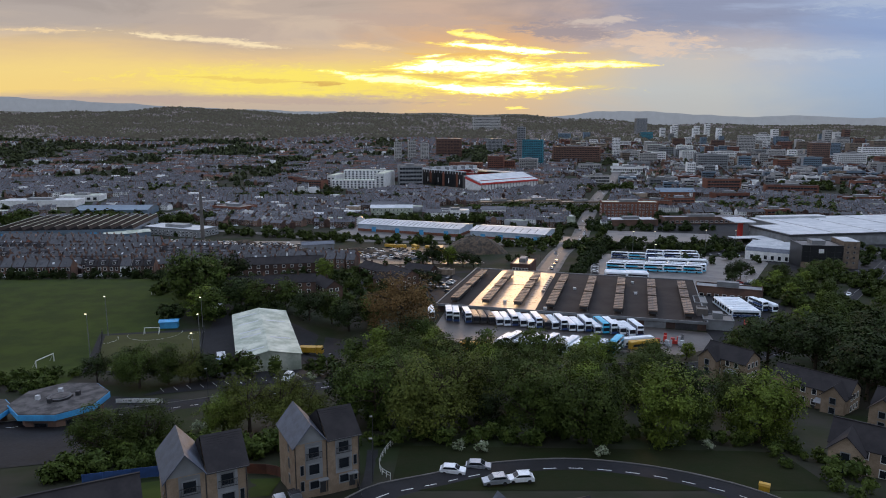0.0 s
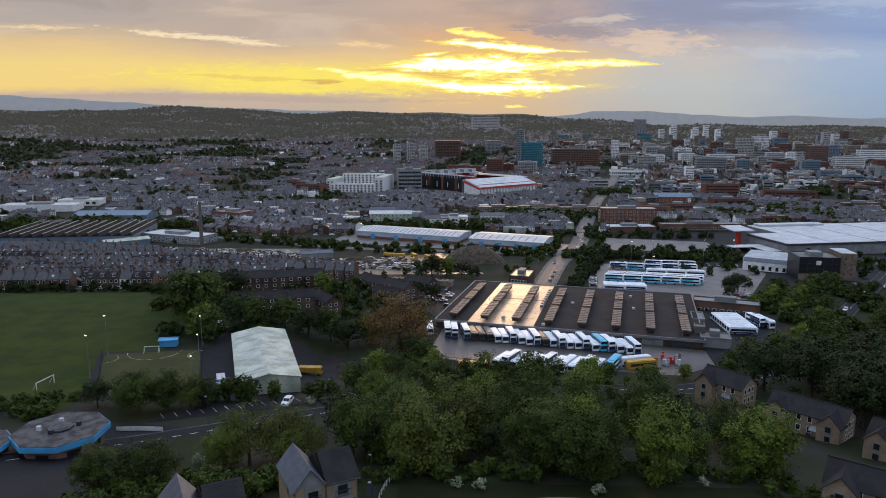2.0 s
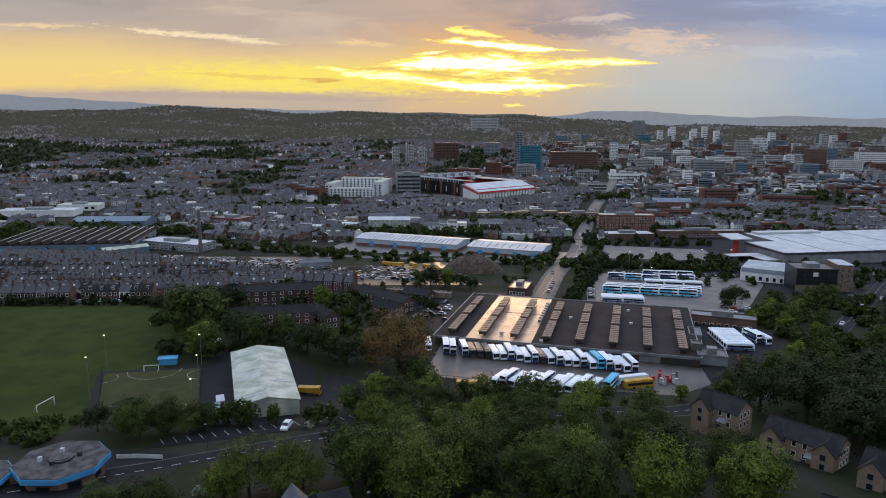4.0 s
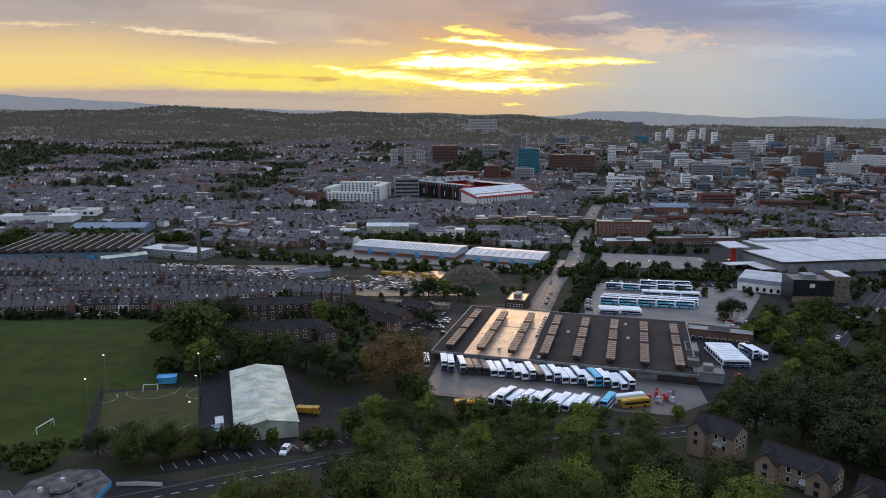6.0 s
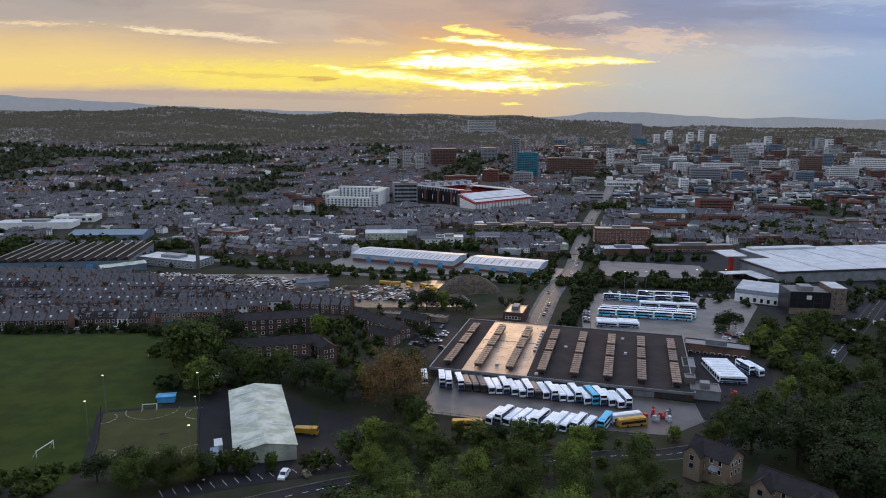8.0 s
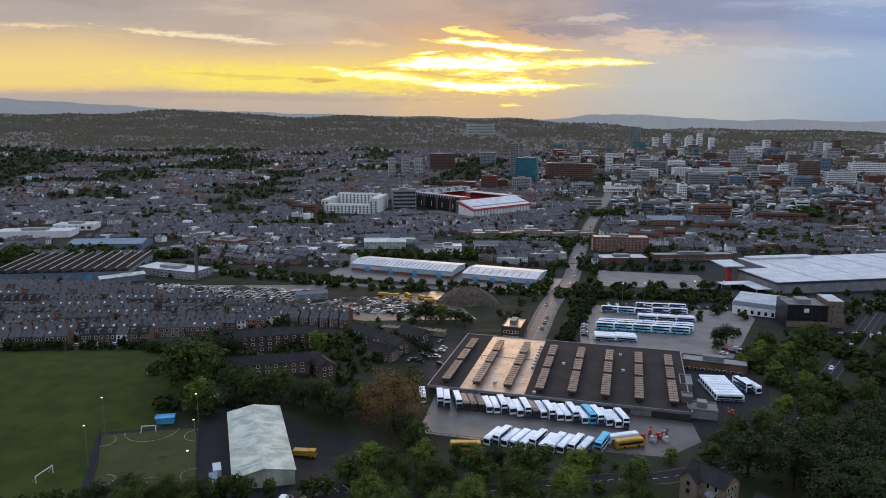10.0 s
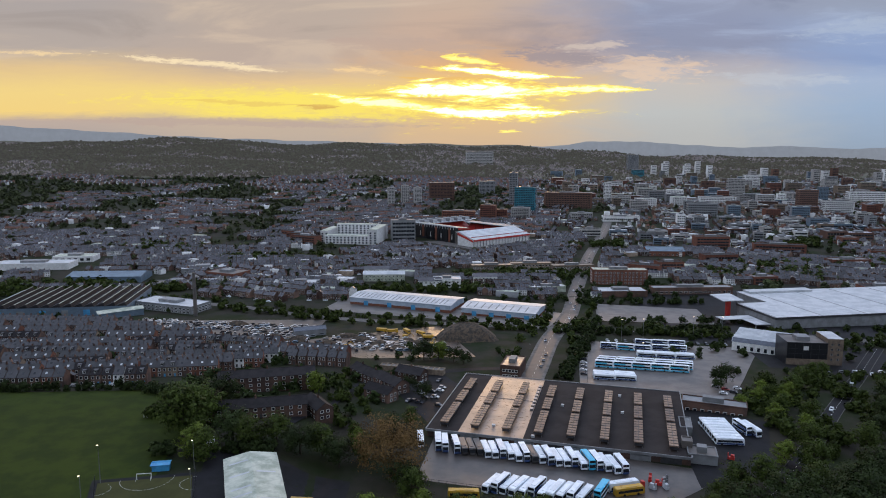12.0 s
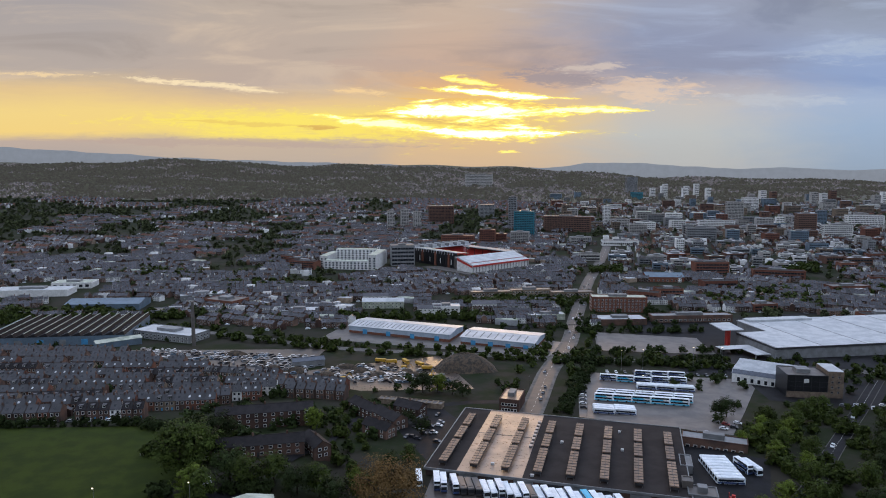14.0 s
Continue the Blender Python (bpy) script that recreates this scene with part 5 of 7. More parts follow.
        for zz in (0.9, 3.5):
            part("window", window_data(0.55, 1.6, dark, 0), None, ob, at=pose(ux + (-1.9 if ux < 0 else 1.85), yf, zz))
        door_ob = part("door", Mesh().box(ux + 1.3 - 0.5, yf - 0.07, 0, ux + 1.3 + 0.5, yf + 0.02, 2.1), DARK_METAL, ob)
        part("canopy", Mesh().box(ux + 0.5, yf - 0.9, 2.25, ux + 2.1, yf - 0.003, 2.4), GREY_PANEL, door_ob)
    for zz in (0.9, 3.6, 6.2):
        part("window", window_data(0.6, 1.6, dark, 0), None, ob, at=pose(-w / 2, -1.4, zz, 0, 0, -90))
        part("window", window_data(0.6, 1.6, dark, 0), None, ob, at=pose(w / 2, 1.2, zz, 0, 0, 90))
    return ob


town_house(-20.1, 105, 27, 27.6, "three-storey buff stone town house pair with slate roofs")
town_house(-33.4, 89.5, 27, 30.4, "three-storey buff stone town houses beside a lawn")
town_house(10.5, 65, 27, 34.0, "buff town house whose dark gable shows above the lawn")
gable_block("house", "low house with a plain dark slate roof", "house", -46, 77, 27, 17, 9, 4.2, 3.2, STONE, TILE_DARK, 1, 3, base=33.5)
HOUSES = "buff stone houses"
for x, y, turn, w, base, n in ((81, 187, -52, 12.5, 15.0, 4), (93.5, 166, -48, 18, 15.2, 6), (103.5, 146, -48, 12, 17.2, 4), (77, 110, -38, 19, 25.0, 6), (93, 98, -38, 15, 28, 4)):
    hs = gable_block("house", "two-storey buff stone house with dark slate roof", "house", x, y, turn, w, 8.2, 5.3, 2.8, STONE, TILE_DARK, 2, n, (1.0, 1.4), "flr", base, group=HOUSES)
    for cx in (-w / 2 + 2.7, w / 2 - 2.7) if w > 15 else (-w / 2 + 2.7,):
        wing = part("cross_wing", Mesh().prism([(-2.6, -4), (2.6, -4), (2.6, 5.0), (0, 7.6), (-2.6, 5.0)], -6.4, -0.5), STONE, hs, "buff stone cross gable", pose(cx, 0, 0, 0, 0, 90))
        for sd in (-1, 1):
            part("roof", Mesh().prism([(0, 7.62), (sd * 3.0, 4.62), (sd * 3.0, 4.78), (0, 7.78)][::sd], -6.8, -0.3), TILE_DARK, wing)
        for zz in (0.8, 3.2):
            part("window", window_data(1.3, 1.5, (DARK_GLASS, GREY_PANEL)), None, wing, at=pose(-6.41, 0, zz, 0, 0, -90))
    part("porch", Mesh().prism([(-6.2, 2.3), (-4.12, 2.9), (-4.12, 3.05), (-6.2, 2.45)], w * 0.1, w * 0.32), GREY_PANEL, hs, "grey lean-to porch roof")

# pub with an eight-sided flat roof
pub = thing("pub", pose(-83.5, 143.5, 20.5), "low eight-sided pub with grey flat roof and bright blue fascia", "pub")


def eight(r, z0, z1, mb, cx=0.0, cy=0.0, sx=1.0):
    p = [(cx + sx * r * math.cos(radians(22.5 + 45 * i)), cy + r * math.sin(radians(22.5 + 45 * i))) for i in range(8)]
    for i in range(8):
        (xa, ya), (xb, yb) = p[i], p[(i + 1) % 8]
        mb.quad((xa, ya, z0), (xb, yb, z0), (xb, yb, z1), (xa, ya, z1))
    mb.poly([(x, y, z1) for x, y in p])
    mb.poly([(x, y, z0) for x, y in reversed(p)])
    return mb


part("wall", eight(8.4, -3, 3.7, Mesh()), BRICK, pub)
part("fascia", eight(9.9, 3.7, 4.9, Mesh()), BLUE_PAINT, pub, "bright blue fascia board")
part("roof", eight(9.7, 4.904, 5.05, Mesh()), PUB_FELT, pub, "stained grey felt roof")
part("roof_lantern", eight(2.6, 5.05, 5.5, Mesh()), DARK_METAL, pub, "dark low roof lantern")
part("lantern_cap", eight(1.9, 5.504, 5.62, Mesh()), PUB_FELT, pub)
for x, y in ((-1.5, 3.2), (3.2, 1.6), (-4.2, -1.0), (-0.6, -2.8)):
    part("roof_vent", Mesh().box(x - 0.4, y - 0.4, 5.05, x + 0.4, y + 0.4, 6.0), WHITE_METAL if x < -1 else DARK_METAL, pub)
part("side_wing", eight(6.0, -3, 3.4, Mesh(), -15, -6), BRICK, pub)
part("side_fascia", eight(7.2, 3.404, 4.4, Mesh(), -15, -6), BLUE_PAINT, pub)
part("side_roof", eight(7.0, 4.404, 4.5, Mesh(), -15, -6), PUB_FELT, pub)
for i in range(8):
    a = radians(45 * i)
    part("window", window_data(2.6, 1.6, (DARK_GLASS, DARK_METAL), 2), None, pub, at=pose(7.78 * math.cos(a), 7.78 * math.sin(a), 1.0, 0, 0, 45 * i + 90))

# pale sheeted shed
shed = thing("industrial_shed", pose(-58.1, 217.3, 12.8, 0, 0, 18), "long pale green-white sheeted shed, roof streaked with age", "shed")
sw, sl, sh, sr = 18.0, 50, 5.0, 1.7
part("wall", Mesh().prism([(-sw / 2, -4), (sw / 2, -4), (sw / 2, sh), (0, sh + sr), (-sw / 2, sh)], -sl / 2, sl / 2), OLD_SHEET, shed).matrix_basis = pose(0, 0, 0, 0, 0, 90)
for s in (-1, 1):
    slope = part("roof", Mesh().prism([(0, sh + sr + 0.03), (s * (sw / 2 + 0.4), sh - 0.05), (s * (sw / 2 + 0.4), sh + 0.1), (0, sh + sr + 0.18)][::s], -sl / 2 - 0.4, sl / 2 + 0.4), OLD_SHEET, shed)
    slope.matrix_basis = pose(0, 0, 0, 0, 0, 90)
    for i in range(9):
        if (i * 7 + s) % 4 == 1 or (s > 0 and i in (3, 4, 6)):
            u = -sl / 2 + 4 + i * 4.9
            pane = Mesh().quad((u, s * 1.2, sh + sr - 0.015), (u + 1.0, s * 1.2, sh + sr - 0.015), (u + 1.0, s * 7.6, sh + sr - 1.225), (u, s * 7.6, sh + sr - 1.225))
            for k, (a, b, c) in enumerate(pane.v):
                pane.v[k] = (a, b, c + 0.03)
            part("roof_sheet", pane, WHITE_METAL, shed, "paler translucent roof sheet", pose(0, 0, 0.0, 0, 0, 90))
part("ridge_cap", Mesh().box(-sl / 2, -0.3, sh + sr + 0.15, sl / 2, 0.3, sh + sr + 0.28), OLD_SHEET, shed).matrix_basis = pose(0, 0, 0, 0, 0, 90)
for i, x in enumerate((-12.2, -12.5, -12.0)):
    solid("container", Mesh().box(-1.2, -2.6, 0, 1.2, 2.6, 2.5).box(-1.25, -2.65, 2.504, 1.25, 2.65, 2.6), (WHITE_METAL, BLUE_PANEL, OLD_SHEET)[i], "small storage container beside the shed", "container", at=pose(-64.6 + i * 1.3 - 3, 203 - i * 7.5, H(-64, 200 - i * 7) + 0.1, 0, 0, 20))

# depot neighbours
flat_block("depot_office", "long low red-brown brick workshop with flat grey roof", "building", 134, 318, -22, 29, 9, 5.2, BRICK, GREY_PANEL, 1, 8, (1.6, 1.2), "f", base=4.0)
flat_block("fuel_canopy", "grey flat canopy beside the depot", "canopy", 107, 262, -15.6, 11, 9, 3.6, GREY_PANEL, CONCRETE, base=6.2)
flat_block("store_hut", "pale concrete store hut", "hut", 103, 268, -15.6, 4, 5, 5.8, CONCRETE, CONCRETE, base=6.2, plant_room=False)
flat_block("cycle_shelter", "grey ribbed shelter roof", "shelter", 111, 292, -15.6, 5, 12, 3.2, GREY_PANEL, GREY_PANEL, base=6.2, plant_room=False)
flat_block("road_office", "two-storey flat-roofed brick office by the main road", "office", 45.5, 385, -17, 11, 20, 7.0, BRICK, ROOF_WET_SUNSET, 2, 5, (1.5, 1.3), "fl", base=1.2)
for i in range(12):
    flat_block("garage", "small lock-up garage with pale door", "garage", -29 + i * 3.05, 393 - i * 0.9, -16, 3, 5.5, 2.5, SANDSTONE, CONCRETE, group="lock-up garages", plant_room=False)

# brick council flats near the field
for x, y, turn, w, d, h, fl in ((-82, 334, 12, 46, 9, 8.2, 3), (-78, 296, 12, 44, 9, 5.4, 2), (-52, 304, -58, 16, 8, 5.4, 2), (-35, 370, -52, 26, 9, 5.6, 2), (-22, 352, -52, 20, 9, 5.6, 2), (-12, 372, -30, 16, 9, 5.4, 2), (-26, 336, -38, 16, 8, 5, 2)):
    gable_block("council_flats", "dark brick block of flats with a dark brown tiled roof", "flats", x, y, turn, w, d, h, 2.6, BRICK, TILE_DARK, fl, max(3, int(w / 4)), (1.3, 1.2), "fr", chimneys=max(1, int(w / 12)), group="brick flats")

# two sheeted warehouses behind the railway
for x, y, turn, w, d, n in ((-24, 594, -21.5, 93, 34, 22), (57, 560.5, -21.5, 61, 36, 9)):
    wh = gable_block("warehouse", "long white-roofed warehouse with pale blue walls", "warehouse", x, y, turn, w, d, 6.4, 1.8, PALE_BLUE, WHITE_METAL, base=-6.0, over=0.8, door=False, group="railway warehouses")
    part("brick_plinth", Mesh().box(-w / 2 - 0.05, -d / 2 - 0.08, -2, w / 2 + 0.05, -d / 2 - 0.004, 2.4), BRICK_RED, wh)
    part("brick_plinth", Mesh().box(w / 2 + 0.004, -d / 2, -2, w / 2 + 0.08, d / 2, 2.4), BRICK_RED, wh)
    for i in range(4):
        u = -w / 2 + w * (i + 0.6) / 4.2
        part("loading_door", Mesh().box(u, -d / 2 - 0.14, 0, u + 4, -d / 2 - 0.09, 4.2), BLUE_PAINT, wh)
    for i in range(n):
        u = -w / 2 + 3 + (w - 6) * i / n
        za, zb = 6.4 + 1.8 * 2 / (d / 2) + 0.2, 6.4 + 1.8 * (d / 2 - 3) / (d / 2) + 0.2
        part("roof_light", Mesh().quad((u, -d / 2 + 2, za), (u + 1.0, -d / 2 + 2, za), (u + 1.0, -3, zb), (u, -3, zb)), GREY_PANEL, wh)

# saw-tooth factory, its neighbours and the chimney
fac = thing("sawtooth_factory", pose(-306, 585, -5, 0, 0, 8), "old saw-tooth roofed factory with blue-grey walls", "factory")
part("wall", Mesh().box(-57, -38, -4, 52, 38, 7), BLUE_PANEL, fac)
for i in range(13):
    u = -56 + i * 8.3
    part("roof", Mesh().poly([(u, -38.3, 7), (u + 8.2, -38.3, 7), (u + 7.2, -38.3, 10)]).quad((u, -38.3, 7.01), (u + 7.2, -38.3, 10), (u + 7.2, 38.3, 10), (u, 38.3, 7.01)), TILE_DARK, fac)
    part("ridge_cap", Mesh().box(u + 6.9, -38.4, 10.004, u + 7.5, 38.4, 10.25), OLD_SHEET, fac)
    part("north_light", Mesh().quad((u + 7.2, -38.3, 10), (u + 8.2, -38.3, 7.01), (u + 8.2, 38.3, 7.01), (u + 7.2, 38.3, 10)), TILE_DARK, fac)
    if i % 2:
        part("shutter", Mesh().box(u, -38.2, 0, u + 5, -38.01, 4.5), BLUE_PAINT if i % 4 == 1 else GREY_PANEL, fac)
flat_block("works_office", "white-banded low works office with flat pale roof", "office", -221, 578, -22, 60, 24, 6.0, GREY_PANEL, WHITE_METAL, 2, 14, (2.2, 1.2), "fr", base=-6)
gable_block("works_shed", "long narrow blue-grey shed", "shed", -252, 548, 38, 34, 9, 5, 1.6, BLUE_PANEL, OLD_SHEET, door=False)
solid("chimney_mast", Mesh().tube([(0, 0, -2), (0, 0, 18), (0, 0, 36)], [1.6, 1.4, 1.15], 14), CONCRETE, "tall plain concrete chimney", "chimney", at=pose(-192, 549, -5.6))
gable_block("warehouse", "green-grey metal-roofed industrial depot", "warehouse", -331, 702, 4, 72, 34, 6, 3, BLUE_PANEL, BLUE_PANEL, door=False)
flat_block("car_showroom", "pale flat-roofed store with lit yellow front", "shop", -418, 806, 6, 44, 24, 6, RENDER_W, OLD_SHEET, 1, 6, (4, 3), "f")
flat_block("retail_shed", "white flat-roofed retail shed", "shop", -440, 762, 6, 78, 26, 6.5, RENDER_W, WHITE_METAL)
for x, y, t, w, d, h in ((-250, 745, 20, 46, 22, 5), (-212, 705, -25, 36, 26, 8), (-130, 668, 4, 34, 18, 5), (-250, 668, 8, 44, 15, 5), (-105, 690, -15, 50, 14, 5)):
    flat_block("works_unit", "low works unit with a pale flat roof", "building", x, y, t, w, d, h, BRICK_RED if h > 6 else GREY_PANEL, WHITE_METAL if w % 4 else CONCRETE, 2 if h > 6 else 1, 8, (1.6, 1.4), "f")
for x, y, t, w, d in ((-52, 702, 2, 42, 14), (-62, 728, 5, 26, 12), (50, 690, 2, 24, 14), (-5, 668, 3, 22, 12)):
    gable_block("corner_building", "pale-fronted street building with pitched roof", "building", x, y, t, w, d, 7, 2.5, RENDER_W if w < 30 else OLD_SHEET, WHITE_METAL if w > 30 else SLATE, 2, int(w / 4))
flat_block("white_hall", "white two-storey hall with stepped flat roof", "hall", 12, 672, 2, 26, 16, 8, RENDER_W, WHITE_METAL, 2, 6, (2, 1.5), "f")
for i in range(3):
    flat_block("school_block", "long low school block with flat grey roof", "school", 62 + i * 44, 752 + (i % 2) * 12, 6, 46, 13, 6.5, SANDSTONE, CONCRETE, 2, 12, (2.2, 1.3), "f")

# ---- stadium ----
BLACK_CLAD = mat("black_glass_cladding", (0.010, 0.011, 0.013), (0.014, 0.015, 0.018), 0.35, 4.0, 2.0, 0.0)
stad = thing("football_stadium", pose(50, 902, 0.4, 0, 0, 41), "football stadium with black stands round a pitch, white south roof", "stadium")
part("pitch", Mesh().box(37, 34, -3, 109, 133, 0.3), GRASS, stad)
part("apron", Mesh().box(-14, -8, -3, 140, 33.9, 0.05).box(-14, 34, -3, 8.9, 150, 0.05), PAVING, stad, "grey paved apron round the stands")
# south stand: white roof falling outward, red trim, red and white ends
south = part("stand", Mesh().prism([(0, -3), (27, -3), (27, 3), (4, 12), (0, 8.6)], 0, 108), RENDER_W, stad, "white-roofed stand with red trim")
part("roof", Mesh().prism([(-1, 8.8), (29, 17.6), (33, 16.6), (33, 17.4), (29, 18.5), (-1, 9.7)], -0.6, 108.6), WHITE_METAL, south)
part("red_trim", Mesh().box(-0.7, -1.4, 7.4, 108.7, -1.02, 9.8), RED_PAINT, south)
part("seating_bank", Mesh().prism([(5, 12.3), (27.2, 3.2), (27.2, 3.6), (5, 12.7)], 1, 107), RED_PAINT, south, "rows of red seats")
for ex in (-0.9, 108.65):
    part("end_wall", Mesh().prism([(0, -3), (30, -3), (30, 17.4), (0, 8.8)], ex, ex + 0.25), RENDER_W, south)
part("end_stripe", Mesh().prism([(0, 6.2), (30, 13.6), (30, 17.2), (0, 8.6)], -1.1, -0.92), RED_PAINT, south, "red band on the white stand end")
for i in range(19):
    part("wall_rib", Mesh().box(i * 5.9, -0.6, -2, i * 5.9 + 0.5, -0.02, 7.4), GREY_PANEL, south)
# west stand: black street front with white fins and a flat edge beam
west = part("stand", Mesh().box(9, 43, -3, 12, 136, 21).prism([(43, -3), (136, -3), (136, 3), (43, 3)], 12.01, 36), BLACK_CLAD, stad, "tall black street front with white fins and red banners")
part("rake", Mesh().poly([(12.02, 43, 19), (36, 43, 3), (36, 136, 3), (12.02, 136, 19)]), RED_PAINT, west, "steep bank of red seats")
part("roof", Mesh().box(8.4, 42.5, 21.004, 12.6, 136.5, 21.9), WHITE_METAL, west)
canopy = Mesh()
canopy.poly([(12.62, 42.5, 21.5), (33, 42.5, 19.6), (33, 136.5, 19.6), (12.62, 136.5, 21.5)]).poly([(12.62, 136.5, 21.0), (33, 136.5, 19.1), (33, 42.5, 19.1), (12.62, 42.5, 21.0)])
canopy.quad((33, 42.5, 19.1), (33, 136.5, 19.1), (33, 136.5, 19.6), (33, 42.5, 19.6)).quad((12.62, 42.5, 21.0), (33, 42.5, 19.1), (33, 42.5, 19.6), (12.62, 42.5, 21.5))
part("canopy", canopy, OLD_SHEET, west)
for i in range(17):
    yy = 44 + i * 5.6
    part("wall_panel", Mesh().box(8.35, yy, 0.5 if i % 4 else 3.5, 8.98, yy + 3.9, 19.4), BRICK_RED if i % 5 == 2 else BLACK_CLAD, west)
    part("roof_frame", Mesh().box(8.1, yy + 4.4, 17.5, 12.6, yy + 4.9, 22.6), WHITE_METAL, west)
    if i % 4 == 1:
        part("banner", Mesh().box(8.2, yy + 1.2, 4.5, 8.33, yy + 2.6, 11.5), FRAME_W, west, "narrow white banner")
part("corner_wall", Mesh().prism([(35, -3), (42.4, -3), (42.4, 17), (35, 12)], 6, 30), CONCRETE, west, "pale grey corner wall")
# far stands with lattice roof frames
north = part("stand", Mesh().prism([(136.6, -3), (162, -3), (162, 18), (158, 18), (136.6, 3)], 16, 128), BRICK_RED, stad, "far stand under a white lattice roof")
part("roof", Mesh().prism([(139, 16.4), (163, 19.4), (163, 20.1), (139, 17.1)], 15, 129), WHITE_METAL, north)
for i in range(14):
    part("roof_frame", Mesh().box(16 + i * 8.3, 139, 17.3, 16.6 + i * 8.3, 163, 22.4), WHITE_METAL if i % 2 else GREY_PANEL, north)
part("seating_bank", Mesh().prism([(136.5, 3.2), (157.8, 18.1), (157.8, 18.5), (136.5, 3.6)], 17, 127), RED_PAINT, north, "rows of red seats")
east = part("stand", Mesh().box(124, 34, -3, 127, 136, 13.5), BLACK_CLAD, stad, "dark end stand with pale roof edge")
part("rake", Mesh().poly([(110, 34, 2), (124, 34, 12), (124, 136, 12), (110, 136, 2)]), RED_PAINT, east)
part("roof", Mesh().box(111, 33, 15.4, 128.5, 137, 16.0), GREY_PANEL, east)
part("roof_edge", Mesh().box(110.6, 33, 15.2, 110.98, 137, 16.3), WHITE_METAL, east)
for i in range(6):
    part("post", Mesh().box(111.2, 40 + i * 18, 0, 111.7, 40.5 + i * 18, 15.3), DARK_METAL, east)
flat_block("stadium_office", "dark glass and brick office block beside the stadium", "office", -46, 976, 8, 33, 24, 28, GREY_PANEL, CONCRETE, 5, 8, None, "fr", True)

# white and blue hotel block round a court
hot = thing("apartment_block", pose(-108, 955, 0.6, 0, 0, -8), "white rendered apartment block with blue panels round a court", "flats")
for k, (x0, y0, x1, y1, h, lab) in enumerate(((-38, -26, 22, -14, 11.5, "lower white wing"), (-48, -13.9, -37, 40, 16, "white side wing"), (22.1, -26, 34, 40, 20, "white side wing"), (-36.9, 29, 22, 40, 21, "white back wing"))):
    wing = part("wing", Mesh().box(x0, y0, -4, x1, y1, h), RENDER_W, hot, lab)
    part("roof", Mesh().box(x0 + 0.4, y0 + 0.4, h + 0.004, x1 - 0.4, y1 - 0.4, h + 0.4), OLD_SHEET, wing)
    data = window_data(2.2, 1.9, (DARK_GLASS, BLUE_PANEL), 1)
    n, fl = max(2, int((x1 - x0) / 5)), int(h / 3.4)
    for r in range(fl):
        for i in range(n):
            part("window", data, None, wing, at=pose(x0 + (x1 - x0) * (i + 0.5) / n, y0 - 0.01, 1.2 + r * 3.3))
        for i in range(max(2, int((y1 - y0) / 7))):
            if x0 < -40:
                part("window", data, None, wing, at=pose(x0 - 0.01, y0 + (y1 - y0) * (i + 0.5) / max(2, int((y1 - y0) / 7)), 1.2 + r * 3.3, 0, 0, -90))
for x, y, w in ((-205, 985, 22), (-190, 962, 30), (-176, 940, 40)):
    flat_block("mill_building", "old red brick mill building", "mill", x, y, -25, w, 16, 10, BRICK_RED, TILE_DARK, 3, 6, None, "fl", True)

# ---- towers and city blocks ----
TEAL = mat("teal_glass", (0.03, 0.20, 0.26), (0.02, 0.13, 0.18), 0.25, 6.0, 1.0, 0.0)
CONC_L = mat("pale_concrete", (0.42, 0.41, 0.39), (0.32, 0.31, 0.30), 0.85, 5.0, 1.0, 0.1, spread=0.2)
BROWN = mat("brown_cladding", (0.15, 0.085, 0.065), (0.11, 0.065, 0.05), 0.8, 6.0, 1.0, 0.1, spread=0.2)
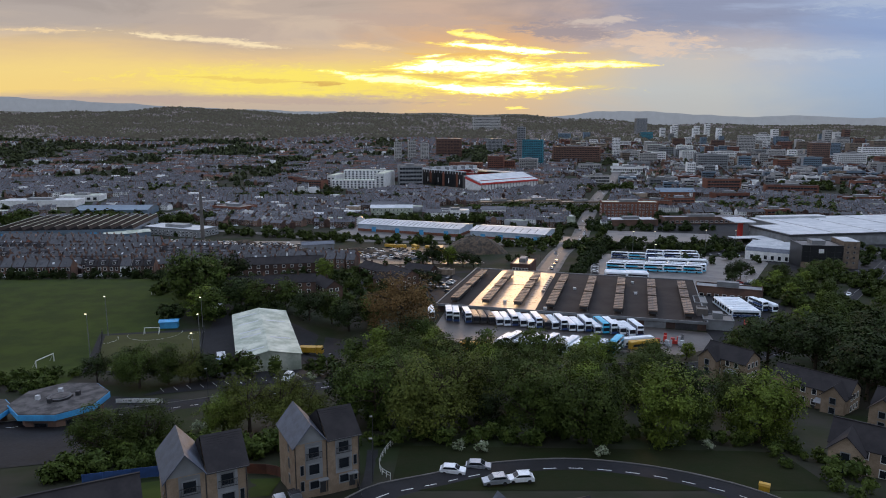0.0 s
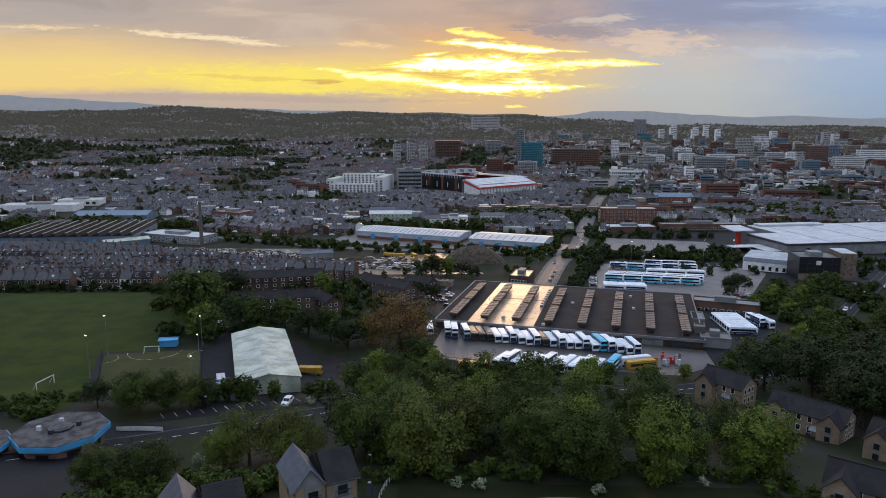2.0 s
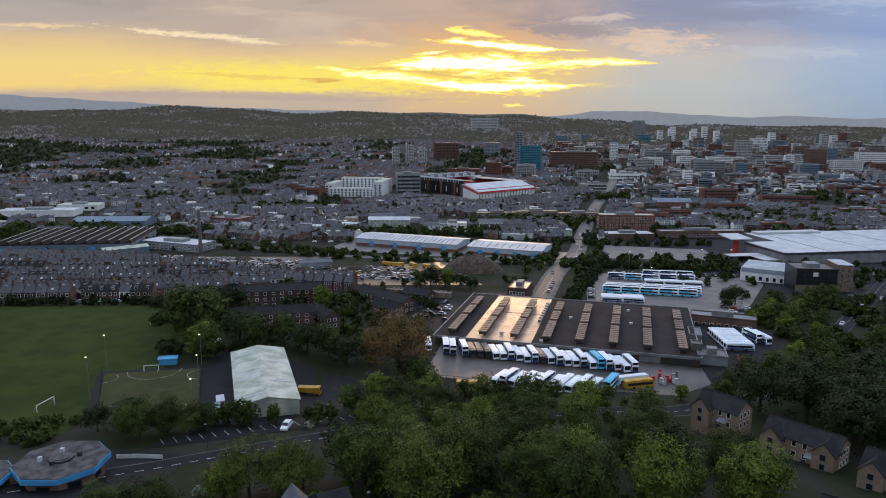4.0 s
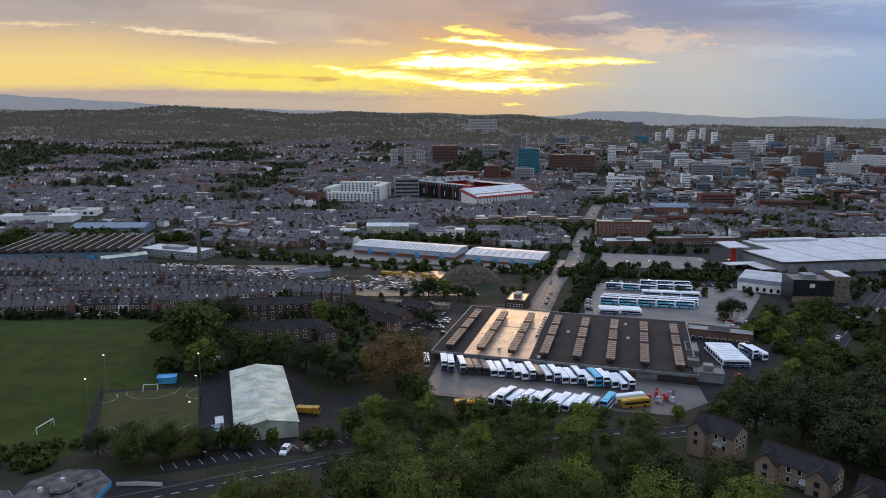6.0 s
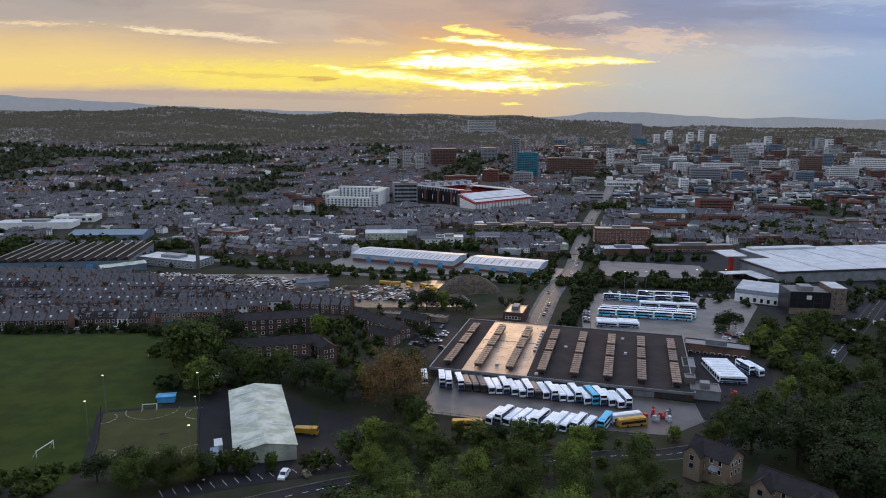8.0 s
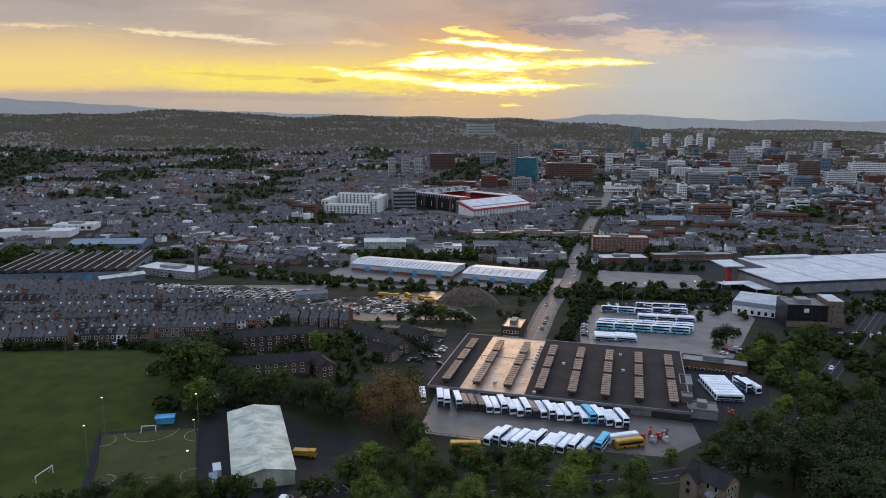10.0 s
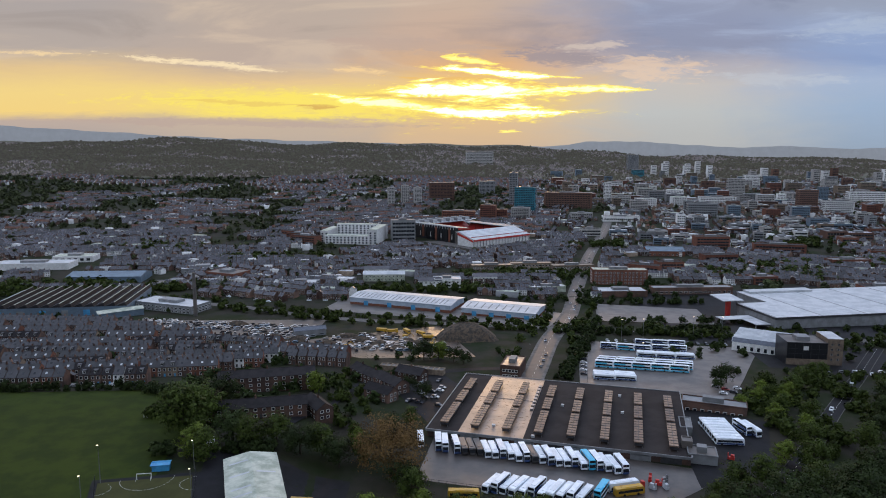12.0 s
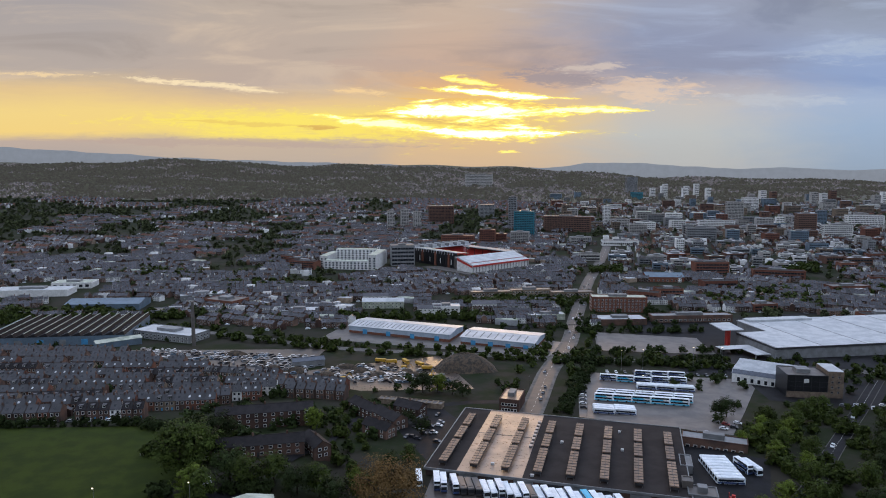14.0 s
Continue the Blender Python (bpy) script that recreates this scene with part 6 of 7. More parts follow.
for name, label, x, y, turn, w, d, h, wall, fl in (
    ("tower", "teal glass tower", 166, 1290, -14, 46, 26, 62, TEAL, 15), ("tower", "slim dark grey tower", 158, 1420, -10, 20, 20, 84, GREY_PANEL, 18),
    ("tower", "pale concrete office block with strip windows", 147, 1200, -14, 38, 18, 28, CONC_L, 8), ("tower", "white slab tower", 366, 1486, 4, 16, 15, 50, RENDER_W, 12),
    ("tower", "grey tower block", -92, 1432, 8, 17, 20, 50, CONC_L, 13), ("tower", "grey tower block", -64, 1446, 8, 19, 20, 52, CONC_L, 13), ("tower", "grey tower block", -38, 1442, 8, 19, 20, 46, CONC_L, 13),
    ("tower", "brown brick tower block", 12, 1510, 6, 66, 22, 50, BROWN, 12), ("tower", "brown brick tower block", 91, 1200, -12, 33, 18, 34, BRICK_RED, 8),
    ("offices", "broad dark red office block", 260, 1367, -12, 112, 22, 38, BROWN, 7), ("offices", "brick block near the stadium", 116, 1216, -8, 22, 20, 22, BRICK_RED, 6),
    ("tower", "pale tower with vertical fins", 701, 1627, -8, 46, 18, 56, CONC_L, 12), ("tower", "grey distant office tower", 700, 2500, 0, 46, 34, 80, GREY_PANEL, 18),
    ("hospital", "large pale grey hospital block on the hill", 168, 2740, 4, 130, 30, 70, CONC_L, 9), ("offices", "cyan-fronted office block", 644, 2233, 0, 46, 20, 34, TEAL, 6),
    ("offices", "long white office block", 577, 1425, -8, 88, 20, 22, RENDER_W, 5), ("offices", "white glazed office block", 755, 1300, -10, 62, 24, 29, RENDER_W, 6),
    ("offices", "pale office block", 380, 1300, -10, 40, 22, 26, CONC_L, 7), ("offices", "grey slab block", 473, 1232, -10, 62, 20, 28, GREY_PANEL, 5),
    ("tower", "brown tower block", 717, 1340, -8, 42, 24, 52, BROWN, 10), ("tower", "pale tower with blue side", 850, 1526, -8, 24, 16, 44, BLUE_PANEL, 11),
    ("offices", "white civic block", 930, 1500, -10, 90, 24, 34, RENDER_W, 6), ("offices", "white distant block", 860, 1900, 0, 50, 20, 44, RENDER_W, 8),
    ("hall", "long white flat-roofed hall", 314, 1176, -6, 74, 24, 10, RENDER_W, 1), ("offices", "pale student block", 40, 1210, -8, 70, 18, 20, BRICK_RED, 5),
    ("tower", "grey block beyond the stadium", 118, 1620, 4, 44, 20, 38, GREY_PANEL, 9),
):
    flat_block(name, label + " in the town", "building", x, y, turn, w * 0.82, d * 0.85, h * 0.78, wall, CONCRETE, fl, 0, None, "fl" if x > 0 else "fr", True)
for i in range(7):
    flat_block("tower", "small white tower block on the skyline", "building", 700 + i * 30 + (i % 2) * 14, 2250 + 30 * (i % 3), 0, 15, 15, 40 + 5 * (i % 3), RENDER_W, CONCRETE, 8, 0, None, "f", True, group="skyline towers")
for i in range(8):
    flat_block("tower", "distant pale tower block", "building", 930 + i * 62, 2050 + 60 * (i % 3), 0, 18, 16, 34 + 6 * (i % 2), (CONC_L, RENDER_W, BROWN)[i % 3], CONCRETE, 7, 0, None, "f", True, group="skyline towers")

# city blocks, set out on a loose grid
rc = random.Random(29)
done = [(166, 1290, 34), (147, 1200, 26), (158, 1420, 22), (366, 1486, 25), (260, 1367, 58), (701, 1627, 36), (577, 1425, 55), (755, 1300, 40), (380, 1300, 30), (473, 1232, 40), (717, 1340, 30), (850, 1526, 24), (930, 1500, 55), (314, 1176, 44)]
yy = 930.0
while yy < 2250:
    xx = 0.115 * yy + 120
    while xx < 0.66 * yy + 40:
        bx, by = xx + rc.uniform(-12, 12), yy + rc.uniform(-14, 14)
        low = by < 1100
        w, d = rc.uniform(11, 38), rc.uniform(10, 18)
        if all(math.hypot(bx - a, by - b) > r + w * 0.45 for a, b, r in done) and is_free(bx, by) and rc.random() < 0.86 and wooded(bx, by) < 0.62:
            h = rc.choice((6, 8, 10, 12)) if low else rc.choice((8, 10, 12, 15, 20)) * (1.15 if by > 1500 else 1)
            wall = rc.choice((BRICK_RED, BROWN, CONC_L, CONC_L, GREY_PANEL, RENDER_W, SANDSTONE, BLUE_PANEL))
            roofm = rc.choice((CONCRETE, GREY_PANEL, WHITE_METAL, TILE_DARK, OLD_SHEET))
            flat_block("city_block", "town building of several storeys, flat roof", "building", bx, by, rc.uniform(-20, 8), w, d, h, wall, roofm, max(2, int(h / 3.6)), 0, None, "f", True, group="town buildings")
        xx += rc.uniform(34, 58) * (1 if yy < 1500 else 1.25)
    yy += 46 if yy < 1500 else 80

# ---- right: store, showroom, black office, flats by the road ----
store = thing("superstore", pose(325.5, 554, -4.0, 0, 0, 9.5), "very large white-roofed store with grey walls", "store")
part("wall", Mesh().box(-82, -42, -4, 110, 6, 9.4).box(-55, 6.01, -4, 110, 48, 9.4), GREY_PANEL, store)
part("roof", Mesh().box(-82.6, -42.6, 9.404, 110.6, 6.6, 9.9).box(-55.6, 6.61, 9.404, 110.6, 48.6, 9.9), WHITE_METAL, store)
part("dark_trim", Mesh().box(-82.7, -42.85, 8.4, 110.7, -42.61, 9.95), DARK_METAL, store)
part("side_trim", Mesh().box(-82.85, -42.6, 8.4, -82.61, 6.6, 9.95), DARK_METAL, store)
part("raised_roof", Mesh().box(-50, 38, 9.904, 10, 48, 11.6), WHITE_METAL, store)
for i in range(5):
    part("roof_seam", Mesh().box(-82 + i * 38, -42.4, 9.904, -81.4 + i * 38, 48.4 if i else 6.4, 10.05), GREY_PANEL, store)
part("entrance_tower", Mesh().box(-89, 9, -2, -86, 12, 11), RED_PAINT, store)
part("entrance_roof", Mesh().prism([(4, 12.2), (24, 13.6), (24, 14.2), (4, 12.8)], -96, -78), WHITE_METAL, store)
part("side_canopy", Mesh().box(-112, -22, 4.2, -84, -12, 4.6).box(-111, -18, -2, -110.6, -17.6, 4.2).box(-95, -18, -2, -94.6, -17.6, 4.2).box(-96, -40, 4.1, -84, -22.1, 4.5).box(-95, -38, -2, -94.6, -37.6, 4.1), WHITE_METAL, store)
show = thing("showroom", pose(219, 437, -0.5, 0, 0, -32), "white saw-tooth roofed showroom with a dark glazed roof slope", "showroom")
part("wall", Mesh().box(-22, -14, -3, 26, 18, 6), RENDER_W, show)
for i in range(6):
    u = -14 + i * 5.35
    part("roof", Mesh().prism([(u, 6.004), (u + 5.3, 6.004), (u + 4.4, 8.6)], -22.3, 26.3), WHITE_METAL, show)
part("glazed_slope", Mesh().quad((-22, -14.2, 6.02), (20, -14.2, 6.02), (20, -9.9, 8.4), (-22, -9.9, 8.4)), SLATE_NEAR, show)
for i in range(9):
    part("window", window_data(1.8, 2.6, (DARK_GLASS, FRAME_W)), None, show, at=pose(-18 + i * 4, -14.02, 1.2))
black = flat_block("black_office", "black glazed office with a grey stair tower", "office", 224, 411, -8, 23, 20, 12.5, BLACK_CLAD, CONCRETE, base=1.5)
for i in range(6):
    part("mullion", Mesh().box(-11.4 + i * 4.5, -10.2, 3.4, -11.2 + i * 4.5, -10.02, 12.4), DARK_METAL, black)
for zz in (6.2, 9.2):
    part("transom", Mesh().box(-11.4, -10.18, zz, 11.4, -10.04, zz + 0.15), DARK_METAL, black)
tower = part("stair_tower", Mesh().box(11.55, -9, -3, 20.5, 9, 15.5), SANDSTONE, black, "buff panelled stair tower")
part("tower_roof", Mesh().box(11.8, -8.8, 15.504, 20.3, 8.8, 15.8), WHITE_METAL, black)
for k in range(4):
    for i in range(2):
        part("window", window_data(1.0, 1.0, (DARK_GLASS, GREY_PANEL)), None, tower, at=pose(14.2 + 3.6 * i, -9.01, 2.5 + 3.1 * k))
part("stone_base", Mesh().box(-11.6, -10.3, -3, 11.5, -10.02, 3.2), SANDSTONE, black)
part("sign_panel", Mesh().box(-2.2, -10.35, 8.6, 0.6, -10.22, 11.0), FRAME_W, black, "small white sign panel")
flat_block("road_flats", "five-storey brick flats with pale balconies by the main road", "flats", 184, 686, -4, 54, 16, 14.5, BRICK_RED, OLD_SHEET, 4, 14, (1.5, 1.6), "fl")
flat_block("shop", "low brick shop with a white roof", "shop", 172, 632, 3, 44, 20, 5, BRICK, WHITE_METAL)
flat_block("works_range", "long low dark works building", "building", 240, 640, 3, 76, 12, 6, BRICK, GREY_PANEL, 1, 16, (2.6, 1.6), "f")
gable_block("blue_roof_hall", "brick hall with a bright blue-grey pitched roof", "hall", 284, 856, -3, 46, 24, 6, 4, BRICK_RED, BLUE_PANEL, 1, 8, (2, 1.8), "f")
for x, y, t, w, h in ((225, 735, -30, 32, 10), (255, 748, 2, 28, 11), (330, 800, 5, 40, 10), (430, 860, -15, 60, 12), (360, 900, 0, 44, 16), (470, 780, 5, 46, 8), (560, 830, -20, 60, 8), (330, 690, 10, 26, 7), (420, 640, 0, 40, 7), (520, 720, 0, 50, 7)):
    flat_block("brick_block", "red brick block with a flat grey roof", "building", x, y, t, w, 16, h, BRICK_RED, CONCRETE if w % 4 else TILE_DARK, max(2, int(h / 3.4)), int(w / 4), None, "f", True, group="brick blocks")
flat_block("fast_food", "small pale shop with a red corner sign", "shop", 106, 648, 8, 34, 12, 5, OLD_SHEET, WHITE_METAL)

# ---- terraces near the field, house by house ----


def terrace_kind(wall, roof, label, dormer=False, colour=FRAME_W):
    ob = thing("terraced_house", pose(0, -900, -200), label, "house", "terraced houses")
    w, d, h, r = 5.3, 8.4, 5.8, 2.7
    part("wall", Mesh().prism([(-d / 2, -5), (d / 2, -5), (d / 2, h), (0, h + r), (-d / 2, h)], -w / 2, w / 2), wall, ob)
    for s in (-1, 1):
        k = r / (d / 2)
        part("roof", Mesh().prism([(0, h + r + 0.02), (s * (d / 2 + 0.35), h - 0.35 * k + 0.02), (s * (d / 2 + 0.35), h - 0.35 * k + 0.16), (0, h + r + 0.16)][::s], -w / 2 + 0.003, w / 2 - 0.003), roof, ob)
    part("chimney", Mesh().box(w / 2 - 0.9, -0.35, h + r - 0.5, w / 2 - 0.02, 0.35, h + r + 1.1).box(w / 2 - 0.7, -0.12, h + r + 1.1, w / 2 - 0.5, 0.12, h + r + 1.45).box(w / 2 - 0.4, -0.12, h + r + 1.1, w / 2 - 0.2, 0.12, h + r + 1.45), BRICK, ob)
    wd = window_data(1.15, 1.5, (DARK_GLASS, colour), 1)
    for x, z in ((-1.3, 0.8), (-1.3, 3.6), (1.2, 3.6)):
        part("window", wd, None, ob, at=pose(x, -d / 2 - 0.01, z))
    part("door", Mesh().box(0.8, -d / 2 - 0.07, 0, 1.7, -d / 2 + 0.02, 2.05), (BLUE_PAINT if dormer else DARK_METAL), ob)
    if dormer:
        dm = part("dormer", Mesh().box(-0.9, -3.3, h + 0.3, 0.9, -1.0, h + 2.1).prism([(-3.5, h + 2.104), (-1.0, h + 2.104), (-1.0, h + 2.3), (-3.5, h + 2.3)], -1.05, 1.05), SLATE, ob, "slate-hung dormer")
        part("dormer_window", window_data(1.2, 1.0, (DARK_GLASS, FRAME_W), 1), None, dm, at=pose(0, -3.31, h + 0.8))
    else:
        part("skylight", Mesh().quad((-1.0, -2.9, h + 1.05), (0.1, -2.9, h + 1.05), (0.1, -1.7, h + 1.82), (-1.0, -1.7, h + 1.82)), WHITE_METAL if wall is BRICK_RED else DARK_GLASS, ob)
    return ob


TK = [terrace_kind(BRICK, SLATE_DARK, "dark brick terraced house with slate roof and skylight"), terrace_kind(BRICK_RED, SLATE_DARK, "red brick terraced house with slate roof"),
      terrace_kind(SANDSTONE, SLATE_DARK, "sooty stone terraced house with a dormer", True), terrace_kind(RENDER_W, SLATE_DARK, "cream rendered terraced house with slate roof"), terrace_kind(BRICK, TILE_DARK, "dark brick terraced house with tiled roof and dormer", True)]
rh = random.Random(17)
more = []
spare = []
for row, (x0, y0, x1, y1) in enumerate(((-236, 338, -148, 350), (-120, 432, -52, 412), (-148, 446, -98, 436), (-86, 404, -50, 398), (-250, 352, -120, 378), (-265, 370, -100, 396), (-282, 390, -88, 408), (-296, 408, -84, 420), (-312, 430, -150, 440), (-330, 448, -150, 458), (-345, 468, -172, 474), (-360, 490, -200, 488), (-375, 512, -225, 504), (-116, 424, -56, 404), (-260, 362, -115, 387), (-300, 420, -140, 430))):
    L = math.hypot(x1 - x0, y1 - y0)
    n = int(L / 5.3)
    ang = math.atan2(y1 - y0, x1 - x0)
    kind = TK[row % 3]
    gap_at = rh.randrange(6, 12)
    for i in range(n):
        if i % gap_at == gap_at - 1:
            kind = rh.choice(TK[:3] + TK[4:])
            continue
        u = (i + 0.5) / n
        x, y = x0 + (x1 - x0) * u, y0 + (y1 - y0) * u + 2.0 * (i // gap_at % 2)
        if not in_view(x, y, 12):
            continue
        z = H(x, y) + 0.2
        k = kind if rh.random() < 0.8 else rh.choice(TK)
        if len(more) > 210:
            spare.append((x, y, ang, 1.0))
            continue
        more.append(copy_thing(k, pose(x, y, z, 0, 0, math.degrees(ang) + (0 if row % 2 == 0 else 180 * (rh.random() < 0.0)))))
back = []
for row, (x0, y0, x1, y1) in enumerate(((-240, 346, -150, 361), (-255, 360, -120, 387), (-285, 380, -90, 402), (-320, 440, -150, 449), (-350, 479, -180, 481), (-365, 501, -215, 496), (-300, 419, -130, 430))):
    L = math.hypot(x1 - x0, y1 - y0)
    for i in range(int(L / 9)):
        u = (i + rh.uniform(0.2, 0.8)) / int(L / 9)
        if rh.random() < 0.6:
            back.append((x0 + (x1 - x0) * u, y0 + (y1 - y0) * u, math.atan2(y1 - y0, x1 - x0) + 1.57, rh.uniform(0.42, 0.62)))
scatter("terrace_rows", "dark slate-roofed terraces packed behind the field", full, spare, (BRICK, SLATE_DARK, BRICK, DARK_GLASS, FRAME_W))
scatter("back_additions", "low brick back additions behind the terraces", plain, back, (BRICK, SLATE_DARK, BRICK, DARK_GLASS, FRAME_W))

# ---- vehicles ----


def car_kind(paint, label):
    ob = thing("car", pose(0, -900, -200), label, "car", "parked cars")
    part("body", Mesh().prism([(-2.1, 0.3), (2.1, 0.3), (2.1, 0.85), (1.2, 0.95), (-1.0, 0.95), (-2.1, 0.75)], -0.88, 0.88), paint, ob)
    cab = part("cabin", Mesh().prism([(-1.15, 0.952), (1.9, 0.952), (1.45, 1.42), (-0.35, 1.45)], -0.76, 0.76), paint, ob)
    for s in (-1, 1):
        part("side_glass", Mesh().quad((s * 0.765, -0.95, 1.0), (s * 0.765, 1.6, 1.0), (s * 0.765, 1.3, 1.36), (s * 0.765, -0.35, 1.38)), DARK_GLASS, cab)
        for y in (-1.3, 1.3):
            part("wheel", Mesh().tube([(s * 0.7, y, 0.32), (s * 0.9, y, 0.32)], [0.32, 0.32], 10), RUBBER, ob)
    part("windscreen", Mesh().quad((-0.7, -1.1, 0.99), (0.7, -1.1, 0.99), (0.66, -0.42, 1.42), (-0.66, -0.42, 1.42)), DARK_GLASS, cab)
    return ob


CAR_WHITE = mat("white_car_paint", (0.72, 0.74, 0.76), (0.66, 0.68, 0.70), 0.3, 2.0, 3.0, 0.0, coat=0.5)
CAR_SILVER = mat("silver_car_paint", (0.34, 0.36, 0.39), (0.28, 0.30, 0.33), 0.3, 2.0, 3.0, 0.0, metal=0.4, coat=0.5)
CAR_DARK = mat("dark_car_paint", (0.025, 0.03, 0.04), (0.02, 0.022, 0.03), 0.3, 2.0, 3.0, 0.0, coat=0.5)
CAR_RED = mat("red_car_paint", (0.28, 0.02, 0.02), (0.22, 0.02, 0.02), 0.3, 2.0, 3.0, 0.0, coat=0.5)
CK = [car_kind(CAR_WHITE, "white parked hatchback car"), car_kind(CAR_SILVER, "silver grey parked hatchback car"), car_kind(CAR_DARK, "dark parked hatchback car"), car_kind(CAR_RED, "red parked hatchback car")]


def car(k, x, y, turn, lift=0.17):
    return copy_thing(CK[k], pose(x, y, H(x, y) + lift, 0, 0, turn))


car(0, 1.6, 105.2, 82), car(1, 5.9, 107.6, 84), car(1, 8.2, 100.6, -80), car(0, 12.2, 101.6, -84)
car(1, -24.2, 95.5, 25), car(2, -22.4, 97.5, 25), car(2, -21, 93.0, 30)
van = car(0, -42.3, 181, -8)
van.scale = (1.15, 1.2, 1.35)
for i in range(9):
    car(rh.choice((0, 1, 2)), 85.5 + i * 1.5 + rh.uniform(-0.3, 0.3), 382 + i * 7.4, 75 + rh.uniform(-4, 4))
for i in range(16):
    car(rh.choice((0, 1, 2, 2)), -20 + rh.uniform(0, 26), 322 + rh.uniform(0, 50), rh.choice((60, 62, -30)))
for i in range(14):
    car(rh.choice((0, 1, 2)), 118 + i * 5.8, 460 - i * 0.9, rh.uniform(-5, 5))
for x, y, k in ((150, 356, 1), (153, 350, 3), (149, 343, 0), (155, 345, 2), (160, 352, 0), (120, 340, 0), (132, 337, 2), (138, 336, 1)):
    car(k, x, y, 60)
for i in range(26):
    t = rh.random()
    q = MAIN[int(4 + t * 40) % len(MAIN)]
    car(rh.choice((0, 1, 2)), q[0] + rh.choice((-2.2, 2.4, 4)), q[1], -16)
for x, y, k in ((158, 279, 2), (160, 286, 2), (172, 300, 1), (190, 317, 0), (228, 364, 0), (165, 292, 0)):
    car(k, x, y, -38)
for i in range(10):
    car(rh.choice((0, 1, 2)), -236 + i * 9.2, 333.5 + i * 1.1, 96)
for i in range(12):
    car(rh.choice((0, 1, 2)), 208 + rh.uniform(0, 62), 385 + rh.uniform(-8, 10), rh.choice((-30, 60)))

# car lot and scrapyard: vehicles past counting, tipper lorries, heaps
lot = Mesh()
for i in range(420):
    u, v = rh.random(), rh.random()
    if i < 250:
        x, y = -226 + 138 * u, 522 - 36 * u + (26 + 20 * u) * (int(v * 7) / 7 - 0.45) + rh.uniform(-0.8, 0.8)
    elif i < 330:
        x, y = -110 + 110 * u, 470 - 22 * u + rh.uniform(-14, 22)
    else:
        x, y = -60 + 70 * u, 448 - 8 * u + rh.uniform(-12, 12)
    z, a = H(x, y) + 0.2, rh.choice((0.4, 1.97, 0.5)) + rh.uniform(-0.1, 0.1)
    c, s = math.cos(a), math.sin(a)
    slot = rh.choice((0, 0, 1, 1, 2, 2, 3))
    k = len(lot.v)
    lot.box(-2.1, -0.88, 0.2, 2.1, 0.88, 0.9, slot).box(-1.2, -0.78, 0.9, 1.6, 0.78, 1.42, 4, slot)
    for j in range(k, len(lot.v)):
        px, py, pz = lot.v[j]
        lot.v[j] = (x + px * c - py * s, y + px * s + py * c, z + pz)
solid("stored_cars", lot, [CAR_WHITE, CAR_SILVER, CAR_DARK, BLUE_PANEL, DARK_GLASS], "closely parked cars and vans in storage", "cars", "stuff")


def lorry(x, y, turn):
    ob = thing("tipper_lorry", pose(x, y, H(x, y) + 0.15, 0, 0, turn), "yellow tipper lorry parked in the scrapyard", "lorry", "tipper lorries")
    part("tipper_body", Mesh().box(-1.25, -1.4, 1.1, 1.25, 4.2, 2.8), YELLOW_PAINT, ob)
    part("cab", Mesh().prism([(-3.6, 0.6), (-1.6, 0.6), (-1.6, 2.9), (-3.3, 2.9), (-3.6, 1.8)], -1.2, 1.2), YELLOW_PAINT, ob)
    part("windscreen", Mesh().quad((-1.1, -3.62, 1.8), (1.1, -3.62, 1.8), (1.1, -3.34, 2.7), (-1.1, -3.34, 2.7)), DARK_GLASS, ob)
    for s in (-1, 1):
        for yw in (-2.7, 1.6, 3.0):
            part("wheel", Mesh().tube([(s * 0.9, yw, 0.5), (s * 1.25, yw, 0.5)], [0.5, 0.5], 10), RUBBER, ob)


for i in range(5):
    lorry(-36 + (i % 5) * 8.5 + rh.uniform(-2, 2), 488 - (i // 4) * 11 - (i % 5) * 2.6 + rh.uniform(-3, 3), 62 + rh.uniform(-35, 35))


def heap(name, label, x, y, rx, ry, h, material, seed, category="heap"):
    rng = np.random.default_rng(seed)
    n, m = 26, 9
    mb, ring = Mesh(), []
    for j in range(m + 1):
        f = j / m
        for i in range(n):
            a = 6.2832 * i / n
            k = 1 + 0.12 * math.sin(3 * a + seed) + 0.07 * math.sin(7 * a + seed * 2) + rng.uniform(-0.03, 0.03)
            px, py = x + math.cos(a) * rx * (1 - f) * k, y + math.sin(a) * ry * (1 - f) * k
            mb.v.append((px, py, H(px, py) - 0.3 + h * (1 - (1 - f) ** 2.2) * (1 + rng.uniform(-0.05, 0.05))))
    for j in range(m):
        for i in range(n):
            mb.f.append((j * n + i, j * n + (i + 1) % n, (j + 1) * n + (i + 1) % n, (j + 1) * n + i))
            mb.s.append(0)
    return solid(name, mb, material, label, category)


SCRAP = mat("rusty_scrap", (0.115, 0.085, 0.062), (0.045, 0.042, 0.036), 0.85, 2.0, 1.2, 0.8)
heap("spoil_mound", "large rounded mound of dark earth and scrub", 22, 472, 22, 17, 11, SCRAP, 3, "mound")
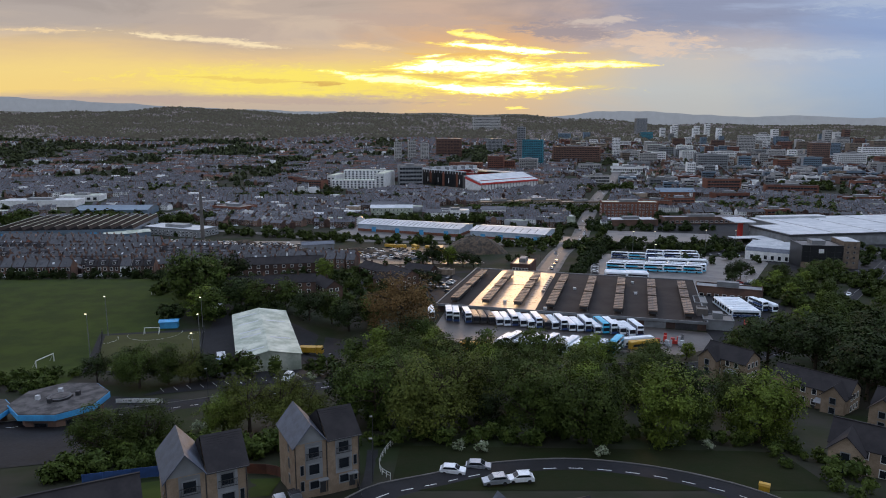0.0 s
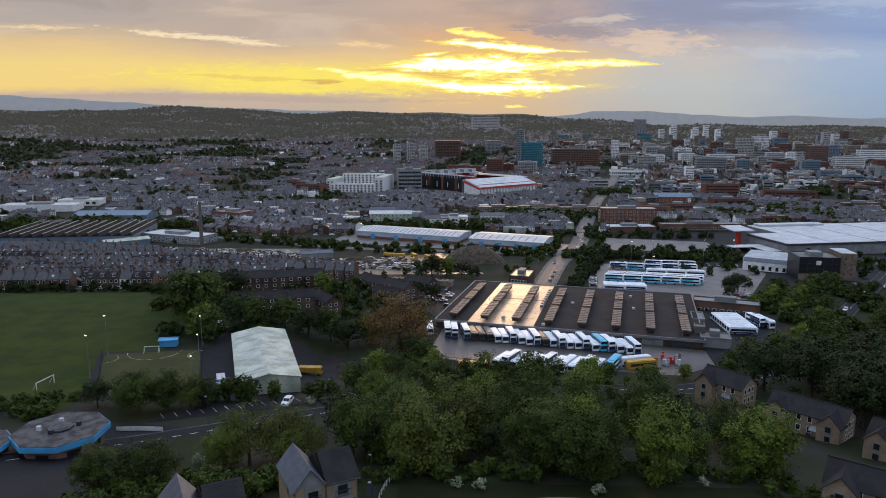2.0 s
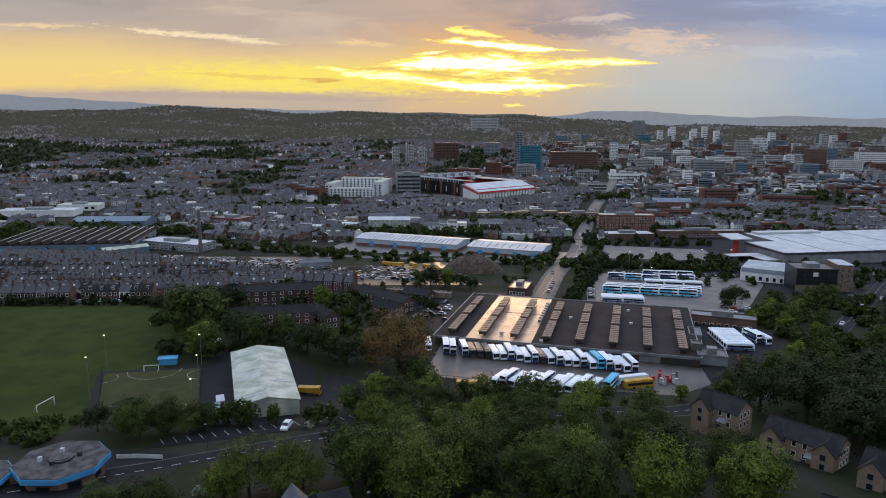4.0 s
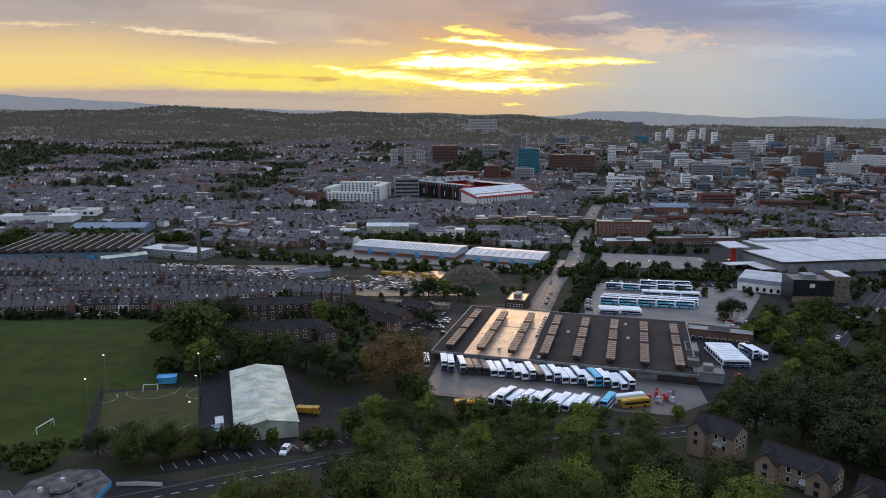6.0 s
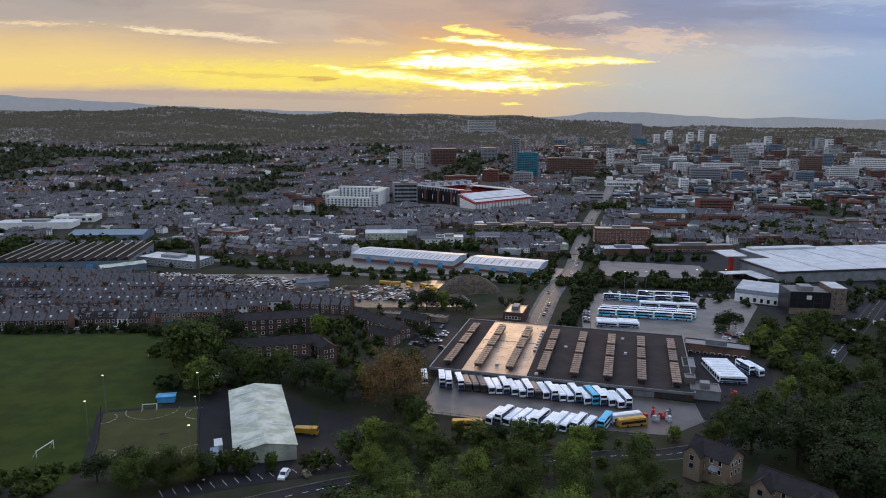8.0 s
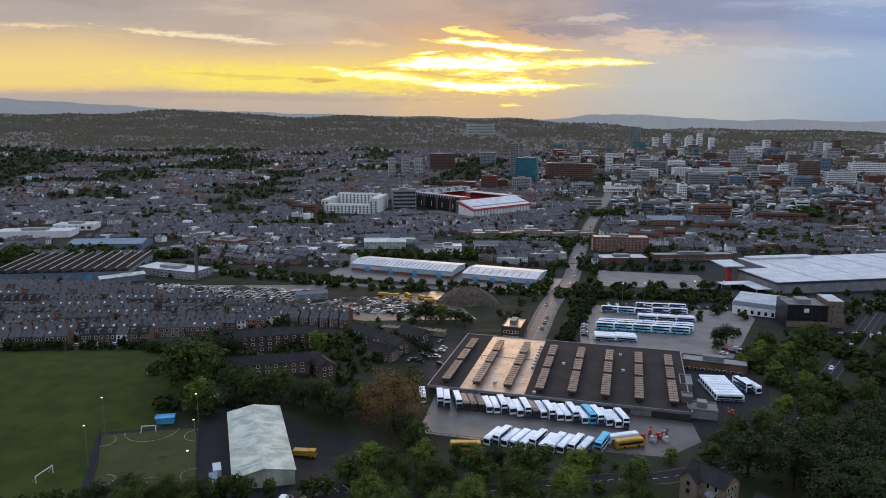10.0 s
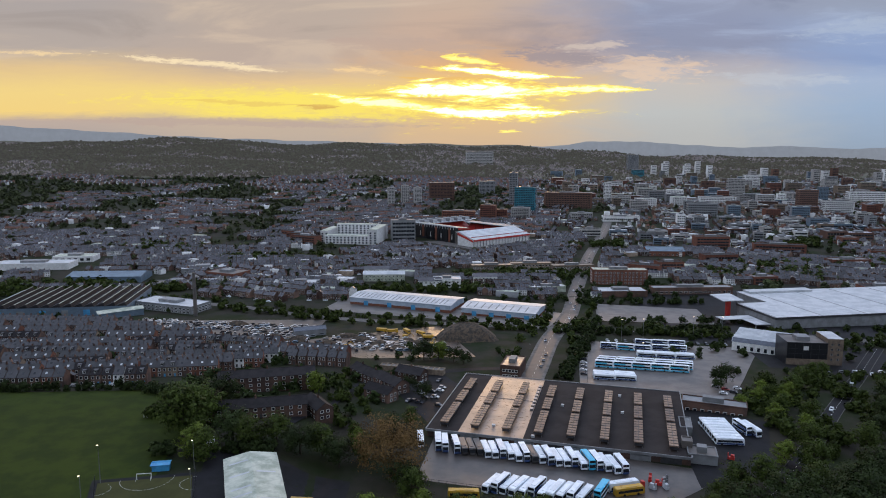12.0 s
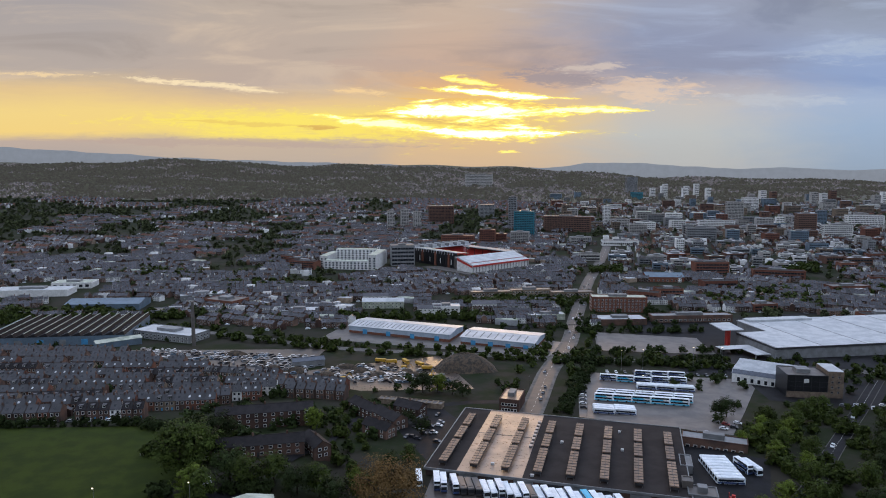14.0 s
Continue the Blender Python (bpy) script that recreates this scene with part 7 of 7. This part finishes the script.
for i, (x, y, rx, ry, h) in enumerate(((-92, 462, 8, 5, 4), (-70, 452, 7, 4, 3), (-50, 462, 8, 5, 3.5), (-36, 452, 7, 5, 3), (-60, 474, 9, 4, 3), (-12, 452, 6, 4, 3), (-24, 440, 8, 5, 2.5), (-110, 470, 6, 4, 3), (-148, 512, 9, 5, 4), (-4, 470, 5, 4, 4), (-80, 446, 5, 3, 2.5), (-42, 440, 6, 3, 2), (-100, 456, 5, 3, 2.5), (-18, 462, 5, 3, 2.5), (-64, 436, 5, 3, 2), (-28, 474, 4, 3, 2.5), (-46, 476, 6, 3, 2.5), (-120, 480, 6, 3, 2))):
    heap("scrap_mound", "heap of dark rusty scrap and rubble", x, y, rx, ry, h, SCRAP, i + 5)
gable_block("scrap_shed", "open dark corrugated scrapyard shed", "shed", -88, 480, 20, 22, 9, 4.5, 1.5, GREY_PANEL, SLATE_NEAR, door=False)
lorry(-43.5, 222, 84)
for i in range(3):
    solid("digger", Mesh().box(-1.4, -1.9, 0, 1.4, 1.9, 0.9).box(-1.2, -1.6, 0.904, 1.3, 1.6, 2.4).tube([(0, -1.5, 2), (0, -4.2, 4.4), (0, -6.5, 1.5)], [0.35, 0.3, 0.2], 6), YELLOW_PAINT, "yellow tracked digger with raised arm", "digger", at=pose((-20, -58, -2, -44)[i], (470, 440, 446, 221.5)[i], H((-20, -58, -2, -44)[i], (470, 440, 446, 221.5)[i]) + 0.15, 0, 0, 40 * i + 70))

# ---- poles, goals, rails and small things ----


def lamp_post(x, y, h, label, lit=True, arms=1):
    ob = thing("lamp_post", pose(x, y, H(x, y)), label, "lamp post", "lamp posts")
    part("post", Mesh().tube([(0, 0, -0.5), (0, 0, h * 0.5), (0, 0, h)], [0.011 * h, 0.008 * h, 0.006 * h], 8), METAL if lit else DARK_METAL, ob)
    for i in range(arms):
        s = (-1, 1)[i % 2]
        part("lamp_head", Mesh().box(min(0, s * 0.5), -0.2, h, max(0, s * 0.5), 0.2, h + 0.16), LAMP_GLOW if lit else GREY_PANEL, ob)


for x, y, h in ((-110.5, 208.5, 14), (-116, 232, 14), (-73.5, 196, 11), (-87, 243, 11), (-80, 220, 11)):
    lamp_post(x, y, h, "tall floodlight pole beside the sports pitch")
for x, y in ((123, 396), (128, 462), (143, 463), (180, 470), (200, 470)):
    lamp_post(x, y, 15, "tall lit lamp column in the coach park", True, 2)
for x, y in ((-11, 101), (-12.5, 116), (84, 366), (90, 400), (-57, 160), (-30, 178), (60, 420), (95, 480), (-97, 140)):
    lamp_post(x, y, 8, "slim grey street lamp post", False)


def goal(x, y, turn, w=7.3, h=2.44):
    ob = thing("football_goal", pose(x, y, H(x, y) + 0.08, 0, 0, turn), "white football goal on the grass", "goal", "football goals")
    for s in (-1, 1):
        part("post", Mesh().box(s * w / 2 - 0.1, -0.1, 0, s * w / 2 + 0.1, 0.1, h), FRAME_W, ob)
        part("stay", Mesh().tube([(s * w / 2, 0, h), (s * w / 2, 1.6, 0)], [0.05, 0.05], 5), FRAME_W, ob)
    part("crossbar", Mesh().box(-w / 2 - 0.1, -0.1, h, w / 2 + 0.1, 0.1, h + 0.2), FRAME_W, ob)


goal(-120, 200.5, 80), goal(-126, 297, -95), goal(-102, 235, 188, 4.9, 2.0), goal(-88, 193.5, 5, 4.9, 2.0), goal(-100, 245, 10, 4.0, 2.0)
hut = gable_block("team_shelter", "bright blue team shelter beside the pitch", "shelter", -99, 243, 10, 6, 3.4, 2.4, 0.4, BLUE_PAINT, BLUE_PAINT, door=False)
gable_block("white_hut", "small white hut beside the trees", "hut", -88, 262, 20, 4, 6, 3, 0.8, RENDER_W, WHITE_METAL)


for cx, cy, r, a0, a1 in ((-101, 235.5, 9, 190, 375), (-86, 193.8, 7, 10, 175), (-115, 227, 4.5, -75, 60), (-83, 232, 5, 100, 280), (-102, 199, 4, -70, 90), (-75, 203, 4, 90, 270)):
    pts = [(cx + r * math.cos(radians(a0 + (a1 - a0) * i / 16)), cy + r * math.sin(radians(a0 + (a1 - a0) * i / 16))) for i in range(17)]
    ribbon("arc_line", pts, 0.08, PAINT, "painted white arc on the artificial pitch", "marking", 0.19, step=1.0)
for a, b in (((-240, 216), (-150, 214)),):
    ribbon("touch_line", [a, ((a[0] + b[0]) / 2, (a[1] + b[1]) / 2), b], 0.25, PAINT, "faint white line on the football field", "marking", 0.12)
for i in range(17):
    t = i / 16
    x, y = -73 + 46 * t, 168 + 24 * t
    ribbon("bay_line", [(x - 0.4, y + 3.4), (x + 0.9, y + 1.4), (x + 2.2, y - 0.6)], 0.11, PAINT, "white parking bay line", "marking", 0.2)


def fence(name, pts, h, material, label, gap=3.0, mesh_mat=None, board=False):
    P = curve_pts(pts, gap)
    x0, y0 = P[0]
    ob = thing(name, pose(x0, y0, H(x0, y0)), label, "fence")
    z0 = H(x0, y0)
    bar = Mesh()
    for i, (x, y) in enumerate(P):
        z = H(x, y) - z0
        part("post", Mesh().box(x - x0 - 0.06, y - y0 - 0.06, z - 0.4, x - x0 + 0.06, y - y0 + 0.06, z + h), material, ob)
        if i:
            xa, ya = P[i - 1]
            za = H(xa, ya) - z0
            lo = 0.1 if board else h - 0.1
            for k0, k1 in ((lo, h - 0.02),) if board else ((h - 0.12, h), (h * 0.5, h * 0.5 + 0.08)):
                bar = Mesh().quad((xa - x0, ya - y0, za + k0), (x - x0, y - y0, z + k0), (x - x0, y - y0, z + k1), (xa - x0, ya - y0, za + k1))
                bar.quad((xa - x0, ya - y0 + 0.06, za + k1), (xa - x0, ya - y0, za + k1), (x - x0, y - y0, z + k1), (x - x0, y - y0 + 0.06, z + k1))
                part("board" if board else "rail", bar, mesh_mat or material, ob)


fence("guard_rail", [(-9.5, 123), (-10.5, 118), (-11, 112), (-10, 106), (-8.4, 103)], 1.1, FRAME_W, "white tubular guard rail beside the footpath", 1.6)
fence("pitch_fence", [(-101, 192), (-109, 212), (-118, 232)], 3.0, DARK_METAL, "tall dark mesh fence round the pitch", 3.0)
fence("pitch_fence", [(-71, 195), (-78, 216), (-85, 239)], 3.0, DARK_METAL, "tall dark mesh fence round the pitch", 3.0)
fence("garden_fence", [(-56, 100), (-46, 104), (-36, 107.5)], 1.9, FENCE_BLUE, "dark blue boarded garden fence", 3.0, None, True)
fence("garden_fence", [(-36, 108), (-30, 110), (-27, 108)], 1.9, TILE_RED, "brown wooden garden fence", 2.5, None, True)
fence("garden_fence", [(-14, 104), (-12.5, 98), (-12, 94)], 1.2, DARK_METAL, "dark metal railing beside the house", 1.5)
fence("white_barrier", [(-78, 157), (-73, 157.5), (-67, 157)], 1.2, FRAME_W, "white slatted barrier beside the pub car park", 2.0, None, True)
fence("yard_fence", [(-2, 243), (22, 236), (70, 221)], 1.8, DARK_METAL, "dark palisade fence along the bus yard", 3.5)
sheet("garden_lawn", [(-46, 92), (-36, 96), (-36, 106), (-50, 100)], GRASS, "small back garden lawn", "grass", 0.08, 3.0)
sheet("garden_lawn", [(-31, 99), (-27, 100), (-27, 108), (-32, 107)], GRASS, "small back garden lawn", "grass", 0.08, 3.0)
sheet("pub_yard", [(-112, 92), (-60, 114), (-62, 160), (-84, 164)], ASPHALT, "worn tarmac yard round the pub", "yard", 0.09, 3.0)
solid("grit_bin", Mesh().box(-0.75, -0.45, 0, 0.75, 0.45, 0.8).prism([(-0.5, 0.804), (0.5, 0.804), (0.35, 1.15), (-0.35, 1.15)], -0.8, 0.8), YELLOW_PAINT, "bright yellow grit bin beside the road", "bin", at=pose(49, 98, H(49, 98) + 0.1, 0, 0, -30))
for i, (x, y) in enumerate(((77, 240), (80, 238), (83, 241), (86, 243), (81, 244), (85, 238), (119, 262))):
    solid("forklift", Mesh().box(-0.6, -1.2, 0.1, 0.6, 1.1, 1.1).box(-0.55, -0.4, 1.104, 0.55, 0.9, 2.1).box(-0.5, -1.5, 0.1, 0.5, -1.25, 2.6), (RED_PAINT, WHITE_METAL, RED_PAINT, METAL)[i % 4], "small yard vehicle parked by the depot", "yard vehicle", at=pose(x, y, H(x, y) + 0.15, 0, 0, 40 * i))

# ---- distance ----


def hill_sheet():
    ys = np.linspace(2070, 4880, 66)
    ss = np.linspace(-1, 1, 121)
    X = (250 + 0.8 * ys)[:, None] * ss[None, :]
    Y = np.repeat(ys[:, None], len(ss), 1)
    V = np.stack([X, Y, height(X, Y) + 1.5], -1).reshape(-1, 3)
    i = np.arange(len(ys) - 1)[:, None] * len(ss) + np.arange(len(ss) - 1)[None, :]
    Q = np.stack([i, i + 1, i + len(ss) + 1, i + len(ss)], -1).reshape(-1, 4)
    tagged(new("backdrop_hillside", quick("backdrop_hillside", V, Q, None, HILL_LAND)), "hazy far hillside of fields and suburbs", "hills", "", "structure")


hill_sheet()


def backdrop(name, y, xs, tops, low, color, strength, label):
    m = mat(name + "_haze_glow", color, color, 1.0, 200.0, 0.02, 0.0)
    # blue-grey haze is given to the hills as colour and emission
    add_haze_glow(m, color, strength)
    mb = Mesh()
    n = 120
    for i in range(n):
        p = []
        for k in (i, i + 1):
            x = xs[0] + (xs[-1] - xs[0]) * k / n
            z = np.interp(x, xs, tops) + 3 * math.sin(x / 70.0) + 2 * math.sin(x / 31.0)
            p.append((x, z))
        mb.quad((p[0][0], y, low), (p[1][0], y, low), (p[1][0], y + 20, p[1][1]), (p[0][0], y + 20, p[0][1]))
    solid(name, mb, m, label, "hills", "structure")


backdrop("backdrop_moor", 4780, [-3600, -2926, -2551, -2176, -1799, -1231, 483, 865, 1056, 1247, 1631, 1940, 2209, 2478, 2788, 3049, 3700], [284, 272, 250, 230, 206, 186, 138, 150, 177, 181, 163, 142, 142, 151, 129, 141, 150], -50, (0.27, 0.285, 0.31), 0.42, "moorland hills on the horizon, blue-grey haze put in as glow")
